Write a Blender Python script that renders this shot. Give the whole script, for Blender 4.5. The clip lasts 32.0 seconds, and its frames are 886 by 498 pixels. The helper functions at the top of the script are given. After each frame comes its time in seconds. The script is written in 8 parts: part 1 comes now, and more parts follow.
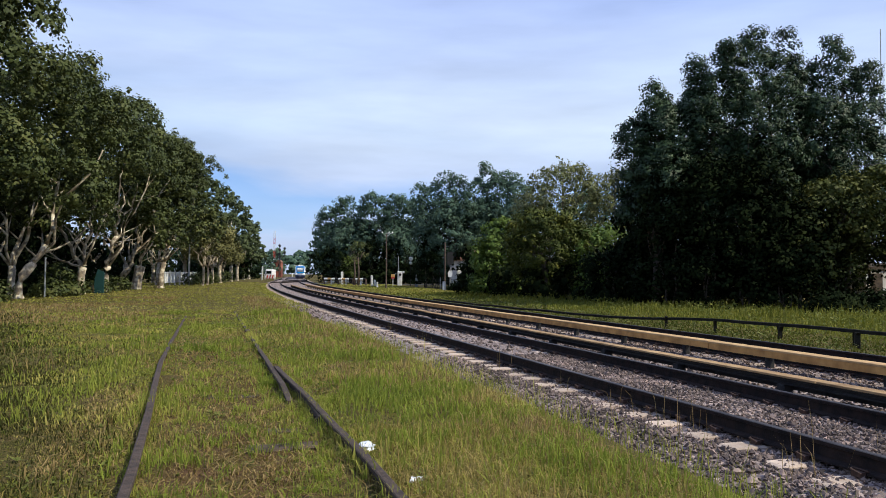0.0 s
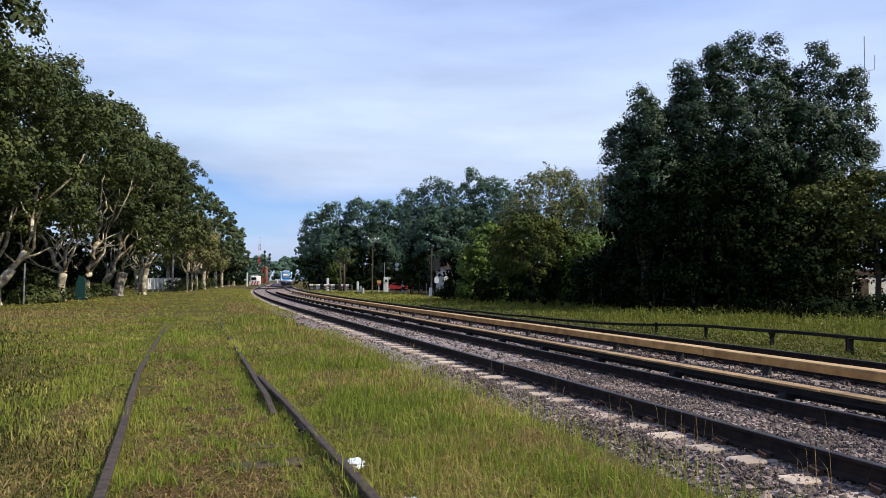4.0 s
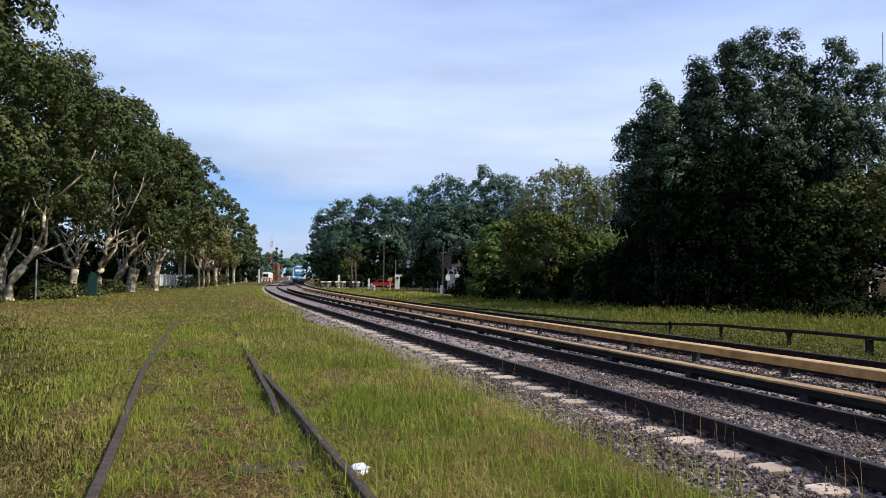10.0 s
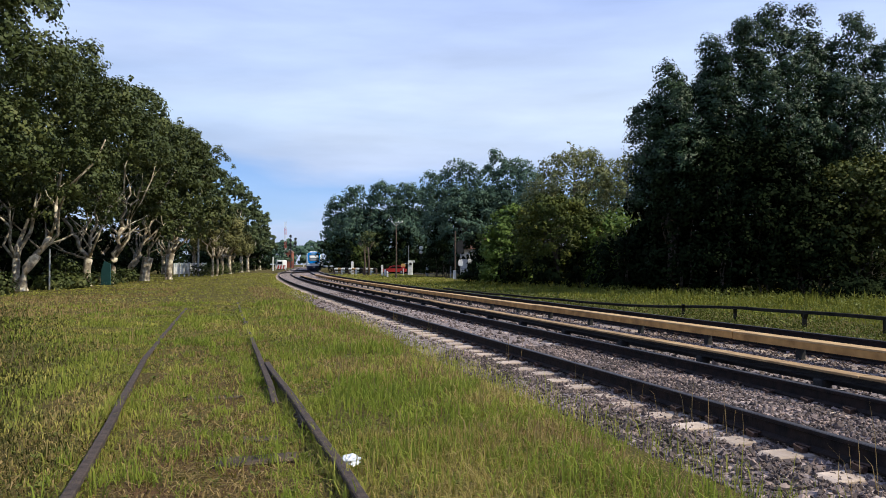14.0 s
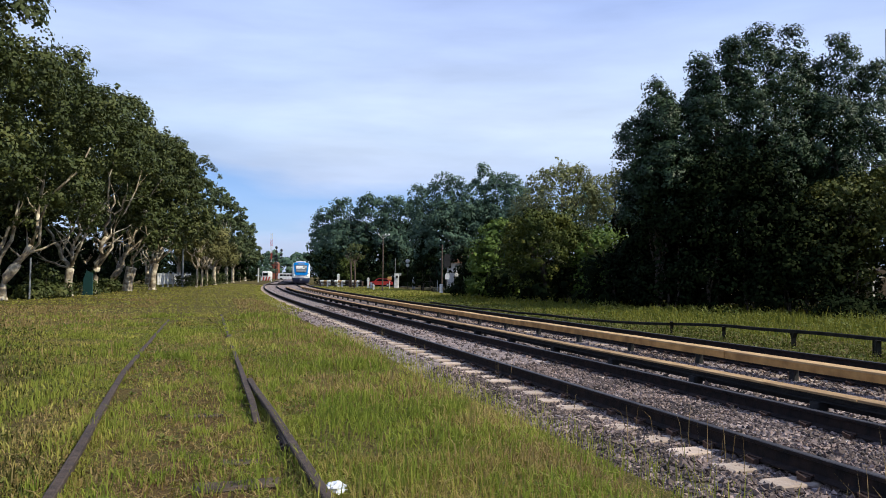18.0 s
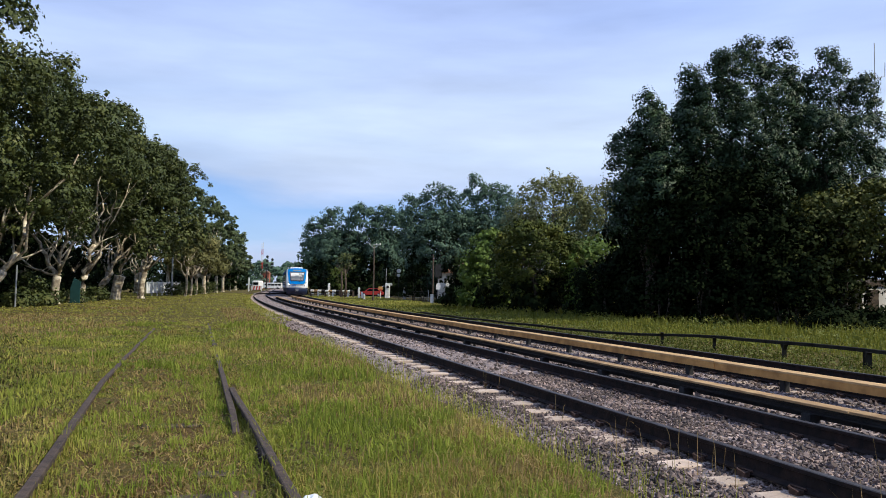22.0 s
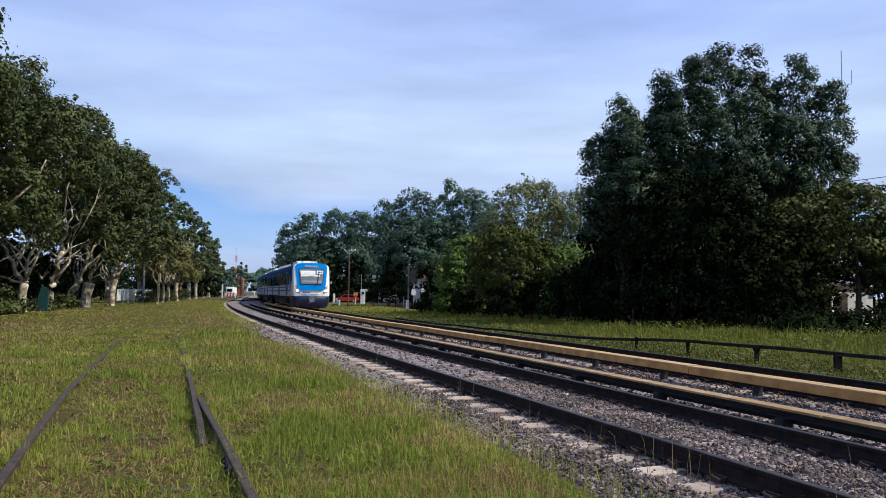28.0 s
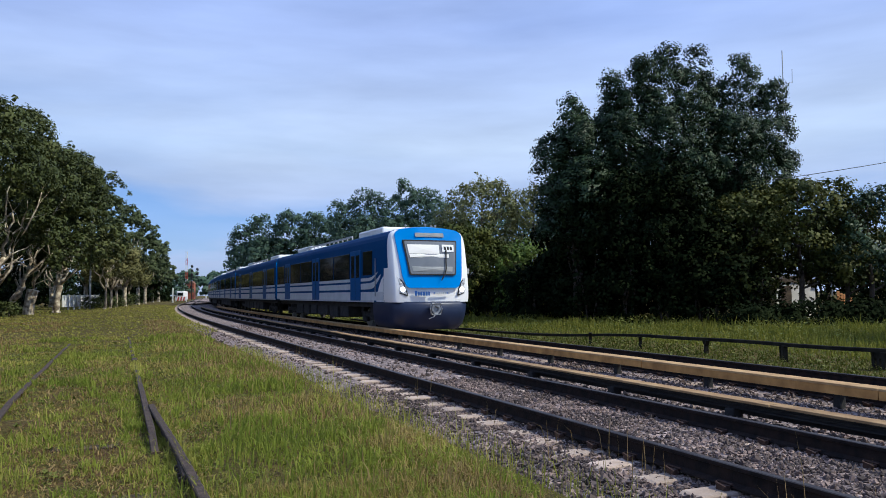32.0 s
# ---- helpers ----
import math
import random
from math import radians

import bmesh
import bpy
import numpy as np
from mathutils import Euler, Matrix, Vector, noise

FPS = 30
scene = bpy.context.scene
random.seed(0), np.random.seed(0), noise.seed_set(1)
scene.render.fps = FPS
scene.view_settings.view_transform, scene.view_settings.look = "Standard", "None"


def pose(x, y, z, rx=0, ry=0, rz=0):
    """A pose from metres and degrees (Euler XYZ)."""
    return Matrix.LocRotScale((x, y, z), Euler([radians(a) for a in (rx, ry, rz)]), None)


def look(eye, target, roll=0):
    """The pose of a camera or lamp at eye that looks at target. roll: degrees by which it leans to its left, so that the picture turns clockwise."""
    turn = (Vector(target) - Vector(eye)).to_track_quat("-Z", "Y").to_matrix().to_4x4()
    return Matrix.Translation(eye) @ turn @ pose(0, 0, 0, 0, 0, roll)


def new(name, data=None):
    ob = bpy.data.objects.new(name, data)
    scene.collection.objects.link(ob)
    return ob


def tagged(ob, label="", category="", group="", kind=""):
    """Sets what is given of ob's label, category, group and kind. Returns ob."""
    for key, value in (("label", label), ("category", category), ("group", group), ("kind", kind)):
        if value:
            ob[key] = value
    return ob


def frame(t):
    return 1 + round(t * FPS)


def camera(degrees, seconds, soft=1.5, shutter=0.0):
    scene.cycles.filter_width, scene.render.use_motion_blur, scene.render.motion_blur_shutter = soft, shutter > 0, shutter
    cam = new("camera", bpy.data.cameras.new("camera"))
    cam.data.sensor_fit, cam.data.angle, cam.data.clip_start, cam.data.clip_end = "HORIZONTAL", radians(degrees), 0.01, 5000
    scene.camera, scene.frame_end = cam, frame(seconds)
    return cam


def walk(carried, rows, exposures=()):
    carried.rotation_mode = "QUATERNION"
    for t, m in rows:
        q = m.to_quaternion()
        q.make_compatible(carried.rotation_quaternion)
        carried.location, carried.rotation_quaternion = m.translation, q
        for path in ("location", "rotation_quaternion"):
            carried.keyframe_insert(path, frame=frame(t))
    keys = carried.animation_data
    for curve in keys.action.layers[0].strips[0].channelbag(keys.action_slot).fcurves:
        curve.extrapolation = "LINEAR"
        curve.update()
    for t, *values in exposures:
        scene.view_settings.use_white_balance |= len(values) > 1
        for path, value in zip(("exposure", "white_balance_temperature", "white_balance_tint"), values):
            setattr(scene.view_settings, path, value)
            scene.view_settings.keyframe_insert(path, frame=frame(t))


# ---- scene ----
cam = camera(61.4, 32.0, soft=0.9)
PATH = [
    (0, (-0.104, -0.849, 1.392), (-0.064, 1.149, 1.462), 0.5),
    (0.5, (-0.152, -0.834, 1.399), (-0.126, 1.165, 1.451), 0.3),
    (1, (-0.165, -0.8, 1.392), (-0.144, 1.2, 1.428), 0.0),
    (1.5, (-0.125, -0.726, 1.399), (-0.142, 1.273, 1.467), -0.0),
    (2, (-0.032, -0.598, 1.384), (-0.035, 1.402, 1.446), 0.7),
    (2.5, (-0.031, -0.537, 1.375), (0.025, 1.462, 1.42), 1.7),
    (3, (-0.112, -0.49, 1.383), (-0.037, 1.507, 1.462), 0.6),
    (3.5, (-0.15, -0.475, 1.38), (-0.072, 1.521, 1.467), 0.4),
    (5.5, (-0.209, -0.435, 1.386), (-0.137, 1.561, 1.472), 0.8),
    (6, (-0.229, -0.43, 1.384), (-0.168, 1.567, 1.474), 0.6),
    (6.5, (-0.237, -0.44, 1.384), (-0.171, 1.557, 1.472), 0.4),
    (7, (-0.25, -0.418, 1.383), (-0.187, 1.58, 1.459), 0.4),
    (7.5, (-0.269, -0.412, 1.38), (-0.244, 1.587, 1.448), 0.7),
    (8, (-0.242, -0.383, 1.372), (-0.243, 1.616, 1.429), -0.0),
    (8.5, (-0.177, -0.327, 1.372), (-0.197, 1.672, 1.424), 0.3),
    (9, (-0.079, -0.265, 1.37), (-0.093, 1.734, 1.432), 0.7),
    (9.5, (-0.063, -0.221, 1.379), (-0.019, 1.777, 1.464), 0.4),
    (10, (-0.134, -0.194, 1.381), (-0.087, 1.804, 1.461), 0.7),
    (10.5, (-0.201, -0.174, 1.38), (-0.159, 1.824, 1.469), 0.6),
    (11, (-0.228, -0.156, 1.382), (-0.181, 1.841, 1.467), -0.1),
    (11.5, (-0.167, -0.11, 1.378), (-0.151, 1.889, 1.44), -0.4),
    (12, (-0.097, -0.075, 1.37), (-0.105, 1.924, 1.431), -0.4),
    (12.5, (-0.043, -0.029, 1.368), (-0.023, 1.97, 1.422), -0.2),
    (13, (-0.006, 0.003, 1.364), (-0.006, 2.003, 1.413), 0.3),
    (13.5, (0.029, 0.01, 1.366), (0.019, 2.01, 1.42), 0.1),
    (14, (0.032, 0.045, 1.364), (0.042, 2.044, 1.405), 0.0),
    (14.5, (-0.041, 0.069, 1.378), (0.023, 2.067, 1.427), -0.1),
    (16.5, (-0.087, 0.178, 1.391), (-0.026, 2.176, 1.453), 0.6),
    (17, (-0.059, 0.208, 1.389), (-0.038, 2.207, 1.458), 0.6),
    (17.5, (-0.003, 0.26, 1.38), (0.056, 2.258, 1.446), 1.1),
    (18, (-0.013, 0.292, 1.392), (0.033, 2.29, 1.469), 0.7),
    (18.5, (-0.062, 0.321, 1.386), (0.017, 2.317, 1.493), 0.8),
    (19, (-0.088, 0.348, 1.383), (0.005, 2.344, 1.471), 0.6),
    (19.5, (-0.053, 0.385, 1.377), (0.01, 2.381, 1.483), 0.9),
    (20, (-0.002, 0.398, 1.372), (0.046, 2.394, 1.473), 1.2),
    (20.5, (0.024, 0.415, 1.369), (0.094, 2.411, 1.465), 1.3),
    (21, (0.03, 0.431, 1.371), (0.094, 2.427, 1.476), 1.2),
    (21.5, (0.041, 0.441, 1.365), (0.109, 2.437, 1.472), 1.1),
    (22, (0.051, 0.453, 1.363), (0.119, 2.449, 1.468), 1.0),
    (22.5, (0.048, 0.468, 1.364), (0.122, 2.464, 1.463), 0.9),
    (23, (0.075, 0.485, 1.369), (0.147, 2.482, 1.466), 0.7),
    (23.5, (0.113, 0.509, 1.371), (0.173, 2.505, 1.48), 0.8),
    (24, (0.138, 0.52, 1.359), (0.205, 2.517, 1.459), 0.8),
    (24.5, (0.139, 0.514, 1.367), (0.208, 2.51, 1.469), 0.4),
    (25, (0.143, 0.517, 1.363), (0.216, 2.513, 1.465), 0.5),
    (25.5, (0.163, 0.525, 1.368), (0.233, 2.521, 1.457), 0.3),
    (27.5, (0.091, 0.562, 1.372), (0.219, 2.555, 1.486), 0.7),
    (28, (0.089, 0.567, 1.37), (0.222, 2.559, 1.491), 0.7),
    (28.5, (0.088, 0.571, 1.37), (0.248, 2.561, 1.5), 0.8),
    (29, (0.074, 0.575, 1.37), (0.244, 2.564, 1.502), 1.3),
    (29.5, (0.077, 0.583, 1.368), (0.261, 2.57, 1.505), 1.3),
    (30, (0.079, 0.591, 1.372), (0.289, 2.575, 1.508), 1.5),
    (30.5, (0.071, 0.584, 1.369), (0.286, 2.567, 1.515), 1.3),
    (31, (0.074, 0.591, 1.369), (0.286, 2.575, 1.495), 0.7),
    (31.5, (0.071, 0.582, 1.365), (0.296, 2.566, 1.481), -0.0),
    (32, (0.086, 0.582, 1.368), (0.34, 2.562, 1.488), -0.4),
]
walk(cam, [(t, look(eye, target, roll)) for t, eye, target, roll in PATH],
     exposures=[(0, 0.04, 6330, 5.5), (20, 0.04, 6280, 5.5), (25, -0.01, 6170, 5.5), (28, -0.09, 5990, 5.5), (32, -0.19, 5820, 5.5)])

# ---- light ----
SUN_DIR = Vector((0.87, -0.32, 1.0)).normalized()
sun = new("sun", bpy.data.lights.new("sun", "SUN"))
sun.data.energy, sun.data.angle, sun.data.color = 5.0, radians(0.6), (0.98, 0.88, 0.70)
sun.matrix_world = look((75, 10, 90), Vector((75, 10, 90)) - SUN_DIR)

world = bpy.data.worlds.new("world")
scene.world = world
world.use_nodes = True
scene.view_settings.exposure = 0.0


def veil_colors():
    """Thin cloud from the horizon up: greyish lavender, white, then a paler blue."""
    return ((0.0, (0.62, 0.67, 0.90)), (1.0, (0.44, 0.565, 0.99)), (0.10, (0.63, 0.705, 0.97)), (0.19, (0.725, 0.825, 1.03)), (0.34, (0.555, 0.66, 1.03)))


def sky_nodes():
    nt = world.node_tree
    nt.nodes.clear()
    n, l = nt.nodes.new, nt.links.new
    out, bg = n("ShaderNodeOutputWorld"), n("ShaderNodeBackground")
    sky = n("ShaderNodeTexSky")
    sky.sky_type, sky.sun_disc = "NISHITA", False
    sky.sun_elevation = math.asin(SUN_DIR.z)
    sky.sun_rotation = math.atan2(SUN_DIR.x, SUN_DIR.y)
    sky.air_density, sky.dust_density, sky.ozone_density = 1.0, 0.6, 1.6
    scale = n("ShaderNodeMix")
    scale.data_type, scale.blend_type = "RGBA", "MULTIPLY"
    scale.inputs[0].default_value = 1.0
    scale.inputs[7].default_value = (0.060, 0.092, 0.150, 1)
    l(sky.outputs[0], scale.inputs[6])
    tc, mp, no, ramp = n("ShaderNodeTexCoord"), n("ShaderNodeMapping"), n("ShaderNodeTexNoise"), n("ShaderNodeValToRGB")
    mp.inputs["Scale"].default_value = (1.0, 1.3, 5.2)
    mp.inputs["Rotation"].default_value = (0.0, 0.10, 0.35)
    mp.inputs["Location"].default_value = (0.3, 1.7, 0.25)
    no.inputs["Scale"].default_value, no.inputs["Detail"].default_value, no.inputs["Roughness"].default_value = 1.5, 7.0, 0.52
    no.inputs["Distortion"].default_value = 0.3
    ramp.color_ramp.elements[0].position, ramp.color_ramp.elements[0].color = 0.36, (0.72, 0.72, 0.72, 1)
    ramp.color_ramp.elements[1].position, ramp.color_ramp.elements[1].color = 0.62, (0.98, 0.98, 0.98, 1)
    # a clearer band low down, a whiter veil above it
    sep, band = n("ShaderNodeSeparateXYZ"), n("ShaderNodeValToRGB")
    e = band.color_ramp.elements
    e[0].position, e[0].color = 0.0, (0.93, 0.93, 0.93, 1)
    e[1].position, e[1].color = 1.0, (0.95, 0.95, 0.95, 1)
    for p, v in ((0.066, 0.93), (0.086, 0.50), (0.112, 0.38), (0.148, 0.97), (0.22, 1.0), (0.34, 0.90)):
        q = e.new(p)
        q.color = (v, v, v, 1)
    mul = n("ShaderNodeMix")
    mul.data_type, mul.blend_type = "RGBA", "MULTIPLY"
    mul.inputs[0].default_value = 1.0
    wob = n("ShaderNodeMath")
    wob.operation = "MULTIPLY_ADD"
    wob.inputs[1].default_value = 0.24
    l(tc.outputs["Generated"], sep.inputs[0]), l(no.outputs["Fac"], wob.inputs[0])
    low = n("ShaderNodeMath")
    low.operation = "SUBTRACT"
    low.inputs[1].default_value = 0.115
    l(sep.outputs["Z"], low.inputs[0]), l(low.outputs[0], wob.inputs[2]), l(wob.outputs[0], band.inputs[0])
    mix = n("ShaderNodeMix")
    mix.data_type = "RGBA"
    veil, high = n("ShaderNodeValToRGB"), veil_colors()
    for i, (p, c) in enumerate(high):
        q = veil.color_ramp.elements[i] if i < 2 else veil.color_ramp.elements.new(p)
        q.position, q.color = p, (*c, 1)
    mp2, no2, st, tint = n("ShaderNodeMapping"), n("ShaderNodeTexNoise"), n("ShaderNodeMapRange"), n("ShaderNodeMix")
    mp2.inputs["Scale"].default_value, mp2.inputs["Rotation"].default_value = (1.6, 1.0, 9.0), (0.0, -0.32, 0.2)
    no2.inputs["Scale"].default_value, no2.inputs["Detail"].default_value = 1.7, 5.0
    st.inputs[1].default_value, st.inputs[2].default_value, st.inputs[3].default_value, st.inputs[4].default_value = 0.3, 0.7, 0.80, 1.14
    tint.data_type, tint.blend_type = "RGBA", "MULTIPLY"
    tint.inputs[0].default_value = 1.0
    l(tc.outputs["Generated"], mp2.inputs[0]), l(mp2.outputs[0], no2.inputs["Vector"]), l(no2.outputs["Fac"], st.inputs[0])
    l(sep.outputs["Z"], veil.inputs[0]), l(veil.outputs[0], tint.inputs[6]), l(st.outputs[0], tint.inputs[7]), l(tint.outputs[2], mix.inputs[7])
    l(tc.outputs["Generated"], mp.inputs[0]), l(mp.outputs[0], no.inputs["Vector"]), l(no.outputs["Fac"], ramp.inputs[0])
    l(ramp.outputs[0], mul.inputs[6]), l(band.outputs[0], mul.inputs[7]), l(mul.outputs[2], mix.inputs[0]), l(scale.outputs[2], mix.inputs[6])
    l(mix.outputs[2], bg.inputs[0]), l(bg.outputs[0], out.inputs[0])
    bg.inputs[1].default_value = 1.0


sky_nodes()


# ---- materials ----
def material(name, color, rough=0.8, metal=0.0, second=None, scale=8.0, detail=5.0, bump=0.0, bump_scale=60.0,
             island=False, objrand=0.0, translucent=0.0, spec=0.5, third=None, low=0.35, high=0.65, coat=0.0, jit=0.55, patch=0.9):
    """A surface of two or three tones mixed by noise at two scales, with relief."""
    m = bpy.data.materials.new(name)
    m.use_nodes = True
    nt = m.node_tree
    n, l = nt.nodes.new, nt.links.new
    b = nt.nodes["Principled BSDF"]
    b.inputs["Roughness"].default_value, b.inputs["Metallic"].default_value = rough, metal
    b.inputs["Specular IOR Level"].default_value = spec
    b.inputs["Coat Weight"].default_value = coat
    tc = n("ShaderNodeTexCoord")
    noise1 = n("ShaderNodeTexNoise")
    noise1.inputs["Scale"].default_value, noise1.inputs["Detail"].default_value = scale, detail
    l(tc.outputs["Object"], noise1.inputs["Vector"])
    ramp = n("ShaderNodeValToRGB")
    e = ramp.color_ramp.elements
    e[0].position, e[0].color = low, (*color, 1)
    e[1].position, e[1].color = high, (*(second or color), 1)
    if third:
        x = e.new((low + high) / 2)
        x.color = (*third, 1)
    src = noise1.outputs["Fac"]
    if island:
        geo, add = n("ShaderNodeNewGeometry"), n("ShaderNodeMath")
        add.operation = "MULTIPLY_ADD"
        l(geo.outputs["Random Per Island"], add.inputs[0])
        add.inputs[1].default_value = jit
        sub = n("ShaderNodeMath")
        sub.operation = "MULTIPLY_ADD"
        l(src, sub.inputs[0])
        sub.inputs[1].default_value, sub.inputs[2].default_value = patch, 0.505 - 0.5 * (jit + patch)
        l(sub.outputs[0], add.inputs[2])
        src = add.outputs[0]
    l(src, ramp.inputs[0])
    col = ramp.outputs[0]
    if objrand:
        oi, hsv, mr = n("ShaderNodeObjectInfo"), n("ShaderNodeHueSaturation"), n("ShaderNodeMapRange")
        mr.inputs[3].default_value, mr.inputs[4].default_value = 1 - objrand, 1 + objrand
        l(oi.outputs["Random"], mr.inputs[0]), l(mr.outputs[0], hsv.inputs["Value"]), l(col, hsv.inputs["Color"])
        col = hsv.outputs[0]
    l(col, b.inputs["Base Color"])
    if bump:
        n2, bp = n("ShaderNodeTexNoise"), n("ShaderNodeBump")
        n2.inputs["Scale"].default_value, n2.inputs["Detail"].default_value = bump_scale, 6.0
        l(tc.outputs["Object"], n2.inputs["Vector"])
        bp.inputs["Strength"].default_value, bp.inputs["Distance"].default_value = bump, 0.02
        l(n2.outputs["Fac"], bp.inputs["Height"]), l(bp.outputs[0], b.inputs["Normal"])
        rr = n("ShaderNodeMapRange")
        rr.inputs[3].default_value, rr.inputs[4].default_value = max(0.02, rough - 0.12), min(1, rough + 0.12)
        l(n2.outputs["Fac"], rr.inputs[0]), l(rr.outputs[0], b.inputs["Roughness"])
    if translucent:
        tr, mx = n("ShaderNodeBsdfTranslucent"), n("ShaderNodeMixShader")
        mx.inputs[0].default_value = translucent
        l(col, tr.inputs[0]), l(b.outputs[0], mx.inputs[1]), l(tr.outputs[0], mx.inputs[2])
        l(mx.outputs[0], nt.nodes["Material Output"].inputs[0])
    return m


def glow_material(name, color, strength):
    m = bpy.data.materials.new(name)
    m.use_nodes = True
    b = m.node_tree.nodes["Principled BSDF"]
    b.inputs["Base Color"].default_value = (*color, 1)
    b.inputs["Emission Color"].default_value, b.inputs["Emission Strength"].default_value = (*color, 1), strength
    return m


HEADING = math.atan(0.29)   # the line's first direction, left of +y


def ground_material():
    """Worn turf: green, straw and bare earth in patches, with a browner haze of seed heads farther off."""
    m = bpy.data.materials.new("turf")
    m.use_nodes = True
    nt = m.node_tree
    n, l = nt.nodes.new, nt.links.new
    b = nt.nodes["Principled BSDF"]
    b.inputs["Roughness"].default_value = 0.95
    b.inputs["Specular IOR Level"].default_value = 0.1
    tc = n("ShaderNodeTexCoord")
    cols = []
    for sc, a, c, lo, hi in ((0.5, (0.080, 0.082, 0.015), (0.150, 0.112, 0.038), 0.40, 0.62), (2.6, (0.088, 0.086, 0.016), (0.140, 0.086, 0.038), 0.42, 0.60),
                             (34.0, (0.024, 0.023, 0.007), (0.165, 0.125, 0.045), 0.38, 0.66)):
        no, rp = n("ShaderNodeTexNoise"), n("ShaderNodeValToRGB")
        no.inputs["Scale"].default_value, no.inputs["Detail"].default_value = sc, 6
        rp.color_ramp.elements[0].position, rp.color_ramp.elements[0].color = lo, (*a, 1)
        rp.color_ramp.elements[1].position, rp.color_ramp.elements[1].color = hi, (*c, 1)
        l(tc.outputs["Object"], no.inputs["Vector"]), l(no.outputs["Fac"], rp.inputs[0])
        cols.append(rp.outputs[0])
    prev = cols[0]
    for c, f in zip(cols[1:], (0.5, 0.55)):
        mx = n("ShaderNodeMix")
        mx.data_type = "RGBA"
        mx.inputs[0].default_value = f
        l(prev, mx.inputs[6]), l(c, mx.inputs[7])
        prev = mx.outputs[2]
    # bare brown soil along the trodden strip between the old rails
    mask = None
    for v, stops in (((math.cos(HEADING), math.sin(HEADING), 0), ((-1.05, 0), (-0.55, 1), (0.35, 1), (0.8, 0))), ((-math.sin(HEADING), math.cos(HEADING), 0), ((-2, 1), (6, 1), (13, 0.55), (20, 0)))):
        dot, mr, rp = n("ShaderNodeVectorMath"), n("ShaderNodeMapRange"), n("ShaderNodeValToRGB")
        dot.operation = "DOT_PRODUCT"
        dot.inputs[1].default_value = v
        lo, hi = stops[0][0], stops[-1][0]
        mr.inputs[1].default_value, mr.inputs[2].default_value = lo, hi
        e = rp.color_ramp.elements
        e[0].position, e[0].color = 0.0, (stops[0][1],) * 3 + (1,)
        e[1].position, e[1].color = 1.0, (stops[-1][1],) * 3 + (1,)
        for p, q in stops[1:-1]:
            e.new((p - lo) / (hi - lo)).color = (q, q, q, 1)
        l(tc.outputs["Object"], dot.inputs[0]), l(dot.outputs["Value"], mr.inputs[0]), l(mr.outputs[0], rp.inputs[0])
        if mask:
            m2 = n("ShaderNodeMath")
            m2.operation = "MULTIPLY"
            l(mask, m2.inputs[0]), l(rp.outputs[0], m2.inputs[1])
            mask = m2.outputs[0]
        else:
            mask = rp.outputs[0]
    no, rp, m3, mx = n("ShaderNodeTexNoise"), n("ShaderNodeValToRGB"), n("ShaderNodeMath"), n("ShaderNodeMix")
    no.inputs["Scale"].default_value, no.inputs["Detail"].default_value = 3.1, 6
    rp.color_ramp.elements[0].position, rp.color_ramp.elements[1].position = 0.36, 0.58
    m3.operation, mx.data_type = "MULTIPLY", "RGBA"
    mx.inputs[7].default_value = (0.105, 0.060, 0.030, 1)
    l(tc.outputs["Object"], no.inputs["Vector"]), l(no.outputs["Fac"], rp.inputs[0]), l(rp.outputs[0], m3.inputs[0]), l(mask, m3.inputs[1])
    l(m3.outputs[0], mx.inputs[0]), l(prev, mx.inputs[6])
    prev = mx.outputs[2]
    l(prev, b.inputs["Base Color"])
    n2, bp = n("ShaderNodeTexNoise"), n("ShaderNodeBump")
    n2.inputs["Scale"].default_value, n2.inputs["Detail"].default_value = 18, 8
    bp.inputs["Strength"].default_value, bp.inputs["Distance"].default_value = 0.9, 0.12
    l(tc.outputs["Object"], n2.inputs["Vector"]), l(n2.outputs["Fac"], bp.inputs["Height"]), l(bp.outputs[0], b.inputs["Normal"])
    return m


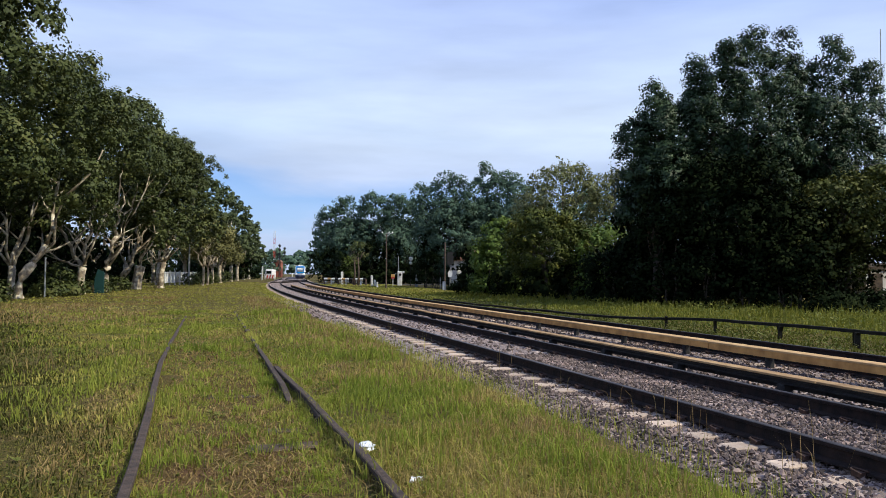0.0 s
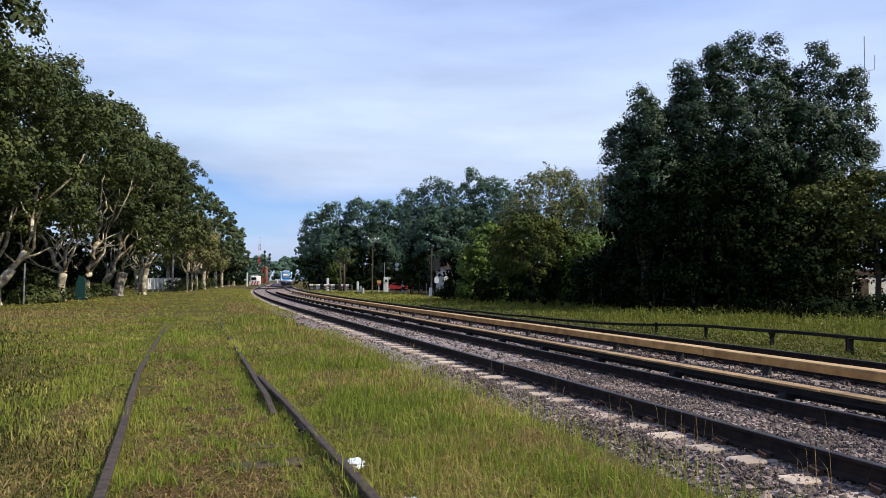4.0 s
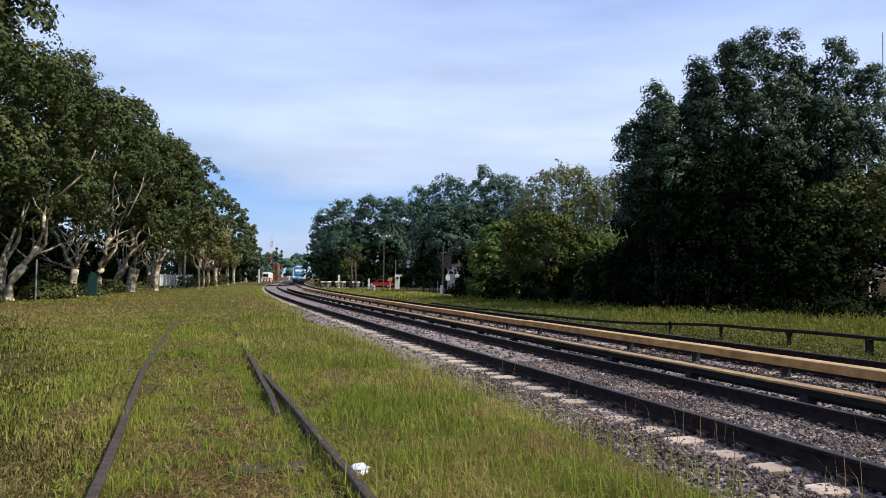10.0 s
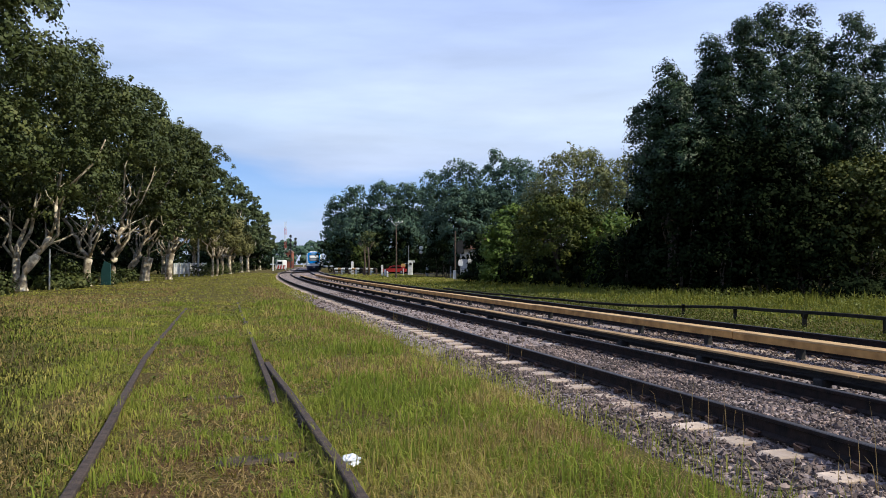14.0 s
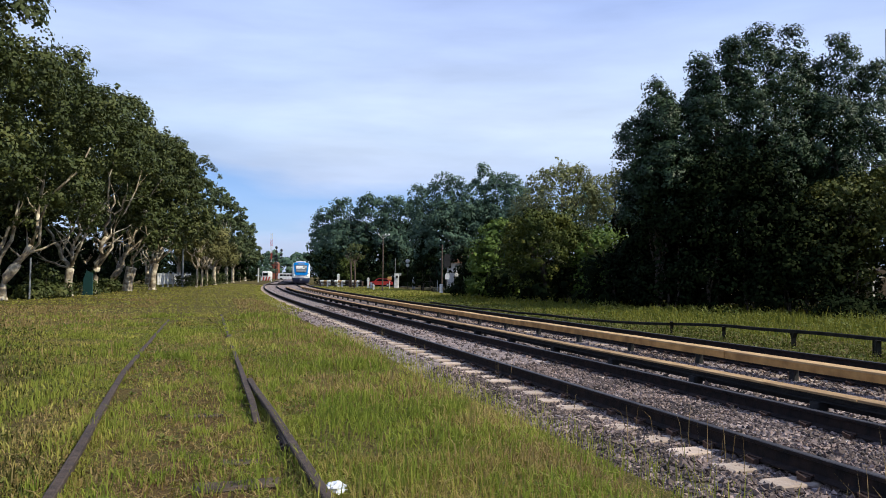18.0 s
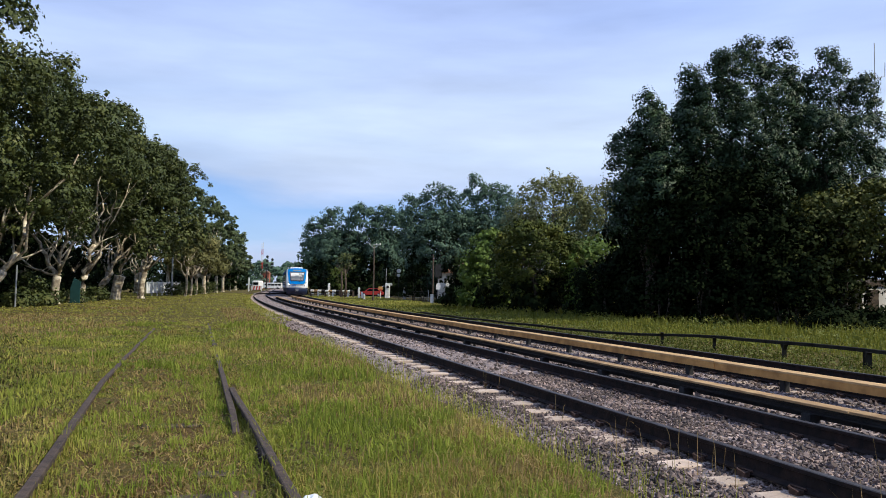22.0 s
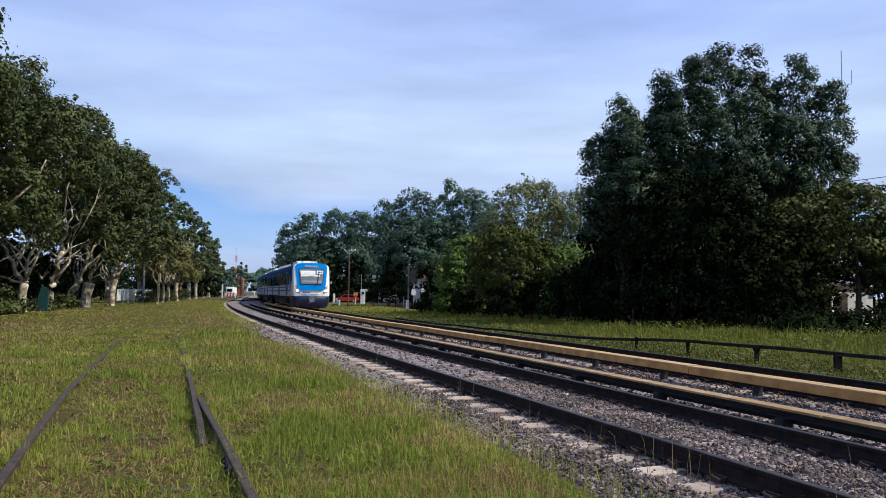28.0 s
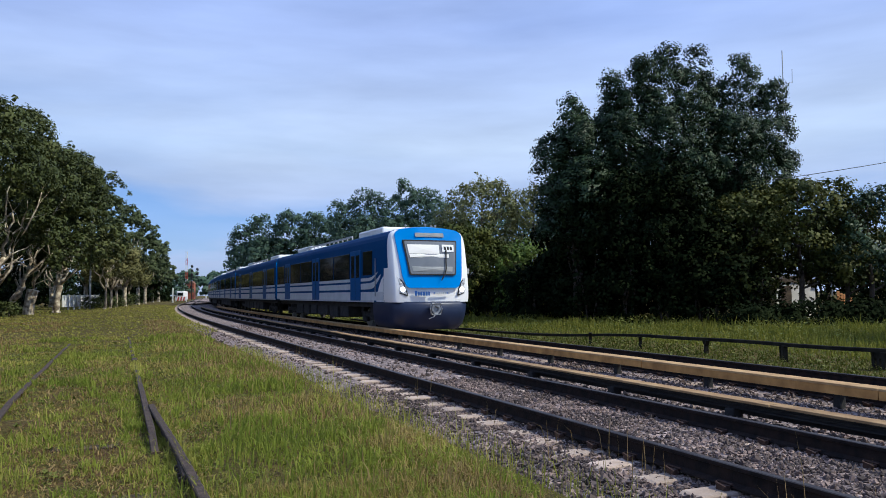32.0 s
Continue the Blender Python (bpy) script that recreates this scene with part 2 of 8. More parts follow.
def stone_bed_material():
    """Fine broken stone, for the bed between and beyond the loose stones."""
    m = bpy.data.materials.new("ballast_bed")
    m.use_nodes = True
    nt = m.node_tree
    n, l = nt.nodes.new, nt.links.new
    b = nt.nodes["Principled BSDF"]
    b.inputs["Roughness"].default_value = 0.9
    tc, vo, rp, bp = n("ShaderNodeTexCoord"), n("ShaderNodeTexVoronoi"), n("ShaderNodeValToRGB"), n("ShaderNodeBump")
    vo.inputs["Scale"].default_value = 17
    rp.color_ramp.elements[0].position, rp.color_ramp.elements[0].color = 0.0, (0.022, 0.018, 0.019, 1)
    rp.color_ramp.elements[1].position, rp.color_ramp.elements[1].color = 1.0, (0.50, 0.41, 0.39, 1)
    l(tc.outputs["Object"], vo.inputs["Vector"]), l(vo.outputs["Color"], rp.inputs[0])
    no, mx = n("ShaderNodeTexNoise"), n("ShaderNodeMix")
    no.inputs["Scale"].default_value, no.inputs["Detail"].default_value = 0.7, 4
    mx.data_type, mx.blend_type = "RGBA", "MULTIPLY"
    l(tc.outputs["Object"], no.inputs["Vector"]), l(no.outputs["Fac"], mx.inputs[0]), l(rp.outputs[0], mx.inputs[6])
    mx.inputs[7].default_value = (0.78, 0.68, 0.60, 1)
    l(mx.outputs[2], b.inputs["Base Color"])
    bp.inputs["Strength"].default_value, bp.inputs["Distance"].default_value, bp.invert = 1.0, 0.05, True
    l(vo.outputs["Distance"], bp.inputs["Height"]), l(bp.outputs[0], b.inputs["Normal"])
    return m


TURF = ground_material()
BED = stone_bed_material()
STONE = material("ballast_stone", (0.0314, 0.0235, 0.0207), 0.9, second=(0.4838, 0.3537, 0.2972), scale=1.2, island=True, low=0.15, high=1.0, third=(0.1391, 0.1014, 0.0876))
CONCRETE = material("sleeper_concrete", (0.360, 0.275, 0.215), 0.9, second=(0.520, 0.410, 0.330), scale=5, bump=0.4, bump_scale=40, objrand=0.18)
RAIL_RUST = material("rail_steel_rusty", (0.012, 0.010, 0.010), 0.85, 0.1, second=(0.032, 0.021, 0.017), scale=9, bump=0.35, bump_scale=50, spec=0.2)
RAIL_TOP = material("rail_head_worn", (0.075, 0.066, 0.062), 0.55, 0.6, second=(0.040, 0.032, 0.029), scale=3, bump=0.1)
OLD_RAIL = material("old_rail_rust", (0.0275, 0.0168, 0.0114), 0.9, 0.0, second=(0.0715, 0.0470, 0.0324), scale=14, bump=0.5, bump_scale=60)
CLIP = material("rail_clip_rust", (0.045, 0.024, 0.016), 0.8, 0.2, second=(0.085, 0.045, 0.030), scale=30)
BOARD = material("cover_board", (0.3315, 0.2024, 0.0860), 0.85, second=(0.5022, 0.3281, 0.1480), scale=3.5, bump=0.35, bump_scale=25, objrand=0.10, third=(0.4218, 0.2643, 0.1170))
BOARD_WORN = material("worn_cover_board", (0.2380, 0.1431, 0.0626), 0.9, second=(0.3808, 0.2471, 0.1170), scale=3.5, bump=0.4, bump_scale=25, objrand=0.12, third=(0.3094, 0.1924, 0.0870))
# Cover-board timber, warmed and brightened in colour to offset the bluish shade there.
BOARD_SIDE_WARMED = material("side_board", (0.3217, 0.1615, 0.0455), 0.85, second=(0.5655, 0.3047, 0.0910), scale=3.5, bump=0.35, bump_scale=25, objrand=0.10, third=(0.4388, 0.2274, 0.0653))
BLACK = material("black_bitumen", (0.010, 0.010, 0.011), 0.8, second=(0.022, 0.021, 0.02), scale=6, bump=0.3)
PIPE = material("dark_beam", (0.0101, 0.0095, 0.0071), 0.8, second=(0.0252, 0.0227, 0.0164), scale=4, bump=0.3, spec=0.12)
GRASS = material("grass_blade", (0.2146, 0.2370, 0.0349), 0.75, second=(0.5725, 0.4403, 0.1454), scale=0.35, island=True, translucent=0.35, spec=0.15, third=(0.3221, 0.3252, 0.0604), low=0.12, high=0.95, jit=0.26, patch=1.7)
# Olive-brown meadow grass; the left side's darkness is put into its colour too.
DARKENED_GRASS = material("darkened_grass", (0.0365, 0.0435, 0.0078), 0.8, second=(0.0694, 0.0552, 0.0189), scale=0.35, island=True, translucent=0.3, spec=0.1, third=(0.0454, 0.0480, 0.0106), low=0.12, high=0.95, jit=0.34, patch=1.1)
TURF_BLADE = material("turf_blade", (0.1702, 0.2032, 0.0298), 0.8, second=(0.4161, 0.3250, 0.1016), scale=0.5, island=True, translucent=0.3, spec=0.1, third=(0.2459, 0.2574, 0.0473), low=0.12, high=0.95, jit=0.28, patch=1.4)
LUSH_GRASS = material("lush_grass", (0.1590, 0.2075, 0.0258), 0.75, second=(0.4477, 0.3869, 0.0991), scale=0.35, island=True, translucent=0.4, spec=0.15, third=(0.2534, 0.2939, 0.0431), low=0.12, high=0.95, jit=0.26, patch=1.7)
FRESH_GRASS = material("fresh_grass", (0.1440, 0.2028, 0.0240), 0.75, second=(0.3960, 0.3640, 0.0750), scale=0.35, island=True, translucent=0.4, spec=0.15, third=(0.2280, 0.2600, 0.0400), low=0.12, high=0.95, jit=0.26, patch=1.2)
DRY_GRASS = material("dry_grass", (0.260, 0.200, 0.060), 0.8, second=(0.480, 0.345, 0.150), scale=0.35, island=True, translucent=0.35, spec=0.12, third=(0.330, 0.270, 0.080), low=0.12, high=0.95, jit=0.40, patch=1.2)
OLD_WOOD = material("rotten_sleeper_wood", (0.030, 0.020, 0.012), 0.95, second=(0.085, 0.058, 0.036), scale=6, bump=0.5)
SHORT_GRASS = material("short_grass", (0.0799, 0.0744, 0.0106), 0.8, second=(0.2501, 0.1583, 0.0586), scale=0.6, island=True, translucent=0.3, spec=0.15, third=(0.1284, 0.1023, 0.0212), low=0.12, high=0.95)
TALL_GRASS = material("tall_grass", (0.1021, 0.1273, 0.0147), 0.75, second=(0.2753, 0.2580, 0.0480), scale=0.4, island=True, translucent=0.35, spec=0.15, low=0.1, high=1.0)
FAR_GRASS = material("far_grass", (0.2106, 0.2236, 0.0389), 0.8, second=(0.4212, 0.3491, 0.1188), scale=0.12, island=True, translucent=0.35, spec=0.1, third=(0.3001, 0.2890, 0.0626), low=0.12, high=0.95, jit=0.16, patch=1.4)
# Far meadow likewise, dimmed in colour towards the trees' shade.
DARKENED_FAR_GRASS = material("darkened_far_grass", (0.0648, 0.0713, 0.0130), 0.8, second=(0.1620, 0.1350, 0.0432), scale=0.12, island=True, translucent=0.3, spec=0.1, third=(0.0994, 0.1015, 0.0216), low=0.12, high=0.95, jit=0.16, patch=1.4)
# Dull green of short grass, lowered further for shade falling on the verge.
VERGE_GRASS_DARKENED = material("verge_grass", (0.0515, 0.0688, 0.0090), 0.8, second=(0.1482, 0.1360, 0.0300), scale=0.5, island=True, translucent=0.3, spec=0.12, third=(0.0819, 0.0944, 0.0150), low=0.1, high=1.0)
STRAW = material("seed_stalk", (0.2285, 0.1568, 0.0588), 0.8, second=(0.3618, 0.2598, 0.1098), scale=2, island=True, translucent=0.3, spec=0.15)
FLOWER = material("small_white_flower", (0.7, 0.68, 0.55), 0.7, second=(0.8, 0.8, 0.72), scale=3)
SEED = material("seed_heads", (0.2249, 0.1526, 0.0631), 0.9, second=(0.3165, 0.2290, 0.1030), scale=0.5, island=True, translucent=0.3, spec=0.1)
LEAF_PLANE = material("plane_leaf", (0.0251, 0.0365, 0.0099), 0.6, second=(0.1539, 0.1539, 0.0440), scale=0.5, island=True, translucent=0.15, spec=0.2, third=(0.0638, 0.0798, 0.0220), low=0.1, high=1.0, jit=0.18, patch=1.5)
LEAF_POPLAR = material("poplar_leaf", (0.0108, 0.0234, 0.0102), 0.5, second=(0.0720, 0.1116, 0.0476), scale=0.4, island=True, translucent=0.06, spec=0.22, third=(0.0279, 0.0522, 0.0213), low=0.1, high=1.0, jit=0.18, patch=1.5)
# Near-black leaf: the deep shade inside and under foliage is put into its colour.
LEAF_DARKENED = material("darkened_leaf", (0.0037, 0.0074, 0.0027), 0.8, second=(0.0205, 0.0275, 0.0081), scale=0.5, island=True, translucent=0.05, spec=0.04, third=(0.0088, 0.0149, 0.0043), low=0.1, high=1.0, jit=0.18, patch=1.5)
LEAF_OLIVE = material("olive_leaf", (0.0444, 0.0685, 0.0119), 0.65, second=(0.1980, 0.2131, 0.0444), scale=0.5, island=True, translucent=0.18, spec=0.2, third=(0.0950, 0.1256, 0.0238), low=0.1, high=1.0, jit=0.18, patch=1.5)
LEAF_YELLOW = material("yellow_green_leaf", (0.0455, 0.0804, 0.0138), 0.65, second=(0.1898, 0.2447, 0.0442), scale=0.5, island=True, translucent=0.2, spec=0.2, third=(0.0987, 0.1503, 0.0258), low=0.1, high=1.0, jit=0.18, patch=1.5)
LEAF_ROUND = material("round_tree_leaf", (0.0213, 0.0352, 0.0077), 0.65, second=(0.1906, 0.1825, 0.0331), scale=0.6, island=True, translucent=0.10, spec=0.12, third=(0.0580, 0.0730, 0.0133), low=0.1, high=1.0, jit=0.18, patch=1.5)
LEAF_SHADE = material("shade_tree_leaf", (0.0274, 0.0388, 0.0081), 0.6, second=(0.1581, 0.1493, 0.0341), scale=0.5, island=True, translucent=0.12, spec=0.15, third=(0.0632, 0.0736, 0.0154), low=0.1, high=1.0, jit=0.18, patch=1.5)
# Darker copy of the plane leaf, with the back row's shade in it.
LEAF_PLANE_DARKENED = material("darkened_plane_leaf", (0.0112, 0.0179, 0.0045), 0.65, second=(0.0656, 0.0663, 0.0180), scale=0.5, island=True, translucent=0.10, spec=0.12, third=(0.0272, 0.0358, 0.0090), low=0.1, high=1.0, jit=0.18, patch=1.5)
# Leaf of plane trees past 80 m, made bluer to carry the haze.
LEAF_PLANE_HAZED = material("hazed_plane_leaf", (0.0374, 0.0528, 0.0211), 0.65, second=(0.1548, 0.1776, 0.0774), scale=0.4, island=True, translucent=0.2, spec=0.2, third=(0.0806, 0.1040, 0.0422), low=0.1, high=1.0, jit=0.18, patch=1.5)
LEAF_OCHRE = material("ochre_green_leaf", (0.075, 0.074, 0.026), 0.65, second=(0.270, 0.245, 0.090), scale=0.4, island=True, translucent=0.2, spec=0.15, third=(0.150, 0.145, 0.052), low=0.1, high=1.0, jit=0.18, patch=1.5)
LEAF_PALE = material("pale_leaf", (0.0904, 0.1025, 0.0390), 0.65, second=(0.2869, 0.2830, 0.1238), scale=0.4, island=True, translucent=0.2, spec=0.2, third=(0.1648, 0.1737, 0.0682), low=0.1, high=1.0, jit=0.18, patch=1.5)
WEED = material("weed_leaf", (0.0727, 0.0971, 0.0141), 0.6, second=(0.2181, 0.2079, 0.0440), scale=0.6, island=True, translucent=0.25, spec=0.25, third=(0.1246, 0.1386, 0.0229), low=0.1, high=1.0)
# Green leaf with distance haze put into the colour: paler and bluer.
LEAF_HAZED = material("hazed_leaf", (0.0324, 0.0675, 0.0449), 0.65, second=(0.1418, 0.2025, 0.1189), scale=0.2, island=True, translucent=0.15, spec=0.25, third=(0.0675, 0.1161, 0.0754), low=0.1, high=1.0, jit=0.18, patch=1.5)
BARK_PLANE = material("plane_bark", (0.2013, 0.1610, 0.1147), 0.85, second=(0.6588, 0.5795, 0.4392), scale=3.2, low=0.40, high=0.62, third=(0.3904, 0.3196, 0.2257), bump=0.4, bump_scale=14, detail=3)
BARK = material("brown_bark", (0.045, 0.035, 0.027), 0.9, second=(0.11, 0.085, 0.065), scale=5, bump=0.7, bump_scale=16)
WOOD_POLE = material("pole_wood", (0.070, 0.048, 0.036), 0.85, second=(0.135, 0.095, 0.070), scale=4, bump=0.4)
WHITE_PAINT = material("white_paint", (0.62, 0.60, 0.55), 0.6, second=(0.84, 0.83, 0.80), scale=3, bump=0.08)
GREY_PAINT = material("grey_paint", (0.35, 0.36, 0.37), 0.5, second=(0.45, 0.45, 0.45), scale=4, bump=0.1)
RED_PAINT = material("red_paint", (0.50, 0.035, 0.022), 0.4, second=(0.42, 0.03, 0.02), scale=3)
BRICK = material("red_brick", (0.26, 0.075, 0.045), 0.9, second=(0.38, 0.13, 0.08), scale=6, bump=0.5, bump_scale=30)
STEEL = material("galvanised_steel", (0.30, 0.31, 0.32), 0.5, 0.6, second=(0.42, 0.42, 0.42), scale=5)
WIRE = material("dark_wire", (0.02, 0.02, 0.02), 0.6)
RUBBER = material("black_rubber", (0.012, 0.012, 0.012), 0.85, second=(0.025, 0.025, 0.025), scale=10, bump=0.2)
ROAD_MAT = material("asphalt", (0.045, 0.044, 0.043), 0.9, second=(0.075, 0.072, 0.068), scale=2, bump=0.4, bump_scale=60)
WALL_WHITE = material("lime_render", (0.52, 0.49, 0.45), 0.9, second=(0.66, 0.63, 0.58), scale=1.5, bump=0.3)
ROOF_MAT = material("roof_tile", (0.16, 0.075, 0.05), 0.9, second=(0.24, 0.12, 0.08), scale=5, bump=0.5)
TEAL = material("teal_board", (0.0084, 0.0525, 0.0525), 0.7, second=(0.0140, 0.0700, 0.0665), scale=3, bump=0.1)
LITTER_MAT = material("white_plastic_film", (0.74, 0.75, 0.78), 0.35, second=(0.55, 0.58, 0.64), scale=14, bump=0.5, bump_scale=40)


# ---- building helpers ----
def finish(name, bm, mat, smooth=False):
    me = bpy.data.meshes.new(name)
    bm.to_mesh(me)
    bm.free()
    for mm in mat if isinstance(mat, (list, tuple)) else (mat,):
        me.materials.append(mm)
    if smooth:
        me.polygons.foreach_set("use_smooth", [True] * len(me.polygons))
    return me


def part(name, bm, mat, parent, label="", smooth=False):
    ob = new(name, finish(name, bm, mat, smooth))
    ob.parent = parent
    if label:
        tagged(ob, label)
    return ob


def piece(name, me, parent, m):
    """A part on shared mesh data."""
    ob = new(name, me)
    ob.parent = parent
    ob.matrix_basis = m
    return ob


def thing(name, m, label, category, group="", kind=""):
    ob = new(name)
    ob.empty_display_size = 0.3
    ob.matrix_basis = m
    return tagged(ob, label, category, group, kind)


def box(bm, c, size, m=None, bevel=0.0, mat=0):
    """A box of that centre and size, its edges rounded by bevel."""
    r = bmesh.ops.create_cube(bm, size=1.0)
    vs = r["verts"]
    bmesh.ops.transform(bm, matrix=(m or Matrix()) @ Matrix.Translation(c) @ Matrix.Diagonal((*size, 1)), verts=vs)
    fs = list({f for v in vs for f in v.link_faces})
    for f in fs:
        f.material_index = mat
    if bevel:
        es = list({e for v in vs for e in v.link_edges})
        bmesh.ops.bevel(bm, geom=es, offset=bevel, segments=2, affect="EDGES", profile=0.5)
    return bm


def tube(bm, pts, radii, seg=8, caps=True, mat=0):
    """A tapered round limb through points."""
    rings = []
    pts = [Vector(p) for p in pts]
    for i, p in enumerate(pts):
        d = (pts[min(i + 1, len(pts) - 1)] - pts[max(i - 1, 0)]).normalized()
        a = d.orthogonal().normalized() if abs(d.z) > 0.95 else d.cross(Vector((0, 0, 1))).normalized()
        b = d.cross(a)
        r = radii[i] if isinstance(radii, (list, tuple)) else radii
        rings.append([bm.verts.new(p + r * (math.cos(k * 2 * math.pi / seg) * a + math.sin(k * 2 * math.pi / seg) * b)) for k in range(seg)])
    for q, w in zip(rings, rings[1:]):
        for k in range(seg):
            bm.faces.new((q[k], q[(k + 1) % seg], w[(k + 1) % seg], w[k])).material_index = mat
    if caps:
        bm.faces.new(rings[0][::-1]).material_index = mat
        bm.faces.new(rings[-1]).material_index = mat
    return bm


def lathe(bm, profile, seg=16, m=None, mat=0):
    """A turned body from (radius, height) points about z."""
    rings = [[bm.verts.new((m or Matrix()) @ Vector((r * math.cos(2 * math.pi * k / seg), r * math.sin(2 * math.pi * k / seg), z))) for k in range(seg)] for r, z in profile]
    for q, w in zip(rings, rings[1:]):
        for k in range(seg):
            bm.faces.new((q[k], q[(k + 1) % seg], w[(k + 1) % seg], w[k])).material_index = mat
    bm.faces.new(rings[0][::-1]).material_index = mat
    bm.faces.new(rings[-1]).material_index = mat
    return bm


def prism(bm, poly, y0, y1, axes="xzy", mat=0):
    """A slab with the outline poly in two axes, from y0 to y1 along the third."""
    ia, ib, ic = ("xyz".index(c) for c in axes)

    def at(p, d):
        v = [0, 0, 0]
        v[ia], v[ib], v[ic] = p[0], p[1], d
        return v

    lo, hi = [bm.verts.new(at(p, y0)) for p in poly], [bm.verts.new(at(p, y1)) for p in poly]
    k = len(poly)
    fs = [bm.faces.new(lo), bm.faces.new(hi[::-1])] + [bm.faces.new((lo[i], hi[i], hi[(i + 1) % k], lo[(i + 1) % k])) for i in range(k)]
    for f in fs:
        f.material_index = mat
    return bm


def quick_mesh(name, verts, faces, mat, smooth=False):
    """A mesh from arrays: verts (n, 3), faces (m, k)."""
    me = bpy.data.meshes.new(name)
    k = faces.shape[1]
    me.vertices.add(len(verts))
    me.vertices.foreach_set("co", np.ascontiguousarray(verts, dtype=np.float32).ravel())
    me.loops.add(faces.size)
    me.loops.foreach_set("vertex_index", faces.astype(np.int32).ravel())
    me.polygons.add(len(faces))
    me.polygons.foreach_set("loop_start", np.arange(0, faces.size, k, dtype=np.int32))
    me.polygons.foreach_set("use_smooth", np.full(len(faces), smooth))
    me.update(calc_edges=True)
    me.materials.append(mat)
    return me


# ---- the line's geometry: s along the line, n to its right ----
HEAD = math.atan(0.29)
T0, N0 = (-math.sin(HEAD), math.cos(HEAD)), (math.cos(HEAD), math.sin(HEAD))
S1, S2, RAD = 31.0, 136.0, 1000.0


def along(s, n=0.0):
    """The place at s along the line and n to its right, and the line's heading there in radians (left of +y)."""
    if s <= S1:
        x, y, h = s * T0[0], s * T0[1], HEAD
    else:
        a = (min(s, S2) - S1) / RAD
        u, v = S1 + RAD * math.sin(a), RAD * (1 - math.cos(a))
        h = HEAD - a
        x, y = u * T0[0] + v * N0[0], u * T0[1] + v * N0[1]
        if s > S2:
            x, y = x - (s - S2) * math.sin(h), y + (s - S2) * math.cos(h)
    return x + n * math.cos(h), y + n * math.sin(h), h


def on_line(s, n, z=0.0, turn=0.0):
    x, y, h = along(s, n)
    return pose(x, y, z, 0, 0, math.degrees(h) + turn)


def sweep(bm, profile, stations, offset=None, lift=None, mat=0, closed=True):
    """Draws a profile of (n, z) along the line; offset(s) shifts it sideways."""
    rings = []
    for s in stations:
        o = offset(s) if offset else 0.0
        h = lift(s) if lift else 0.0
        ring = []
        for n, z in profile:
            x, y, _ = along(s, n + o)
            ring.append(bm.verts.new((x, y, z + h)))
        rings.append(ring)
    k = len(profile)
    for q, w in zip(rings, rings[1:]):
        for i in range(k if closed else k - 1):
            bm.faces.new((q[i], w[i], w[(i + 1) % k], q[(i + 1) % k])).material_index = mat
    if closed:
        bm.faces.new(rings[0]), bm.faces.new(rings[-1][::-1])
    return bm


def steps(a, b, fine=1.0):
    """Stations from a to b, closer where the line is near."""
    out, s = [], a
    while s < b:
        out.append(s)
        s += fine if s < 40 else (2.5 if s < 130 else 12.0)
    return out + [b]


NEAR_RAIL, GAUGE, TRACK_2 = 4.75, 1.676, 9.65
BALL_LO, BALL_HI = 3.45, 12.5


def siding_offset(s):
    """The nearer old rail's place: it drifts from 0.85 to 0.59 as the siding bends away."""
    return float(np.interp(s, (3.0, 5.0, 7.5, 10.0, 12.0, 16.0), (0.85, 0.832, 0.765, 0.672, 0.612, 0.59)))


def bend(s):
    """How far the line has swung to the right of its first straight."""
    x, y, _ = along(s, 0.0)
    return x * N0[0] + y * N0[1]


def ground_height(x, y):
    s = x * T0[0] + y * T0[1]
    n = x * N0[0] + y * N0[1] - (bend(s) if s > S1 else 0.0)
    if n < 2.6:
        z = -0.10 - 0.12 * min(1, max(0, (-3 - n) / 25))
        if -1.0 < n < 0.75 and s < 15:
            z -= 0.05 * min(1, (15 - s) / 4)
    elif n < 13.2:
        z = -0.10 - 0.25 * min(1, (n - 2.6) / 1.4)
    else:
        z = -0.36
    far = min(1, max(0, (math.hypot(x, y) - 3) / 10))
    z += 0.035 * far * noise.noise((x * 0.35, y * 0.35, 0.3)) + 0.012 * noise.noise((x * 1.7, y * 1.7, 1.3))
    return z


# ---- ground ----
def build_ground():
    """One sheet from the siding out to the horizon."""
    def axis(far_lo, far_hi, near_lo, near_hi, step):
        a, out = near_lo, []
        while a < near_hi:
            out.append(a)
            a += step
        g, d = step, near_hi
        while d < far_hi:
            out.append(d)
            g *= 1.25
            d += g
        out.append(far_hi)
        g, d, left = step, near_lo, []
        while d > far_lo:
            g *= 1.25
            d -= g
            left.append(max(d, far_lo))
        return np.array(left[::-1] + out)

    xs, ys = axis(-2600, 2600, -30, 30, 0.5), axis(-1200, 3800, -6, 60, 0.5)
    gx, gy = np.meshgrid(xs, ys)
    z = np.array([ground_height(float(a), float(b)) for a, b in zip(gx.ravel(), gy.ravel())])
    v = np.stack([gx.ravel(), gy.ravel(), z], 1)
    w = len(xs)
    i, j = np.meshgrid(np.arange(w - 1), np.arange(len(ys) - 1))
    k = (j * w + i).ravel()
    f = np.stack([k, k + 1, k + 1 + w, k + w], 1)
    tagged(new("ground", quick_mesh("ground", v, f, TURF, True)), "rough turf of green and straw-coloured grass with bare patches", "ground", kind="structure")


build_ground()


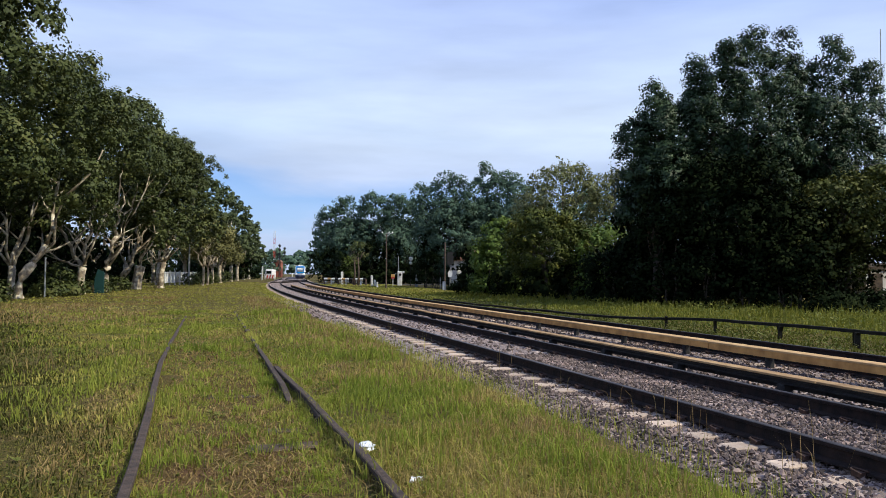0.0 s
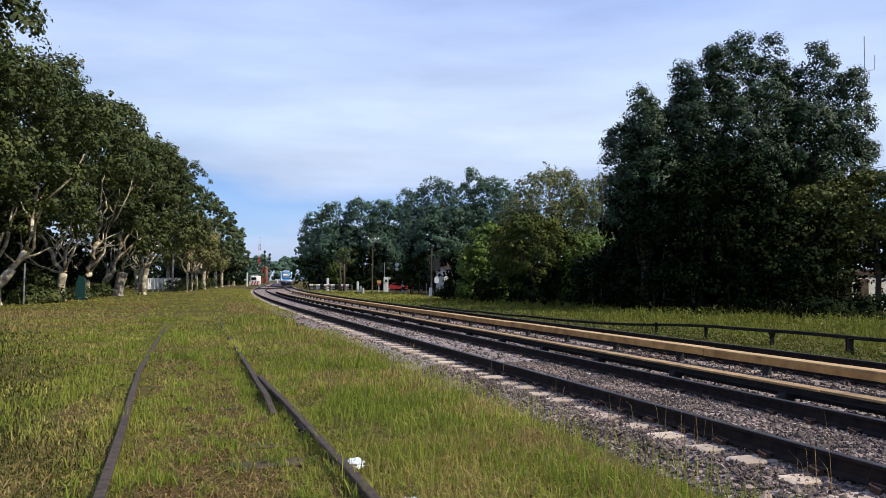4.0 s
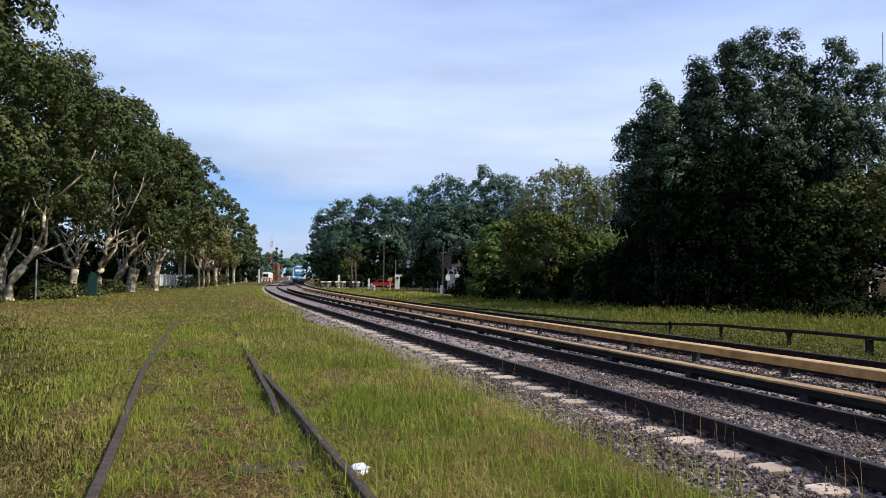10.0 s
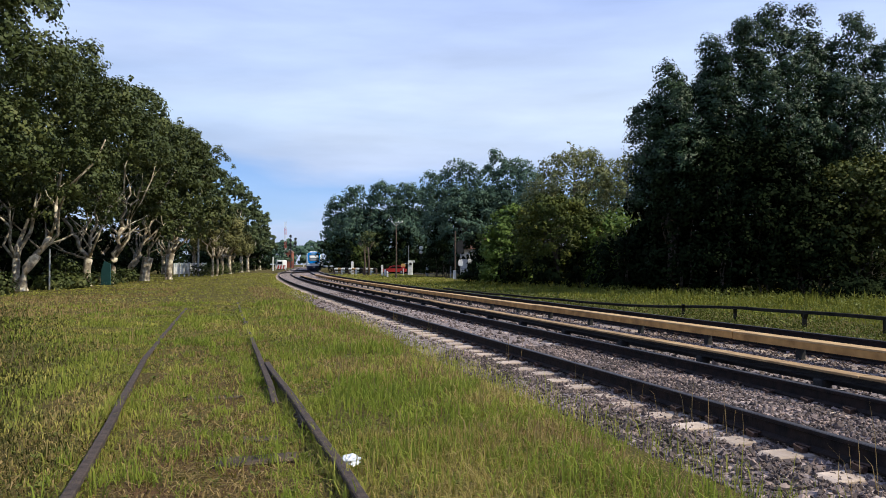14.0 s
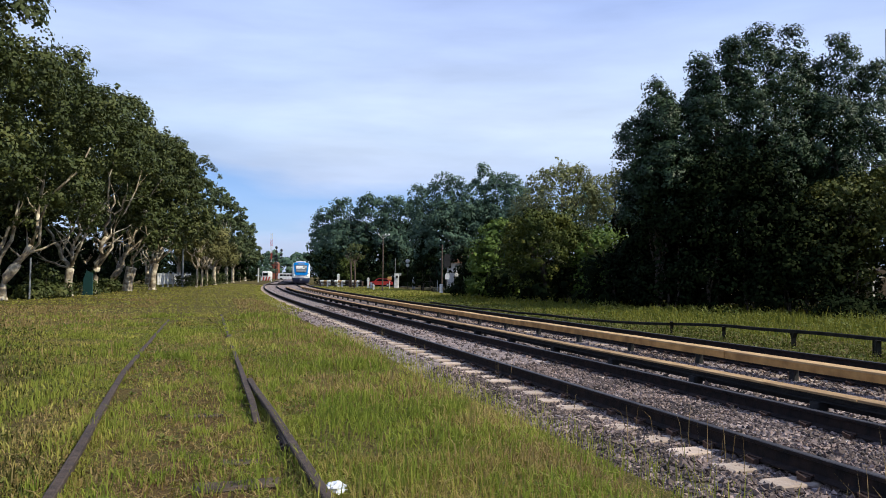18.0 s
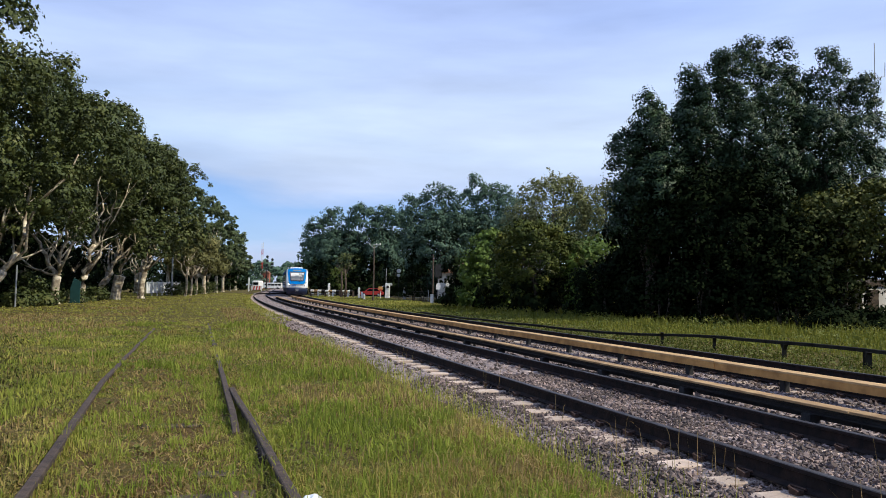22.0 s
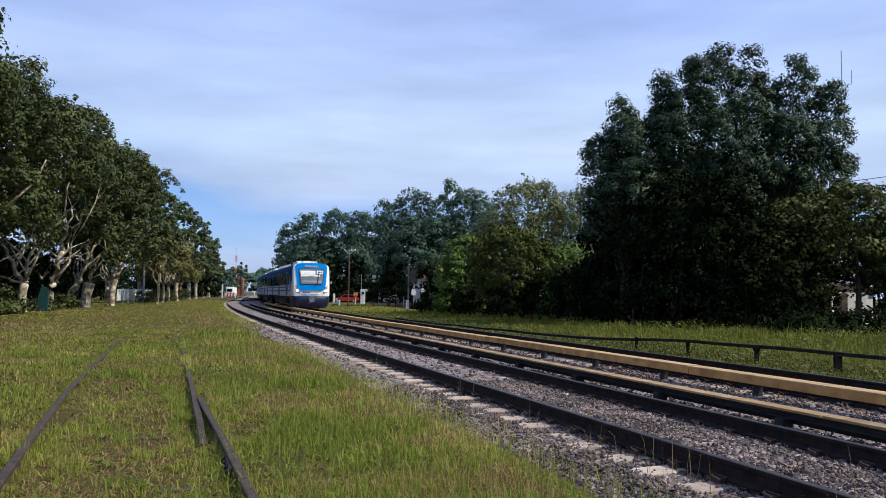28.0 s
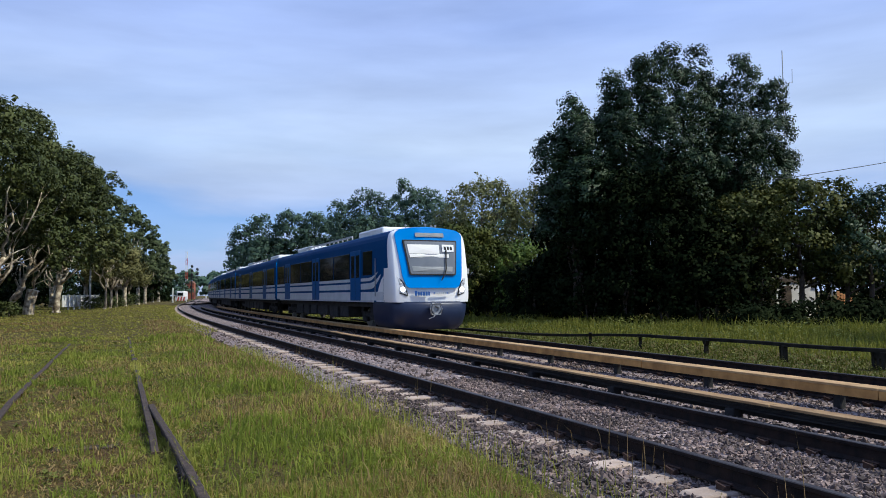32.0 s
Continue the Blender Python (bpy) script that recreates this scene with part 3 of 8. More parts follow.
def build_ballast():
    """The stone bed under the two running lines, with sloping shoulders."""
    bm = bmesh.new()
    prof = [(BALL_LO - 0.5, -0.42), (BALL_LO + 0.1, -0.30), (BALL_LO + 0.6, -0.218), (4.20, -0.216), (4.40, -0.226), (4.95, -0.200), (5.6, -0.188), (6.6, -0.195), (7.0, -0.180), (8.3, -0.180), (8.9, -0.195), (11.6, -0.195), (12.1, -0.24), (BALL_HI + 0.6, -0.50)]
    sweep(bm, prof, steps(-20, 420, 0.5), closed=False)
    rng = random.Random(4)
    for v in bm.verts:
        v.co.z += rng.uniform(-0.012, 0.012)
    tagged(new("ballast_bed", finish("ballast_bed", bm, BED, True)), "bed of purplish grey crushed stone under the railway lines", "ballast", kind="structure")


build_ballast()


def stones(name, s0, s1, count, size, seed, n_lo=BALL_LO - 0.35, n_hi=BALL_HI + 0.1):
    """Loose angular stones lying over the bed."""
    rng = np.random.default_rng(seed)
    s, n = rng.uniform(s0, s1, count), rng.uniform(n_lo, n_hi, count)
    n = np.where(n < BALL_LO + 0.15, n + 0.25 * np.sin(s * 2.3) + 0.15 * np.sin(s * 5.1), n)
    zz = np.interp(n, [BALL_LO - 0.5, BALL_LO + 0.1, BALL_LO + 0.6, 4.20, 4.40, 4.95, 5.6, 6.6, 7.0, 8.3, 8.9, 11.6, 12.1, 13.1], [-0.40, -0.30, -0.212, -0.210, -0.228, -0.200, -0.188, -0.195, -0.178, -0.178, -0.195, -0.195, -0.24, -0.5])
    xy = np.array([along(a, b)[:2] for a, b in zip(s, n)])
    base = np.array([(1, 0, 0), (0, 1, 0), (-1, 0, 0), (0, -1, 0), (0, 0, 1), (0, 0, -1)], float)
    v = base[None] * rng.uniform(0.55, 1.25, (count, 6, 1)) + rng.normal(0, 0.22, (count, 6, 3))
    a, b = rng.uniform(0, 6.28, count), rng.normal(0, 0.6, count)
    ca, sa, cb, sb = np.cos(a)[:, None], np.sin(a)[:, None], np.cos(b)[:, None], np.sin(b)[:, None]
    x, y, z = v[..., 0], v[..., 1], v[..., 2] * 0.8
    x, z = x * cb - z * sb, x * sb + z * cb
    x, y = x * ca - y * sa, x * sa + y * ca
    r = size * rng.lognormal(0, 0.28, (count, 1))
    v = np.stack([x * r + xy[:, :1], y * r + xy[:, 1:], z * r + zz[:, None] + rng.uniform(-0.012, 0.018, (count, 1))], -1).reshape(-1, 3)
    f = np.array([(0, 1, 4), (1, 2, 4), (2, 3, 4), (3, 0, 4), (1, 0, 5), (2, 1, 5), (3, 2, 5), (0, 3, 5)])
    f = (f[None] + 6 * np.arange(count)[:, None, None]).reshape(-1, 3)
    tagged(new(name, quick_mesh(name, v, f, STONE)), "loose angular purplish grey stones between the sleepers", "ballast stones", kind="stuff")


stones("ballast_stones", 1.5, 13, 33000, 0.022, 5, n_hi=6.7)
stones("ballast_stones_inner", 3, 15, 15000, 0.026, 7, n_lo=6.5)
stones("ballast_stones_beyond", 13, 40, 12000, 0.031, 6)

# ---- rails ----
RAIL = [(-0.07, -0.172), (0.07, -0.172), (0.07, -0.158), (0.012, -0.135), (0.010, -0.045), (0.036, -0.034), (0.036, -0.006), (0.028, 0.0), (-0.028, 0.0), (-0.036, -0.006), (-0.036, -0.034), (-0.010, -0.045), (-0.012, -0.135), (-0.07, -0.158)]


def rail_part(name, n, parent, a, b, body, head, label="", offset=None, lift=None):
    bm = bmesh.new()
    sweep(bm, [(n + q, z) for q, z in RAIL], [a + (b - a) * k / 14 for k in range(15)] if a > 100 else steps(a, b, 0.6 if offset else 1.0), offset, lift)
    for f in bm.faces:
        if f.normal.z > 0.8 and f.calc_center_median().z > -0.02 + (lift(10) if lift else 0) - 0.02:
            f.material_index = 1
    bm.normal_update()
    return part(name, bm, [body, head], parent, label)


def set_heads(ob, level):
    me = ob.data
    for p in me.polygons:
        p.material_index = 1 if p.normal.z > 0.7 and p.center.z > level else 0


def sleeper_mesh():
    """A concrete sleeper, deeper at its ends and waisted at the middle."""
    bm = bmesh.new()
    half = [(0.0, 0.115, -0.045), (0.45, 0.115, -0.04), (0.62, 0.125, -0.0), (1.28, 0.125, 0.0), (1.33, 0.115, -0.02), (1.35, 0.11, -0.07)]
    xs = [(-x, w, z) for x, w, z in half[::-1]] + half[1:]
    rings = []
    for x, w, z in xs:
        rings.append([bm.verts.new((x, y, h)) for y, h in ((-w - 0.02, -0.2), (-w, z - 0.012), (-w + 0.014, z), (w - 0.014, z), (w, z - 0.012), (w + 0.02, -0.2))])
    for q, r in zip(rings, rings[1:]):
        for i in range(5):
            bm.faces.new((q[i], r[i], r[i + 1], q[i + 1]))
    bm.faces.new(rings[0]), bm.faces.new(rings[-1][::-1])
    bmesh.ops.recalc_face_normals(bm, faces=bm.faces)
    return finish("sleeper", bm, CONCRETE)


def clip_mesh():
    """A pair of sprung rail clips on their shoulders."""
    bm = bmesh.new()
    for sx in (-1, 1):
        box(bm, (sx * 0.115, 0, 0.02), (0.06, 0.09, 0.04))
        tube(bm, [(sx * 0.14, -0.055, 0.03), (sx * 0.14, 0.05, 0.05), (sx * 0.10, 0.07, 0.055), (sx * 0.065, 0.03, 0.045), (sx * 0.065, -0.05, 0.045)], 0.011, 5)
    return finish("rail_clip", bm, CLIP)


SLEEPER_ME, CLIP_ME = sleeper_mesh(), clip_mesh()


def build_track(n_left, label, seed, clips_to):
    tr = thing("railway_track", Matrix(), label, "railway track", "running lines", "structure")
    set_heads(rail_part("rail", n_left, tr, -18, 400, RAIL_RUST, RAIL_TOP, "rust-dark steel rail with a worn head"), -0.004)
    set_heads(rail_part("rail", n_left + GAUGE, tr, -18, 400, RAIL_RUST, RAIL_TOP, "rust-dark steel rail with a worn head"), -0.004)
    rng = random.Random(seed)
    s, i = -2.0, 0
    while s < 118 and i < 290:
        m = on_line(s, n_left + GAUGE / 2 + rng.uniform(-0.045, 0.045), -0.188 + rng.uniform(-0.024, 0.006), rng.uniform(-1.0, 1.0))
        piece("sleeper", SLEEPER_ME, tr, m)
        if s < clips_to:
            for dn in (0, GAUGE):
                piece("rail_clip", CLIP_ME, tr, on_line(s, n_left + dn, -0.186))
        s += 0.6 + rng.uniform(-0.02, 0.02)
        i += 1


# ---- third rails with their timber covers ----
def build_third_rail(n, top, side, label, seed):
    """A conductor rail on brackets under a cover board at height top, open towards side (-1 or 1)."""
    tr = thing("third_rail", Matrix(), label, "third rail", "covered third rails", "structure")
    rng = random.Random(seed)
    bm = bmesh.new()
    sweep(bm, [(n - 0.05, top - 0.13), (n + 0.05, top - 0.13), (n + 0.05, top - 0.115), (n + 0.02, top - 0.10), (n + 0.02, top - 0.075), (n + 0.04, top - 0.065), (n + 0.04, top - 0.04), (n - 0.04, top - 0.04), (n - 0.04, top - 0.065), (n - 0.02, top - 0.075), (n - 0.02, top - 0.10), (n - 0.05, top - 0.115)], steps(-16, 92))
    part("conductor_rail", bm, BLACK, tr, "black conductor rail")
    s = -16.0
    while s < 92:
        e = min(s + 4.6, 92)
        bm = bmesh.new()
        w = rng.uniform(-0.010, 0.010)
        st = [s + 0.006 + (e - s - 0.012) * k / 4 for k in range(5)]
        z = top + rng.uniform(-0.006, 0.006)
        hw = 0.14 if side > 0 else 0.105
        sweep(bm, [(n - hw + w, z - 0.03), (n + hw + w, z - 0.03), (n + hw + w, z - 0.004), (n + hw - 0.008 + w, z), (n - hw + 0.008 + w, z), (n - hw + w, z - 0.004)], st)
        part("cover_board", bm, BOARD if side > 0 else BOARD_WORN, tr)
        bm = bmesh.new()
        b0 = n - side * (hw - 0.028) + w
        lo, hi = sorted((b0, b0 - side * 0.028))
        sweep(bm, [(lo, z - 0.145 if side > 0 else z - 0.20), (hi, z - 0.145 if side > 0 else z - 0.20), (hi, z - 0.034), (lo, z - 0.034)], st)
        # on the nearer rail a black board gives the shaded hollow under the cover
        part("side_board", bm, BOARD_SIDE_WARMED if side > 0 else BLACK, tr)
        s = e
    foot = -0.26 - top
    bk = bmesh.new()
    box(bk, (0, 0, (foot - 0.13) / 2), (0.17 if side < 0 else 0.11, 0.15 if side < 0 else 0.12, -0.13 - foot), bevel=0.02)
    box(bk, (-side * 0.085, 0, -0.08), (0.03, 0.07, 0.12))
    me = finish("bracket", bk, BLACK)
    s = 0.4
    while s < 90:
        piece("bracket", me, tr, on_line(s, n, top))
        s += 2.42
    return tr


def sunk(s):
    """The old rails sink into the turf farther along."""
    return -0.02 * min(1, max(0, (s - 14) / 12)) + 0.006 * math.sin(s * 1.7)


def build_siding():
    tr = thing("old_siding", Matrix(), "disused siding, rusty rails sunk in the grass", "railway track", "", "structure")
    rail_part("rail", 0.0, tr, -7, 10.8, OLD_RAIL, OLD_RAIL, "rusty old rail lying in the grass", offset=siding_offset, lift=sunk)
    rail_part("rail", -GAUGE, tr, -7, 26, OLD_RAIL, OLD_RAIL, "rusty old rail lying in the grass", offset=siding_offset, lift=lambda s: sunk(s) - 0.022 - 0.016 * min(1, max(0, (s - 8) / 8)))
    # the farther rail runs on past the first one's end, and rotten sleepers show through the turf
    rail_part("farther_rail", 0.585, tr, 8.1, 29, OLD_RAIL, OLD_RAIL, "thin old rail sunk deeper in the grass", lift=lambda s: sunk(s) - 0.022 - 0.008 * min(1, max(0, (s - 10) / 3)) - 0.07 * max(0, (8.9 - s) / 0.8))
    rng = np.random.default_rng(27)
    for s, long, mid in ((4.35, 0.7, -0.62), (5.95, 0.62, -0.50), (6.65, 0.3, -0.42), (8.9, 0.6, -0.75)):
        bm = bmesh.new()
        box(bm, (0, 0, -0.06), (long, 0.2, 0.12), bevel=0.018)
        for v in bm.verts:
            v.co += Vector(rng.normal(0, 0.012, 3))
        ob = part("timber_sleeper", bm, OLD_WOOD, tr, "rotten timber sleeper sunk in the turf")
        x, y = along(s, mid + siding_offset(s))[:2]
        ob.matrix_basis = on_line(s, mid + siding_offset(s), ground_height(x, y) + 0.022)
    # fishplates at the rail joint
    for n, s in ((0.0, 7.05), (0.0, 18.6)):
        bm = bmesh.new()
        for dx in (-0.034, 0.034):
            box(bm, (dx, 0, -0.078), (0.034, 0.62, 0.105), bevel=0.006)
            for k in range(4):
                box(bm, (dx * 1.75, -0.23 + k * 0.153, -0.078), (0.034, 0.042, 0.042), bevel=0.006)
        ob = part("fishplate", bm, OLD_RAIL, tr, "bolted rusty joint plates")
        ob.matrix_basis = on_line(s, n + siding_offset(s))


build_track(NEAR_RAIL, "curving main line on concrete sleepers in stone ballast", 11, 26)
build_track(TRACK_2, "second main line beside the first, on which the train runs", 12, 16)
build_third_rail(7.24, 0.07, -1, "third rail under a yellowish timber cover, open towards the nearer line", 21)
build_third_rail(9.09, 0.152, 1, "third rail under a yellowish timber cover with a boarded back", 22)
build_siding()


def build_crossover():
    """The switch that joins the two lines near the crossing."""
    tr = thing("crossover_track", Matrix(), "crossover rails linking the two lines at the crossing", "railway track", "", "structure")
    for s0, s1, n0, n1 in ((122, 158, NEAR_RAIL, TRACK_2), (160, 196, TRACK_2, NEAR_RAIL)):
        for dn in (0.0, GAUGE):
            def off(s, s0=s0, s1=s1, n0=n0, n1=n1):
                u = min(1, max(0, (s - s0) / (s1 - s0)))
                return n0 + (n1 - n0) * u * u * (3 - 2 * u)
            rail_part("rail", dn, tr, s0, s1, RAIL_RUST, RAIL_TOP, "rust-dark switch rail", offset=off, lift=lambda s: -0.004)


build_crossover()


# ---- low dark beam on posts along the far verge ----
def build_beam():
    tr = thing("low_rail_fence", Matrix(), "low dark beam on short posts along the grass verge", "fence")
    def off(s):
        return 15.6 - 2.1 * min(1, max(0, (s - 12) / 26))
    bm = bmesh.new()
    prof = [(-0.06, 0.012), (0.06, 0.012), (0.06, 0.09), (0.045, 0.103), (-0.045, 0.103), (-0.06, 0.09)]
    sweep(bm, prof, steps(4, 46, 1.0), off, lambda s: 0.012 * math.sin(s * 1.3) - 0.24 * min(1, max(0, (s - 19.0) / 6)))
    part("beam", bm, PIPE, tr, "long dark beam")
    rng = random.Random(8)
    for s in [9.4, 11.85, 14.28, 16.73, 19.32, 21.7]:
        bm = bmesh.new()
        wide = 1.5 if s < 15 else 1.0
        prism(bm, [(-0.20 * wide, 0.03), (0.20 * wide, 0.03), (0.10 * wide, -0.07), (0.045, -0.12), (0.04, -0.46), (-0.04, -0.46), (-0.045, -0.12), (-0.10 * wide, -0.07)], -0.05, 0.05)
        if s < 15:
            for sx in (-1, 1):
                box(bm, (sx * 0.17, 0, -0.2), (0.10, 0.12, 0.46), bevel=0.012)
        bmesh.ops.recalc_face_normals(bm, faces=bm.faces)
        ob = part("post", bm, PIPE, tr)
        ob.matrix_basis = on_line(s, off(s), 0.0, 60 + rng.uniform(-10, 10))


build_beam()


# ---- grass ----
def blades(name, label, xy, height, width, mat, seed, lean=0.35, z=None, kind="stuff"):
    """Bent, tapering blades, one at each place."""
    rng = np.random.default_rng(seed)
    k = len(xy)
    if z is None:
        z = np.array([ground_height(float(a), float(b)) for a, b in xy])
    h, w = height * rng.lognormal(0, 0.3, k), width * rng.uniform(0.7, 1.4, k)
    a, b = rng.uniform(0, 6.283, k), rng.uniform(0, 6.283, k)
    l = np.abs(rng.normal(0, lean, k)) * h
    side = np.stack([np.cos(a), np.sin(a), 0 * a], 1)
    tip = np.stack([np.cos(b), np.sin(b), 0 * b], 1)
    p0 = np.concatenate([xy, (z - 0.02)[:, None]], 1)
    up = np.array([0, 0, 1.0])
    mid = p0 + tip * (l * 0.35)[:, None] + up * (h * 0.6)[:, None]
    top = p0 + tip * l[:, None] + up * (h * np.maximum(0.35, 1 - 0.4 * l / h))[:, None]
    s = side * (w / 2)[:, None]
    v = np.stack([p0 - s, p0 + s, mid + s * 0.8, mid - s * 0.8, top], 1).reshape(-1, 3)
    o = 5 * np.arange(k)[:, None]
    f = np.concatenate([np.stack([0 * o + o, o + 1, o + 2], 1).reshape(-1, 3), np.stack([o, o + 2, o + 3], 1).reshape(-1, 3), np.stack([o + 3, o + 2, o + 4], 1).reshape(-1, 3)])
    return tagged(new(name, quick_mesh(name, v, f, mat)), label, "grass", kind=kind)


def fine_blades(name, label, xy, height, width, mat, seed, lean=0.8):
    """Short thin blades, each a single sliver, that close the turf between the longer ones."""
    rng = np.random.default_rng(seed)
    k = len(xy)
    z = np.array([ground_height(float(a), float(b)) for a, b in xy])
    h, w = height * rng.lognormal(0, 0.35, k), width * rng.uniform(0.6, 1.4, k)
    a, b = rng.uniform(0, 6.283, k), rng.uniform(0, 6.283, k)
    l = np.abs(rng.normal(0, lean, k)) * h
    p = np.concatenate([xy, (z - 0.012)[:, None]], 1)
    s = np.stack([np.cos(a), np.sin(a), 0 * a], 1) * (w / 2)[:, None]
    top = p + np.stack([np.cos(b) * l, np.sin(b) * l, np.maximum(0.3 * h, h - 0.35 * l)], 1)
    v = np.stack([p - s, p + s, top], 1).reshape(-1, 3)
    return tagged(new(name, quick_mesh(name, v, np.arange(3 * k).reshape(-1, 3), mat)), label, "grass", kind="stuff")


def sn(xy):
    """s and n of places."""
    s = xy[:, 0] * T0[0] + xy[:, 1] * T0[1]
    n = xy[:, 0] * N0[0] + xy[:, 1] * N0[1]
    return s, n - np.array([bend(float(q)) if q > S1 else 0.0 for q in s])


def scatter(count, r0, r1, a0, a1, seed, power=1.0):
    """Places in a fan of verge, from r0 to r1 metres off the siding's near end."""
    rng = np.random.default_rng(seed)
    r = (r0 ** power + rng.uniform(0, 1, count) * (r1 ** power - r0 ** power)) ** (1 / power)
    a = np.radians(rng.uniform(a0, a1, count))
    return np.stack([r * np.sin(a), r * np.cos(a)], 1)


def patchy(xy, scale, seed):
    return np.array([noise.noise((float(a) * scale, float(b) * scale, seed)) for a, b in xy])


def ground_leaves(name, label, xy, size, mat, seed, up=0.05):
    """Small flat weed leaves just over the turf."""
    rng = np.random.default_rng(seed)
    k = len(xy)
    z = np.array([ground_height(float(a), float(b)) for a, b in xy]) + rng.uniform(0.01, 1, k) * up
    p = np.concatenate([xy, z[:, None]], 1)
    nrm = rng.normal(0, 0.5, (k, 3)) + np.array([0, 0, 1.0])
    nrm /= np.linalg.norm(nrm, axis=1, keepdims=True)
    a = np.cross(nrm, rng.normal(0, 1, (k, 3)))
    a /= np.linalg.norm(a, axis=1, keepdims=True)
    c = np.cross(nrm, a)
    s = (size * rng.lognormal(0, 0.35, k))[:, None]
    v = np.stack([p - a * s * 0.7, p + c * s * 0.32, p + a * s * 0.7, p - c * s * 0.32], 1).reshape(-1, 3)
    tagged(new(name, quick_mesh(name, v, np.arange(4 * k).reshape(-1, 4), mat)), label, "weeds", kind="stuff")


def build_weeds():
    xy = scatter(95000, 2.2, 26, -42, 36, 61, 0.9)
    s, n = sn(xy)
    q = patchy(xy, 1.1, 4.4)
    rail = np.array([siding_offset(float(a)) for a in s])
    k = (n < BALL_LO - 0.2) & (q > -0.1) & ~(((np.abs(n - rail) < 0.05) | (np.abs(n - rail + GAUGE) < 0.05)) & (s < 15))
    k &= ~((np.abs(n - rail + 0.8) < 0.75) & (s < 13) & (q < 0.22))
    ground_leaves("lawn_weeds", "small flat weed leaves among the grass", xy[k], (0.010 + 0.0011 * np.hypot(*xy[k].T)), WEED, 62)
    xy = scatter(70000, 12, 60, -10, 42, 63, 0.8)
    s, n = sn(xy)
    q = patchy(xy, 0.5, 6.4)
    k = (n > BALL_HI + 0.2) & (n < 32)
    ground_leaves("verge_weeds", "leafy weeds in the grass of the verge", xy[k], (0.018 + 0.0012 * np.hypot(*xy[k].T)), WEED, 64, 0.16)
    k = (n > 18.5) & (n < 40) & (q > 0)
    ground_leaves("tall_weeds", "taller leafy weeds before the bushes", xy[k], (0.022 + 0.0012 * np.hypot(*xy[k].T)), WEED, 65, 0.55)


def build_grass():
    xy = scatter(270000, 2.2, 30, -42, 36, 31, 0.9)
    s, n = sn(xy)
    q, q2 = patchy(xy, 0.9, 3.1), patchy(xy, 0.28, 5.3)
    edge = BALL_LO - 0.15 + 0.3 * np.sin(s * 0.9) + 0.25 * q
    rail = np.array([siding_offset(float(a)) for a in s])
    on_rail = ((np.abs(n - rail) < 0.034) | (np.abs(n - rail + GAUGE) < 0.034)) & (s < 27)
    worn = np.clip(1.15 - np.abs(n - rail + 0.82) / 0.95, 0, 1) * np.clip(1.3 - s / 14, 0, 1)   # the trodden strip between the rails
    rng = np.random.default_rng(2)
    u = rng.uniform(0, 1, len(xy))
    keep = (n < edge) & ~on_rail & (u < 0.66 + 0.75 * q + 0.25 * q2 - 0.62 * worn)
    bare = keep & (rng.uniform(0, 1, len(xy)) < 0.10 + worn + 0.35 * (q2 > 0.12))
    lawn = keep & ~bare
    r = np.hypot(*xy.T)
    wid = 0.0040 + 0.0011 * r
    tall = 0.068 * (1 + 1.0 * np.clip(q, -0.6, 0.8)) * np.where((n > 1.2) & (n < edge), 1.45, 1.0)
    tall = tall * np.where(((np.abs(n - rail) < 0.3) | (np.abs(n - rail + GAUGE) < 0.3)) & (s > 8), 0.6, 1.0)
    # left of the siding the darkened grass colour dims the lawn
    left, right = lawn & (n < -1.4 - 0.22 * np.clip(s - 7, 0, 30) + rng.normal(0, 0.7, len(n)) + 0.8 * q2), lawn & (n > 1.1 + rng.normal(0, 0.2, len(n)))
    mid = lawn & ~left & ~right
    pt = patchy(xy, 0.75, 6.1) + 0.4 * patchy(xy, 2.1, 7.9)
    fresh, dry = (mid | right) & (pt > 0.12), (mid | right) & (pt < -0.2)
    mid, right = mid & ~fresh & ~dry, right & ~fresh & ~dry
    blades("fresh_grass", "patches of fresh green longer grass", xy[fresh], 1.45 * tall[fresh], wid[fresh], FRESH_GRASS, 65, 0.6)
    blades("dry_meadow_grass", "brownish drying patches in the meadow", xy[dry], tall[dry], 0.9 * wid[dry], DRY_GRASS, 66, 0.9)
    blades("meadow_grass", "ankle-high green and straw-tinged grass", xy[mid], tall[mid], wid[mid], GRASS, 41, 0.8)
    blades("dull_meadow_grass", "short olive and brownish meadow grass, darkened in colour", xy[left], tall[left], wid[left], DARKENED_GRASS, 53, 0.9)
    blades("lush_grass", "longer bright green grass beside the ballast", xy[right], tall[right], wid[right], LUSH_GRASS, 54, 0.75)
    blades("trodden_grass", "short dry grass on the trodden ground", xy[bare], (0.045 * (1 + 0.5 * q))[bare], wid[bare], SHORT_GRASS, 42, 1.2)
    # fine turf under them
    xy = scatter(330000, 2.2, 24, -42, 36, 71, 1.0)
    s, n = sn(xy)
    rail = np.array([siding_offset(float(a)) for a in s])
    on_rail = ((np.abs(n - rail) < 0.04) | (np.abs(n - rail + GAUGE) < 0.04)) & (s < 27)
    q = patchy(xy, 0.8, 2.2) + 0.5 * patchy(xy, 2.7, 3.7)
    ok = (n < BALL_LO - 0.2 + 0.3 * q) & ~on_rail
    rng = np.random.default_rng(72)
    worn = (np.abs(n - rail + 0.82) < 0.72 + 0.3 * q) & (s < 15) & (rng.uniform(0, 1, len(n)) < 0.7)
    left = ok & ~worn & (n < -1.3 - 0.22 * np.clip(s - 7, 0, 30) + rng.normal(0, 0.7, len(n)))
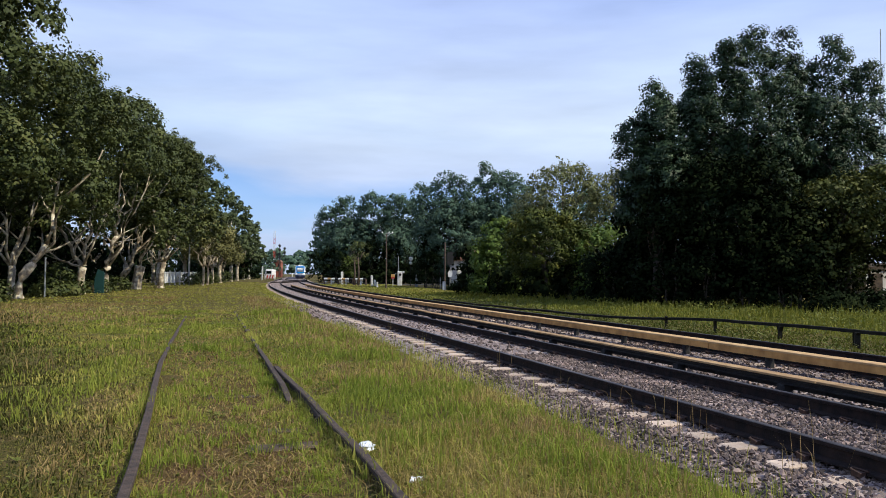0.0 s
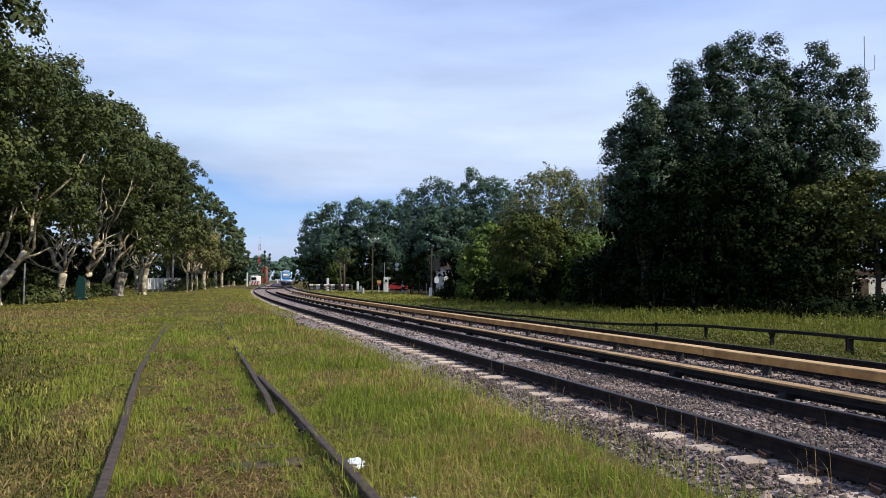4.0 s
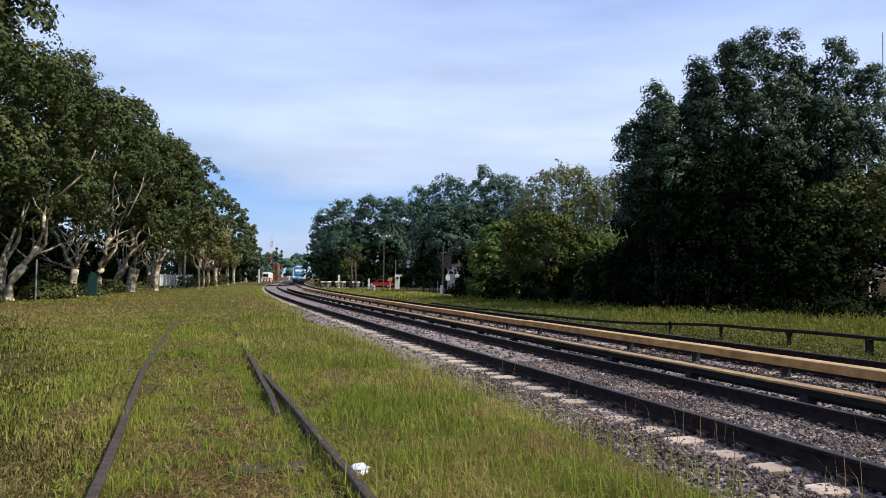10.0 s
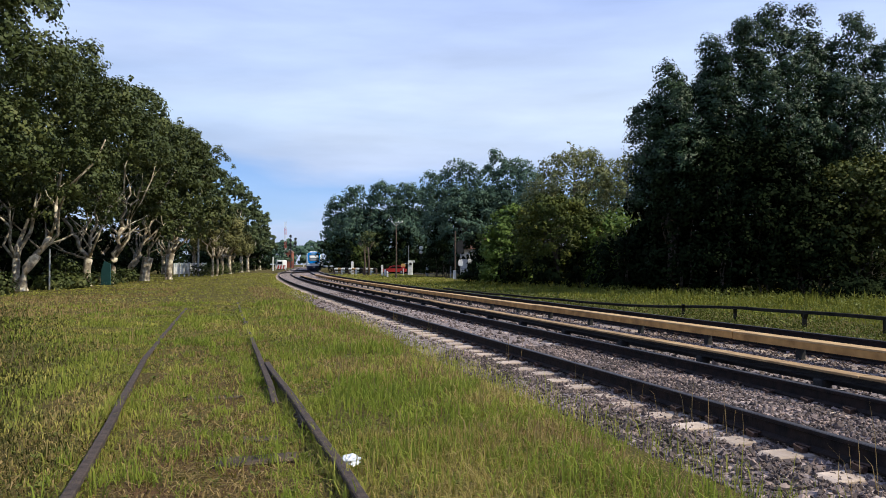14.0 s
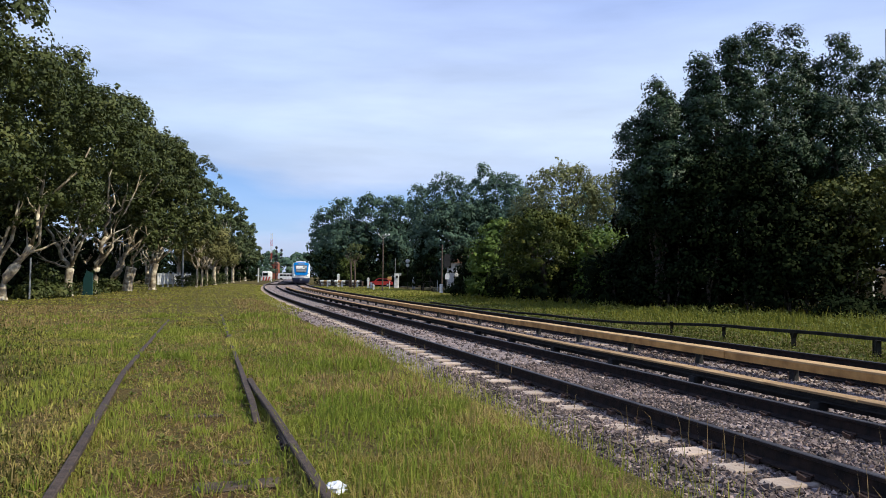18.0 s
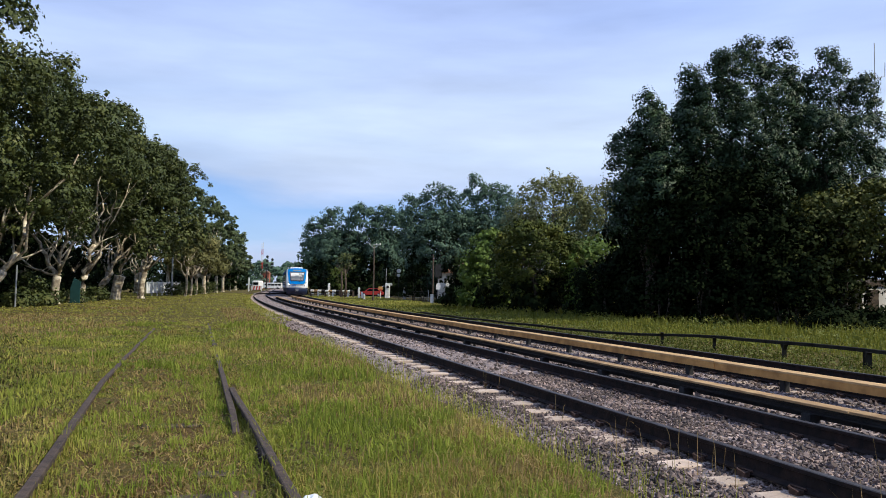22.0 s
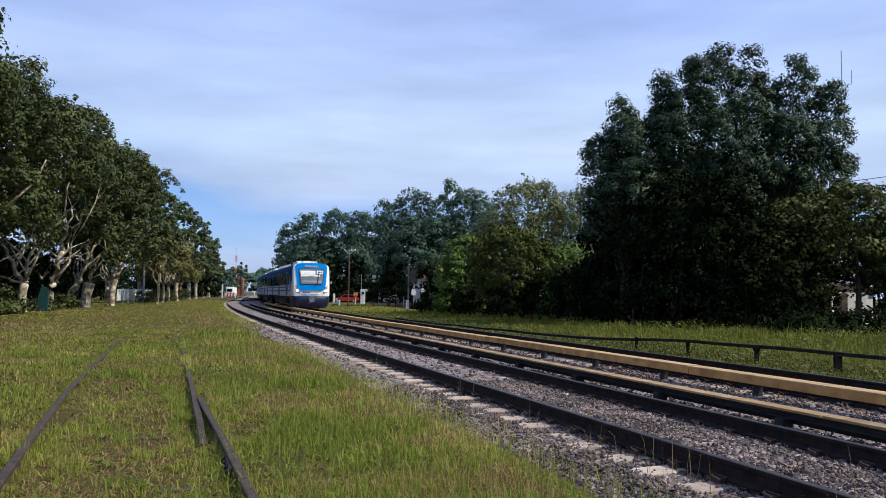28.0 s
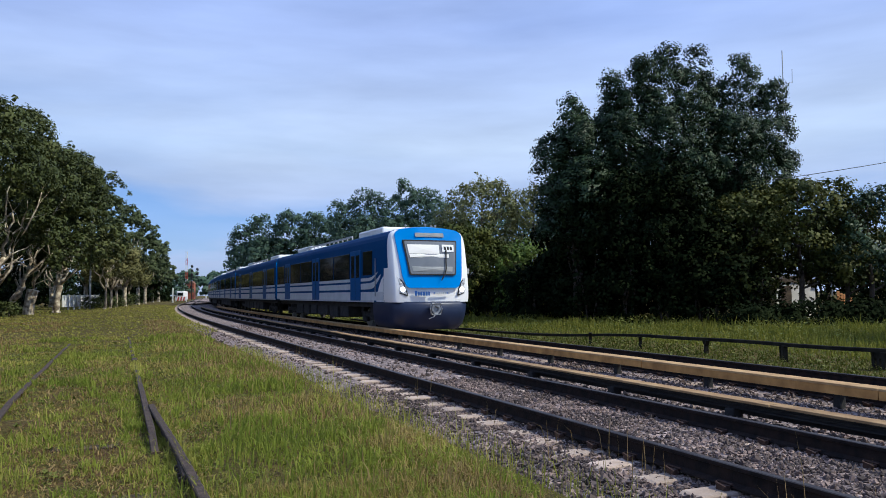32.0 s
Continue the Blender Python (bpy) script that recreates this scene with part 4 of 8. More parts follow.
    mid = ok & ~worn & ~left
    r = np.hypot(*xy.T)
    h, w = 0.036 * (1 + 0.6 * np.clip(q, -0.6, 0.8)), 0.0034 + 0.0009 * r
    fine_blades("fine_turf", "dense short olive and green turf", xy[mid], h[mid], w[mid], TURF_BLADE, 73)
    fine_blades("dull_fine_turf", "dense short olive turf of the open meadow, darkened in colour", xy[left], h[left], w[left], DARKENED_GRASS, 74)
    worn &= ok
    fine_blades("worn_turf", "short brownish worn turf between the old rails", xy[worn], 0.65 * h[worn], w[worn], SHORT_GRASS, 75, 1.3)
    # rank tufts
    rng = np.random.default_rng(14)
    c = scatter(700, 3, 24, -40, 34, 38, 0.9)
    xy = (c[:, None] + rng.normal(0, 0.07, (len(c), 34, 2))).reshape(-1, 2)
    s, n = sn(xy)
    k = (n < BALL_LO - 0.1) & (n > -1.1)
    blades("grass_tufts", "brighter green tufts of longer grass", xy[k], 0.14, 0.006 + 0.0006 * np.hypot(*xy[k].T), LUSH_GRASS, 50, 0.7)
    # litter of dry stalks between the rails
    xy = scatter(42000, 2.2, 20, -40, 14, 33, 0.9)
    s, n = sn(xy)
    k = ((n > -1.0) & (n < 0.9)) | ((patchy(xy, 0.45, 8.8) > 0.12) & (n > -1.6))
    k &= n < BALL_LO - 0.4
    blades("dry_stalks", "dry broken stalks lying between the old rails", xy[k], 0.07, 0.006 + 0.0008 * np.hypot(*xy[k].T), STRAW, 43, 2.0)
    # grass crowding the old rails
    rng = np.random.default_rng(15)
    m = 17000
    st, sd = rng.uniform(2.5, 27, m), rng.choice((0.0, -GAUGE), m)
    xy = np.array([along(a, siding_offset(a) + b + o)[:2] for a, b, o in zip(st, sd, rng.choice((-1, 1), m) * np.abs(rng.normal(0.045, 0.03, m)))])
    k = (patchy(xy, 1.3, 1.9) > np.where(sd < -0.5, np.where(st > 9, 0.05, -0.45), np.where(st > 10, 0.1, -0.2)))
    wide = 0.006 + 0.0006 * np.hypot(*xy.T)
    a, b = k & (sd > -0.5), k & (sd < -0.5)
    blades("rail_grass", "grass leaning against the old rails", xy[a], 0.11, wide[a], GRASS, 52, 0.6)
    blades("short_rail_grass", "short grass creeping over an old rail", xy[b], np.where(st[b] > 9, 0.06, 0.085), 0.8 * wide[b], TURF_BLADE, 84, 0.9)
    # low clumps of fresh green in the trodden strip
    rng = np.random.default_rng(17)
    m = 210
    st = rng.uniform(2.8, 13, m)
    c = np.array([along(a, siding_offset(a) + o)[:2] for a, o in zip(st, np.where(rng.uniform(0, 1, m) < 0.45, -rng.uniform(0.06, 0.4, m), -rng.uniform(0.1, 1.6, m)))])
    xy = (c[:, None] + rng.normal(0, 0.045, (m, 30, 2))).reshape(-1, 2)
    blades("green_clumps", "low fresh green clumps in the trodden strip", xy, 0.085, 0.007, LUSH_GRASS, 55, 1.1)
    # farther meadow
    xy = scatter(55000, 28, 130, -38, 8, 34, 0.8)
    s, n = sn(xy)
    k = (n < np.where(s > 40, 4.15 + 0.2 * np.sin(s * 0.7), BALL_LO - 0.2)) & (n > -38)
    r = np.hypot(*xy.T)
    lie = np.maximum(np.array([ground_height(float(a), float(b)) for a, b in xy]), np.interp(n, [2.9, 3.55, 4.05, 4.7], [-0.5, -0.31, -0.245, -0.232]))
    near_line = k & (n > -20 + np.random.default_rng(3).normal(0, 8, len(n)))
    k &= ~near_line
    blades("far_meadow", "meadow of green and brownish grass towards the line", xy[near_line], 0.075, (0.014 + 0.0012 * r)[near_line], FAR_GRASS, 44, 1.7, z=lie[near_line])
    blades("dull_far_meadow", "olive and brownish meadow before the plane trees, darkened in colour", xy[k], 0.075, (0.014 + 0.0012 * r)[k], DARKENED_FAR_GRASS, 56, 1.7)
    # dry yellowed grass along the foot of the stones
    rng = np.random.default_rng(19)
    m = 9000
    st, nn = rng.uniform(2.5, 22, m), BALL_LO - 0.35 - np.abs(rng.normal(0, 0.45, m))
    xy = np.array([along(a, b)[:2] for a, b in zip(st, nn)])
    k = patchy(xy, 0.35, 4.7) > -0.05
    blades("dry_edge_grass", "yellowed dry grass along the foot of the stones", xy[k], 0.12, (0.004 + 0.0008 * st)[k], STRAW, 58, 0.7)
    # dry yellowed patch of the lawn
    rng = np.random.default_rng(20)
    m = 11000
    st, nn = rng.uniform(2.4, 6.4, m), 1.75 + rng.normal(0, 0.62, m)
    xy = np.array([along(a, b)[:2] for a, b in zip(st, nn)])
    k = (patchy(xy, 0.5, 6.1) > -0.25) & (nn < BALL_LO - 0.3) & (nn > 0.55)
    blades("dry_lawn_grass", "yellowed dry grass in a patch of the lawn", xy[k], 0.10, (0.003 + 0.0007 * st)[k], DRY_GRASS, 59, 0.9)
    # grass that creeps over the stone shoulder farther along
    rng = np.random.default_rng(18)
    m = 9000
    st, nn = rng.uniform(34, 125, m), rng.uniform(2.9, 4.3, m)
    xy = np.array([along(a, b)[:2] for a, b in zip(st, nn)])
    blades("shoulder_grass", "grass creeping over the edge of the stone bed", xy, 0.10, 0.014 + 0.0012 * st, FAR_GRASS, 57, 0.8, z=np.interp(nn, [2.9, 3.55, 4.05, 4.7], [-0.34, -0.31, -0.245, -0.232]))
    # thin seed stalks above the lawn
    xy = scatter(5000, 3, 26, -42, 34, 35, 0.9)
    s, n = sn(xy)
    q = patchy(xy, 0.5, 7.7)
    k = (n < BALL_LO) & ((n > 1.1) | (n < -1.2)) & (q > -0.05)
    blades("seed_stalks", "thin straw-coloured seed stalks", xy[k], 0.20, 0.003 + 0.0009 * np.hypot(*xy[k].T), STRAW, 45, 0.5)
    # brownish seed heads that haze the meadow
    xy = scatter(52000, 7, 48, -42, 12, 39, 0.8)
    s, n = sn(xy)
    q = patchy(xy, 0.16, 2.7)
    k = ((n < -2.2) & (q > -0.05)) | ((n > 1.4) & (n < BALL_LO - 0.3) & (q > -0.2) & (s > 9))
    blades("seed_heads", "thin haze of brownish seed heads over the meadow", xy[k], 0.12, 0.003 + 0.0009 * np.hypot(*xy[k].T), SEED, 51, 0.9)
    # verge beyond the lines
    xy = scatter(80000, 11, 70, -12, 42, 36, 0.8)
    s, n = sn(xy)
    r = np.hypot(*xy.T)
    q = patchy(xy, 0.4, 9.1)
    k = (n > BALL_HI + 0.15) & (n < 34)
    tall = k & (n > 19.5 + 3.0 * q)
    low = k & ~tall
    near_verge = low & (n < 17.2 + 0.8 * q)
    low &= ~near_verge
    blades("short_verge_grass", "short dull green grass beside the lines, darkened for shade", xy[near_verge], 0.10, (0.007 + 0.0011 * r)[near_verge], VERGE_GRASS_DARKENED, 83, 0.6)
    blades("verge_grass", "brighter grass beyond the old beam", xy[low], 0.20, (0.007 + 0.0011 * r)[low], TALL_GRASS, 46, 0.4)
    blades("tall_verge_grass", "knee-high rank grass before the bushes", xy[tall], (0.28 + 0.25 * q)[tall], (0.012 + 0.001 * r)[tall], TALL_GRASS, 47, 0.3)
    # grass of the verge towards the crossing
    rng = np.random.default_rng(81)
    st, nn = rng.uniform(50, 135, 11000), rng.uniform(BALL_HI + 0.3, 25, 11000)
    xy = np.array([along(a, b)[:2] for a, b in zip(st, nn)])
    k = np.array([ground_height(float(a), float(b)) for a, b in xy]) > -0.6
    blades("crossing_grass", "sunlit short grass by the level crossing", xy[k], 0.09, (0.03 + 0.0018 * st)[k], FAR_GRASS, 82, 1.5)
    # weeds in the ballast's edge
    rng = np.random.default_rng(9)
    m = 2600
    s, n = rng.uniform(3, 24, m), BALL_LO + rng.normal(0.15, 0.25, m)
    xy = np.array([along(a, b)[:2] for a, b in zip(s, n)])
    blades("edge_weeds", "grass growing through the edge of the stones", xy, 0.17, 0.008, GRASS, 48, 0.4, z=np.full(m, -0.27))
    # stalks standing beside the near rail
    spots = rng.uniform(3.5, 20, 13)
    xy = np.array([along(a + rng.normal(0, 0.1), NEAR_RAIL - 0.35 + rng.normal(0, 0.22))[:2] for a in spots for _ in range(4)])
    blades("rail_side_stalks", "dry weed stalks standing beside the rail", xy, 0.36, 0.006, STRAW, 49, 0.35, z=np.full(len(xy), -0.22))
    # white flowers
    xy = scatter(420, 8, 60, -40, -8, 37, 0.8)
    s, n = sn(xy)
    k = (n < -3)
    xy = xy[k]
    z = np.array([ground_height(float(a), float(b)) for a, b in xy]) + 0.2
    c = np.concatenate([xy, z[:, None]], 1)
    r = (0.012 + 0.0009 * np.hypot(*xy.T))[:, None]
    d = np.array([(1, 0, 0.3), (0, 1, 0.1), (-1, 0, 0.3), (0, -1, 0.5)])
    v = (c[:, None] + d[None] * r[:, None]).reshape(-1, 3)
    tagged(new("white_flowers", quick_mesh("white_flowers", v, np.arange(len(v)).reshape(-1, 4), FLOWER)), "small white flowers scattered in the meadow", "flowers", kind="stuff")


build_grass()
build_weeds()


def broad_weeds():
    """Low rosettes of broad leaves scattered over the lawn."""
    rng = np.random.default_rng(23)
    c = scatter(420, 2.6, 16, -42, 34, 66, 0.8)
    s, n = sn(c)
    rail = np.array([siding_offset(float(a)) for a in s])
    c = c[(n < BALL_LO - 0.4) & (np.abs(n - rail) > 0.14) & (np.abs(n - rail + GAUGE) > 0.14)]
    k = 9
    a = rng.uniform(0, 6.283, (len(c), k))
    l = rng.uniform(0.025, 0.07, (len(c), k))
    z = np.array([ground_height(float(x), float(y)) for x, y in c])[:, None] + 0.012
    d = np.stack([np.cos(a), np.sin(a)], -1)
    e = np.stack([-np.sin(a), np.cos(a)], -1)
    p = c[:, None]
    pts = []
    for f, w, h in ((0.1, 0.0, 0.0), (0.55, 0.24, 0.35), (1.0, 0.0, 0.55), (0.55, -0.24, 0.35)):
        q = p + d * (l * f)[..., None] + e * (l * w)[..., None]
        pts.append(np.concatenate([q, (z + l * h)[..., None]], -1))
    v = np.stack(pts, 2).reshape(-1, 3)
    tagged(new("broad_weeds", quick_mesh("broad_weeds", v, np.arange(len(v)).reshape(-1, 4), WEED)), "low rosettes of broad green leaves in the lawn", "weeds", kind="stuff")


broad_weeds()


# ---- the train ----
BLUE = material("train_blue", (0.0015, 0.048, 0.155), 0.55, second=(0.002, 0.052, 0.170), scale=1.2, spec=0.04)
BRIGHT_BLUE = material("train_bright_blue", (0.001, 0.205, 0.62), 0.28, second=(0.0015, 0.215, 0.66), scale=1.5, spec=0.25)
TRAIN_WHITE = material("train_white", (0.84, 0.84, 0.83), 0.3, second=(0.88, 0.88, 0.87), scale=1.5, coat=0.4)
TRAIN_GREY = material("train_silver", (0.42, 0.44, 0.46), 0.5, 0.0, second=(0.50, 0.51, 0.53), scale=2)
# White stripes toned down to grey: the flank's shade is in this colour.
STRIPE_SHADED = material("shaded_white_stripe", (0.50, 0.52, 0.54), 0.4, second=(0.60, 0.61, 0.63), scale=2)
NAVY = material("bumper_navy", (0.006, 0.014, 0.046), 0.45, second=(0.012, 0.022, 0.060), scale=2, bump=0.1)
UNDER = material("underframe", (0.010, 0.010, 0.011), 0.8, second=(0.030, 0.028, 0.026), scale=3, bump=0.3)
GLASS = material("tinted_glass", (0.006, 0.008, 0.008), 0.07, second=(0.011, 0.013, 0.015), scale=1, spec=0.06)
# Grey base colour carries the bright cab inside and reflections on the glass.
FRONT_GLASS = material("windscreen_glass", (0.150, 0.165, 0.180), 0.06, second=(0.20, 0.215, 0.23), scale=1, spec=0.6)
BLIND = material("cream_sun_blind", (0.80, 0.79, 0.74), 0.7, second=(0.86, 0.84, 0.80), scale=2)
DESK = material("cab_interior", (0.20, 0.22, 0.23), 0.7, second=(0.30, 0.31, 0.31), scale=2)
LAMP_GLOW = glow_material("headlamp_glow", (1.0, 0.96, 0.88), 4.0)
CHROME = material("coupler_steel", (0.36, 0.37, 0.38), 0.4, 0.8, second=(0.22, 0.22, 0.22), scale=9, bump=0.2)
LETTER = material("blue_lettering", (0.02, 0.10, 0.34), 0.5)
CAR_LEN, CAR_PITCH, WIDE, FLOOR, SHOULDER, ROOF = 21.3, 21.8, 3.0, 1.08, 3.16, 3.81


def shell(k=1.0, low=FLOOR):
    """The body's cross-section: upright sides that round over into a shallow roof."""
    w = WIDE / 2 * k
    right = [(w - 0.03, low), (w, low + 0.12), (w, 1.6), (w, 2.3), (w - 0.005, SHOULDER - 0.1), (w - 0.03, SHOULDER + 0.18), (w - 0.07, SHOULDER + 0.32), (w - 0.15, SHOULDER + 0.44), (w - 0.34, ROOF - 0.13), (w - 0.68, ROOF - 0.065), (w - 1.05, ROOF - 0.025), (0.0, ROOF)]
    return right + [(-x, z) for x, z in right[-2::-1]]


def lean(z):
    """How far the cab's face lies back at a height."""
    return 0.55 * max(0.0, (z - 1.6) / 2.3) ** 1.25


def loft(bm, rings, mats, cap=False):
    vs = [[bm.verts.new(p) for p in r] for r in rings]
    for (q, r), row in zip(zip(vs, vs[1:]), mats):
        for i in range(len(q) - 1):
            bm.faces.new((q[i], q[i + 1], r[i + 1], r[i])).material_index = row(i) if callable(row) else row
    if cap:
        bm.faces.new(vs[0][::-1]).material_index = cap - 1
    return vs


def round_poly(pts, r=0.1, seg=4):
    """Rounds an outline's corners."""
    out = []
    k = len(pts)
    for i in range(k):
        p, a, b = Vector(pts[i]), Vector(pts[i - 1]), Vector(pts[(i + 1) % k])
        rr = min(r, (a - p).length * 0.45, (b - p).length * 0.45)
        u, v = p + (a - p).normalized() * rr, p + (b - p).normalized() * rr
        for j in range(seg + 1):
            t = j / seg
            out.append(tuple((1 - t) ** 2 * u + 2 * t * (1 - t) * p + t * t * v))
    return out


def face_panel(bm, pts, front, proud, thick=0.03, mat=0, curve=0.10):
    """A panel laid on the cab's face: an outline in (x, z), following its slope and its crown."""
    def at(x, z, d):
        return (-x, front - lean(z) - curve * (x / 1.4) ** 2 + d, z)
    hi, lo = [bm.verts.new(at(x, z, proud)) for x, z in pts], [bm.verts.new(at(x, z, proud - thick)) for x, z in pts]
    zs = [z for _, z in pts]
    k = len(pts)
    c = bm.verts.new(at(sum(x for x, _ in pts) / k, sum(zs) / k, proud))
    for i in range(k):
        bm.faces.new((hi[i], hi[(i + 1) % k], c)).material_index = mat
        bm.faces.new((lo[i], lo[(i + 1) % k], hi[(i + 1) % k], hi[i])).material_index = mat
    bmesh.ops.recalc_face_normals(bm, faces=bm.faces)


def bogie(parent, y, moving):
    bg = new("bogie")
    bg.parent = parent
    bg.location = (0, y, 0)
    bm = bmesh.new()
    for sx in (-1, 1):
        box(bm, (sx * 1.06, 0, 0.58), (0.16, 2.9, 0.20), bevel=0.03)
        box(bm, (sx * 1.06, 0, 0.46), (0.14, 0.9, 0.18), bevel=0.02)
        for wy in (-1.1, 1.1):
            box(bm, (sx * 1.08, wy, 0.46), (0.20, 0.36, 0.34), bevel=0.04)
            tube(bm, [(sx * 1.10, wy - 0.3, 0.62), (sx * 1.10, wy - 0.3, 0.86)], 0.09, 8)
        tube(bm, [(sx * 1.02, 0, 0.66), (sx * 1.02, 0, 0.98)], 0.24, 12)
    box(bm, (0, 0, 0.62), (2.2, 0.5, 0.24), bevel=0.03)
    part("bogie_frame", bm, UNDER, bg)
    out = []
    for wy in (-1.1, 1.1):
        bm = bmesh.new()
        m = Matrix.Rotation(math.pi / 2, 4, "Y")
        for sx in (-1, 1):
            lathe(bm, [(0.10, -0.07), (0.40, -0.07), (0.42, 0.05), (0.445, 0.065), (0.445, 0.09), (0.12, 0.09)], 24, Matrix.Translation((sx * 0.86, 0, 0)) @ Matrix.Rotation(-sx * math.pi / 2, 4, "Y"))
        tube(bm, [(-0.8, 0, 0), (0.8, 0, 0)], 0.08, 8)
        w = part("wheelset", bm, STEEL if moving else UNDER, bg, "pair of steel wheels on an axle")
        w.location = (0, wy, 0.42)
        out.append(w)
    return out


def build_car(index, cab):
    """One coach; cab: its leading end carries the driver's cab. Its middle stands at y = 0, forward is +y, rail head at z = 0."""
    car = thing("train_car", Matrix(), "blue and white electric train car with a slanted driver's cab" if cab else "blue electric train car with white stripes and dark windows", "train car", "cars of the train")
    hf, wheels = CAR_LEN / 2, []
    fr = hf + 0.15
    bm = bmesh.new()
    sh = shell()
    top = set(range(8, 14))

    def paint(i):
        return 1 if i in top else 0

    ys = [hf - 0.9 if cab else hf, 6.5, 2.2, -2.2, -6.5, -hf]
    loft(bm, [[(x, y, z) for x, z in sh] for y in ys], [paint] * 5)
    bm.faces.ensure_lookup_table()
    e = [v for v in bm.verts if abs(v.co.y + hf) < 1e-4]
    bm.faces.new(e)
    if not cab:
        # brighter blue strips paint the sunlight on the car's end wall
        for sx in (-1, 1):
            b2 = bmesh.new()
            box(b2, (sx * 1.40, hf + 0.02, 2.25), (0.18, 0.05, 2.2), bevel=0.015)
            part("sunlit_end_strip", b2, BRIGHT_BLUE, car, "bright blue strip standing for the sunlit end wall")
        bm.faces.new([v for v in bm.verts if abs(v.co.y - hf) < 1e-4][::-1])
    part("body", bm, [BLUE, TRAIN_GREY], car, "dark blue body with a silver roof")
    if cab:
        # rounded white nose round the cab
        bm = bmesh.new()
        rings = []
        for back, k, dz in ((0.9, 1.0, 0.0), (0.50, 1.0, 0.0), (0.18, 0.985, 0.01), (0.05, 0.95, 0.03), (0.0, 0.915, 0.05)):
            ring = []
            for x, z in shell(k):
                zz = z - dz * max(0, (z - 2.9) / 0.7)
                f = max(0.0, 1 - back / 0.9)
                ring.append((x, fr - back - lean(zz) * f - 0.10 * f * (x / 1.4) ** 2 - (0.15 if back > 0.8 else 0) * 0, zz))
            rings.append(ring)
        rings[0] = [(x, hf - 0.9, z) for x, z in sh]
        vs = loft(bm, rings, [lambda i: 2 if i in top else (0 if i in (0, 1, 2, 19, 20, 21) else 1)] + [lambda i: 3 if i in range(8, 14) else 0] * 3)
        c = bm.verts.new((0, fr - lean(2.2), 2.2))
        for a, b in zip(vs[-1], vs[-1][1:] + vs[-1][:1]):
            bm.faces.new((a, b, c))
        bmesh.ops.recalc_face_normals(bm, faces=bm.faces)
        part("cab_nose", bm, [TRAIN_WHITE, BLUE, TRAIN_GREY, BRIGHT_BLUE], car, "white rounded nose of the cab", True)
        # blue mask
        bm = bmesh.new()
        face_panel(bm, round_poly([(-0.98, 1.58), (0.98, 1.58), (1.13, 1.95), (1.20, 2.6), (1.28, 3.25), (1.31, 3.52), (1.14, 3.67), (0.6, 3.75), (-0.6, 3.75), (-1.14, 3.67), (-1.31, 3.52), (-1.28, 3.25), (-1.20, 2.6), (-1.13, 1.95)], 0.14), fr, 0.05, 0.10)
        part("front_mask", bm, BRIGHT_BLUE, car, "bright blue front mask", False)
        bm = bmesh.new()
        face_panel(bm, round_poly([(-0.88, 2.03), (0.88, 2.03), (1.05, 3.30), (-1.05, 3.30)], 0.08), fr, 0.092, 0.06)
        wf = part("windscreen_surround", bm, RUBBER, car, "black windscreen rubber")
        bm = bmesh.new()
        face_panel(bm, round_poly([(-0.84, 2.08), (0.84, 2.08), (1.00, 3.25), (-1.00, 3.25)], 0.06), fr, 0.102, 0.02)
        ws = part("windscreen", bm, FRONT_GLASS, car, "grey reflecting windscreen")
        for pts, mt, nm in (([(-0.86, 2.80), (0.30, 2.80), (0.30, 3.13), (-0.90, 3.13)], BLIND, "sun_blind"), ([(-0.83, 2.66), (0.66, 2.66), (0.66, 2.79), (-0.85, 2.79)], BLIND, "blind_edge"),
                            ([(-0.76, 2.16), (0.74, 2.16), (0.77, 2.34), (-0.79, 2.34)], DESK, "desk_edge"), ([(0.42, 2.88), (0.88, 2.88), (0.90, 3.14), (0.42, 3.14)], TRAIN_WHITE, "service_card")):
            bm = bmesh.new()
            face_panel(bm, pts, fr, 0.110, 0.006)
            p = part(nm, bm, mt, car)
        for k in range(3):
            bm = bmesh.new()
            x = 0.49 + k * 0.12
            face_panel(bm, [(x, 2.95), (x + 0.085, 2.95), (x + 0.085, 3.07), (x, 3.07)], fr, 0.116, 0.004)
            part("card_mark", bm, RUBBER, car)
        bm = bmesh.new()
        face_panel(bm, round_poly([(-0.55, 3.41), (0.55, 3.41), (0.55, 3.56), (-0.55, 3.56)], 0.03), fr, 0.085, 0.05)
        part("destination_display", bm, DESK, car, "grey destination display")
        bm = bmesh.new()
        tube(bm, [(-0.28, fr - lean(1.85) + 0.11, 1.84), (-0.42, fr - lean(2.05) + 0.14, 2.08), (-0.50, fr - lean(2.3) + 0.14, 2.3)], 0.022, 6)
        tube(bm, [(-0.48, fr - lean(2.25) + 0.14, 2.25), (-0.56, fr - lean(2.95) + 0.12, 2.95)], 0.022, 6)
        part("wiper", bm, RUBBER, car, "black wiper")
        for sx in (-1, 1):
            bm = bmesh.new()
            face_panel(bm, round_poly([(sx * 0.93, 1.29), (sx * 1.29, 1.40), (sx * 1.38, 2.09), (sx * 1.09, 1.78)][::sx], 0.05), fr, 0.03, 0.03, curve=0.16)
            part("headlight_rim", bm, RUBBER, car, "dark rim of the headlamp")
            bm = bmesh.new()
            face_panel(bm, round_poly([(sx * 0.98, 1.34), (sx * 1.27, 1.44), (sx * 1.36, 2.02), (sx * 1.13, 1.76)][::sx], 0.05), fr, 0.04, 0.04, curve=0.16)
            hl = part("headlight", bm, TRAIN_GREY, car, "angular headlamp in a silvery housing")
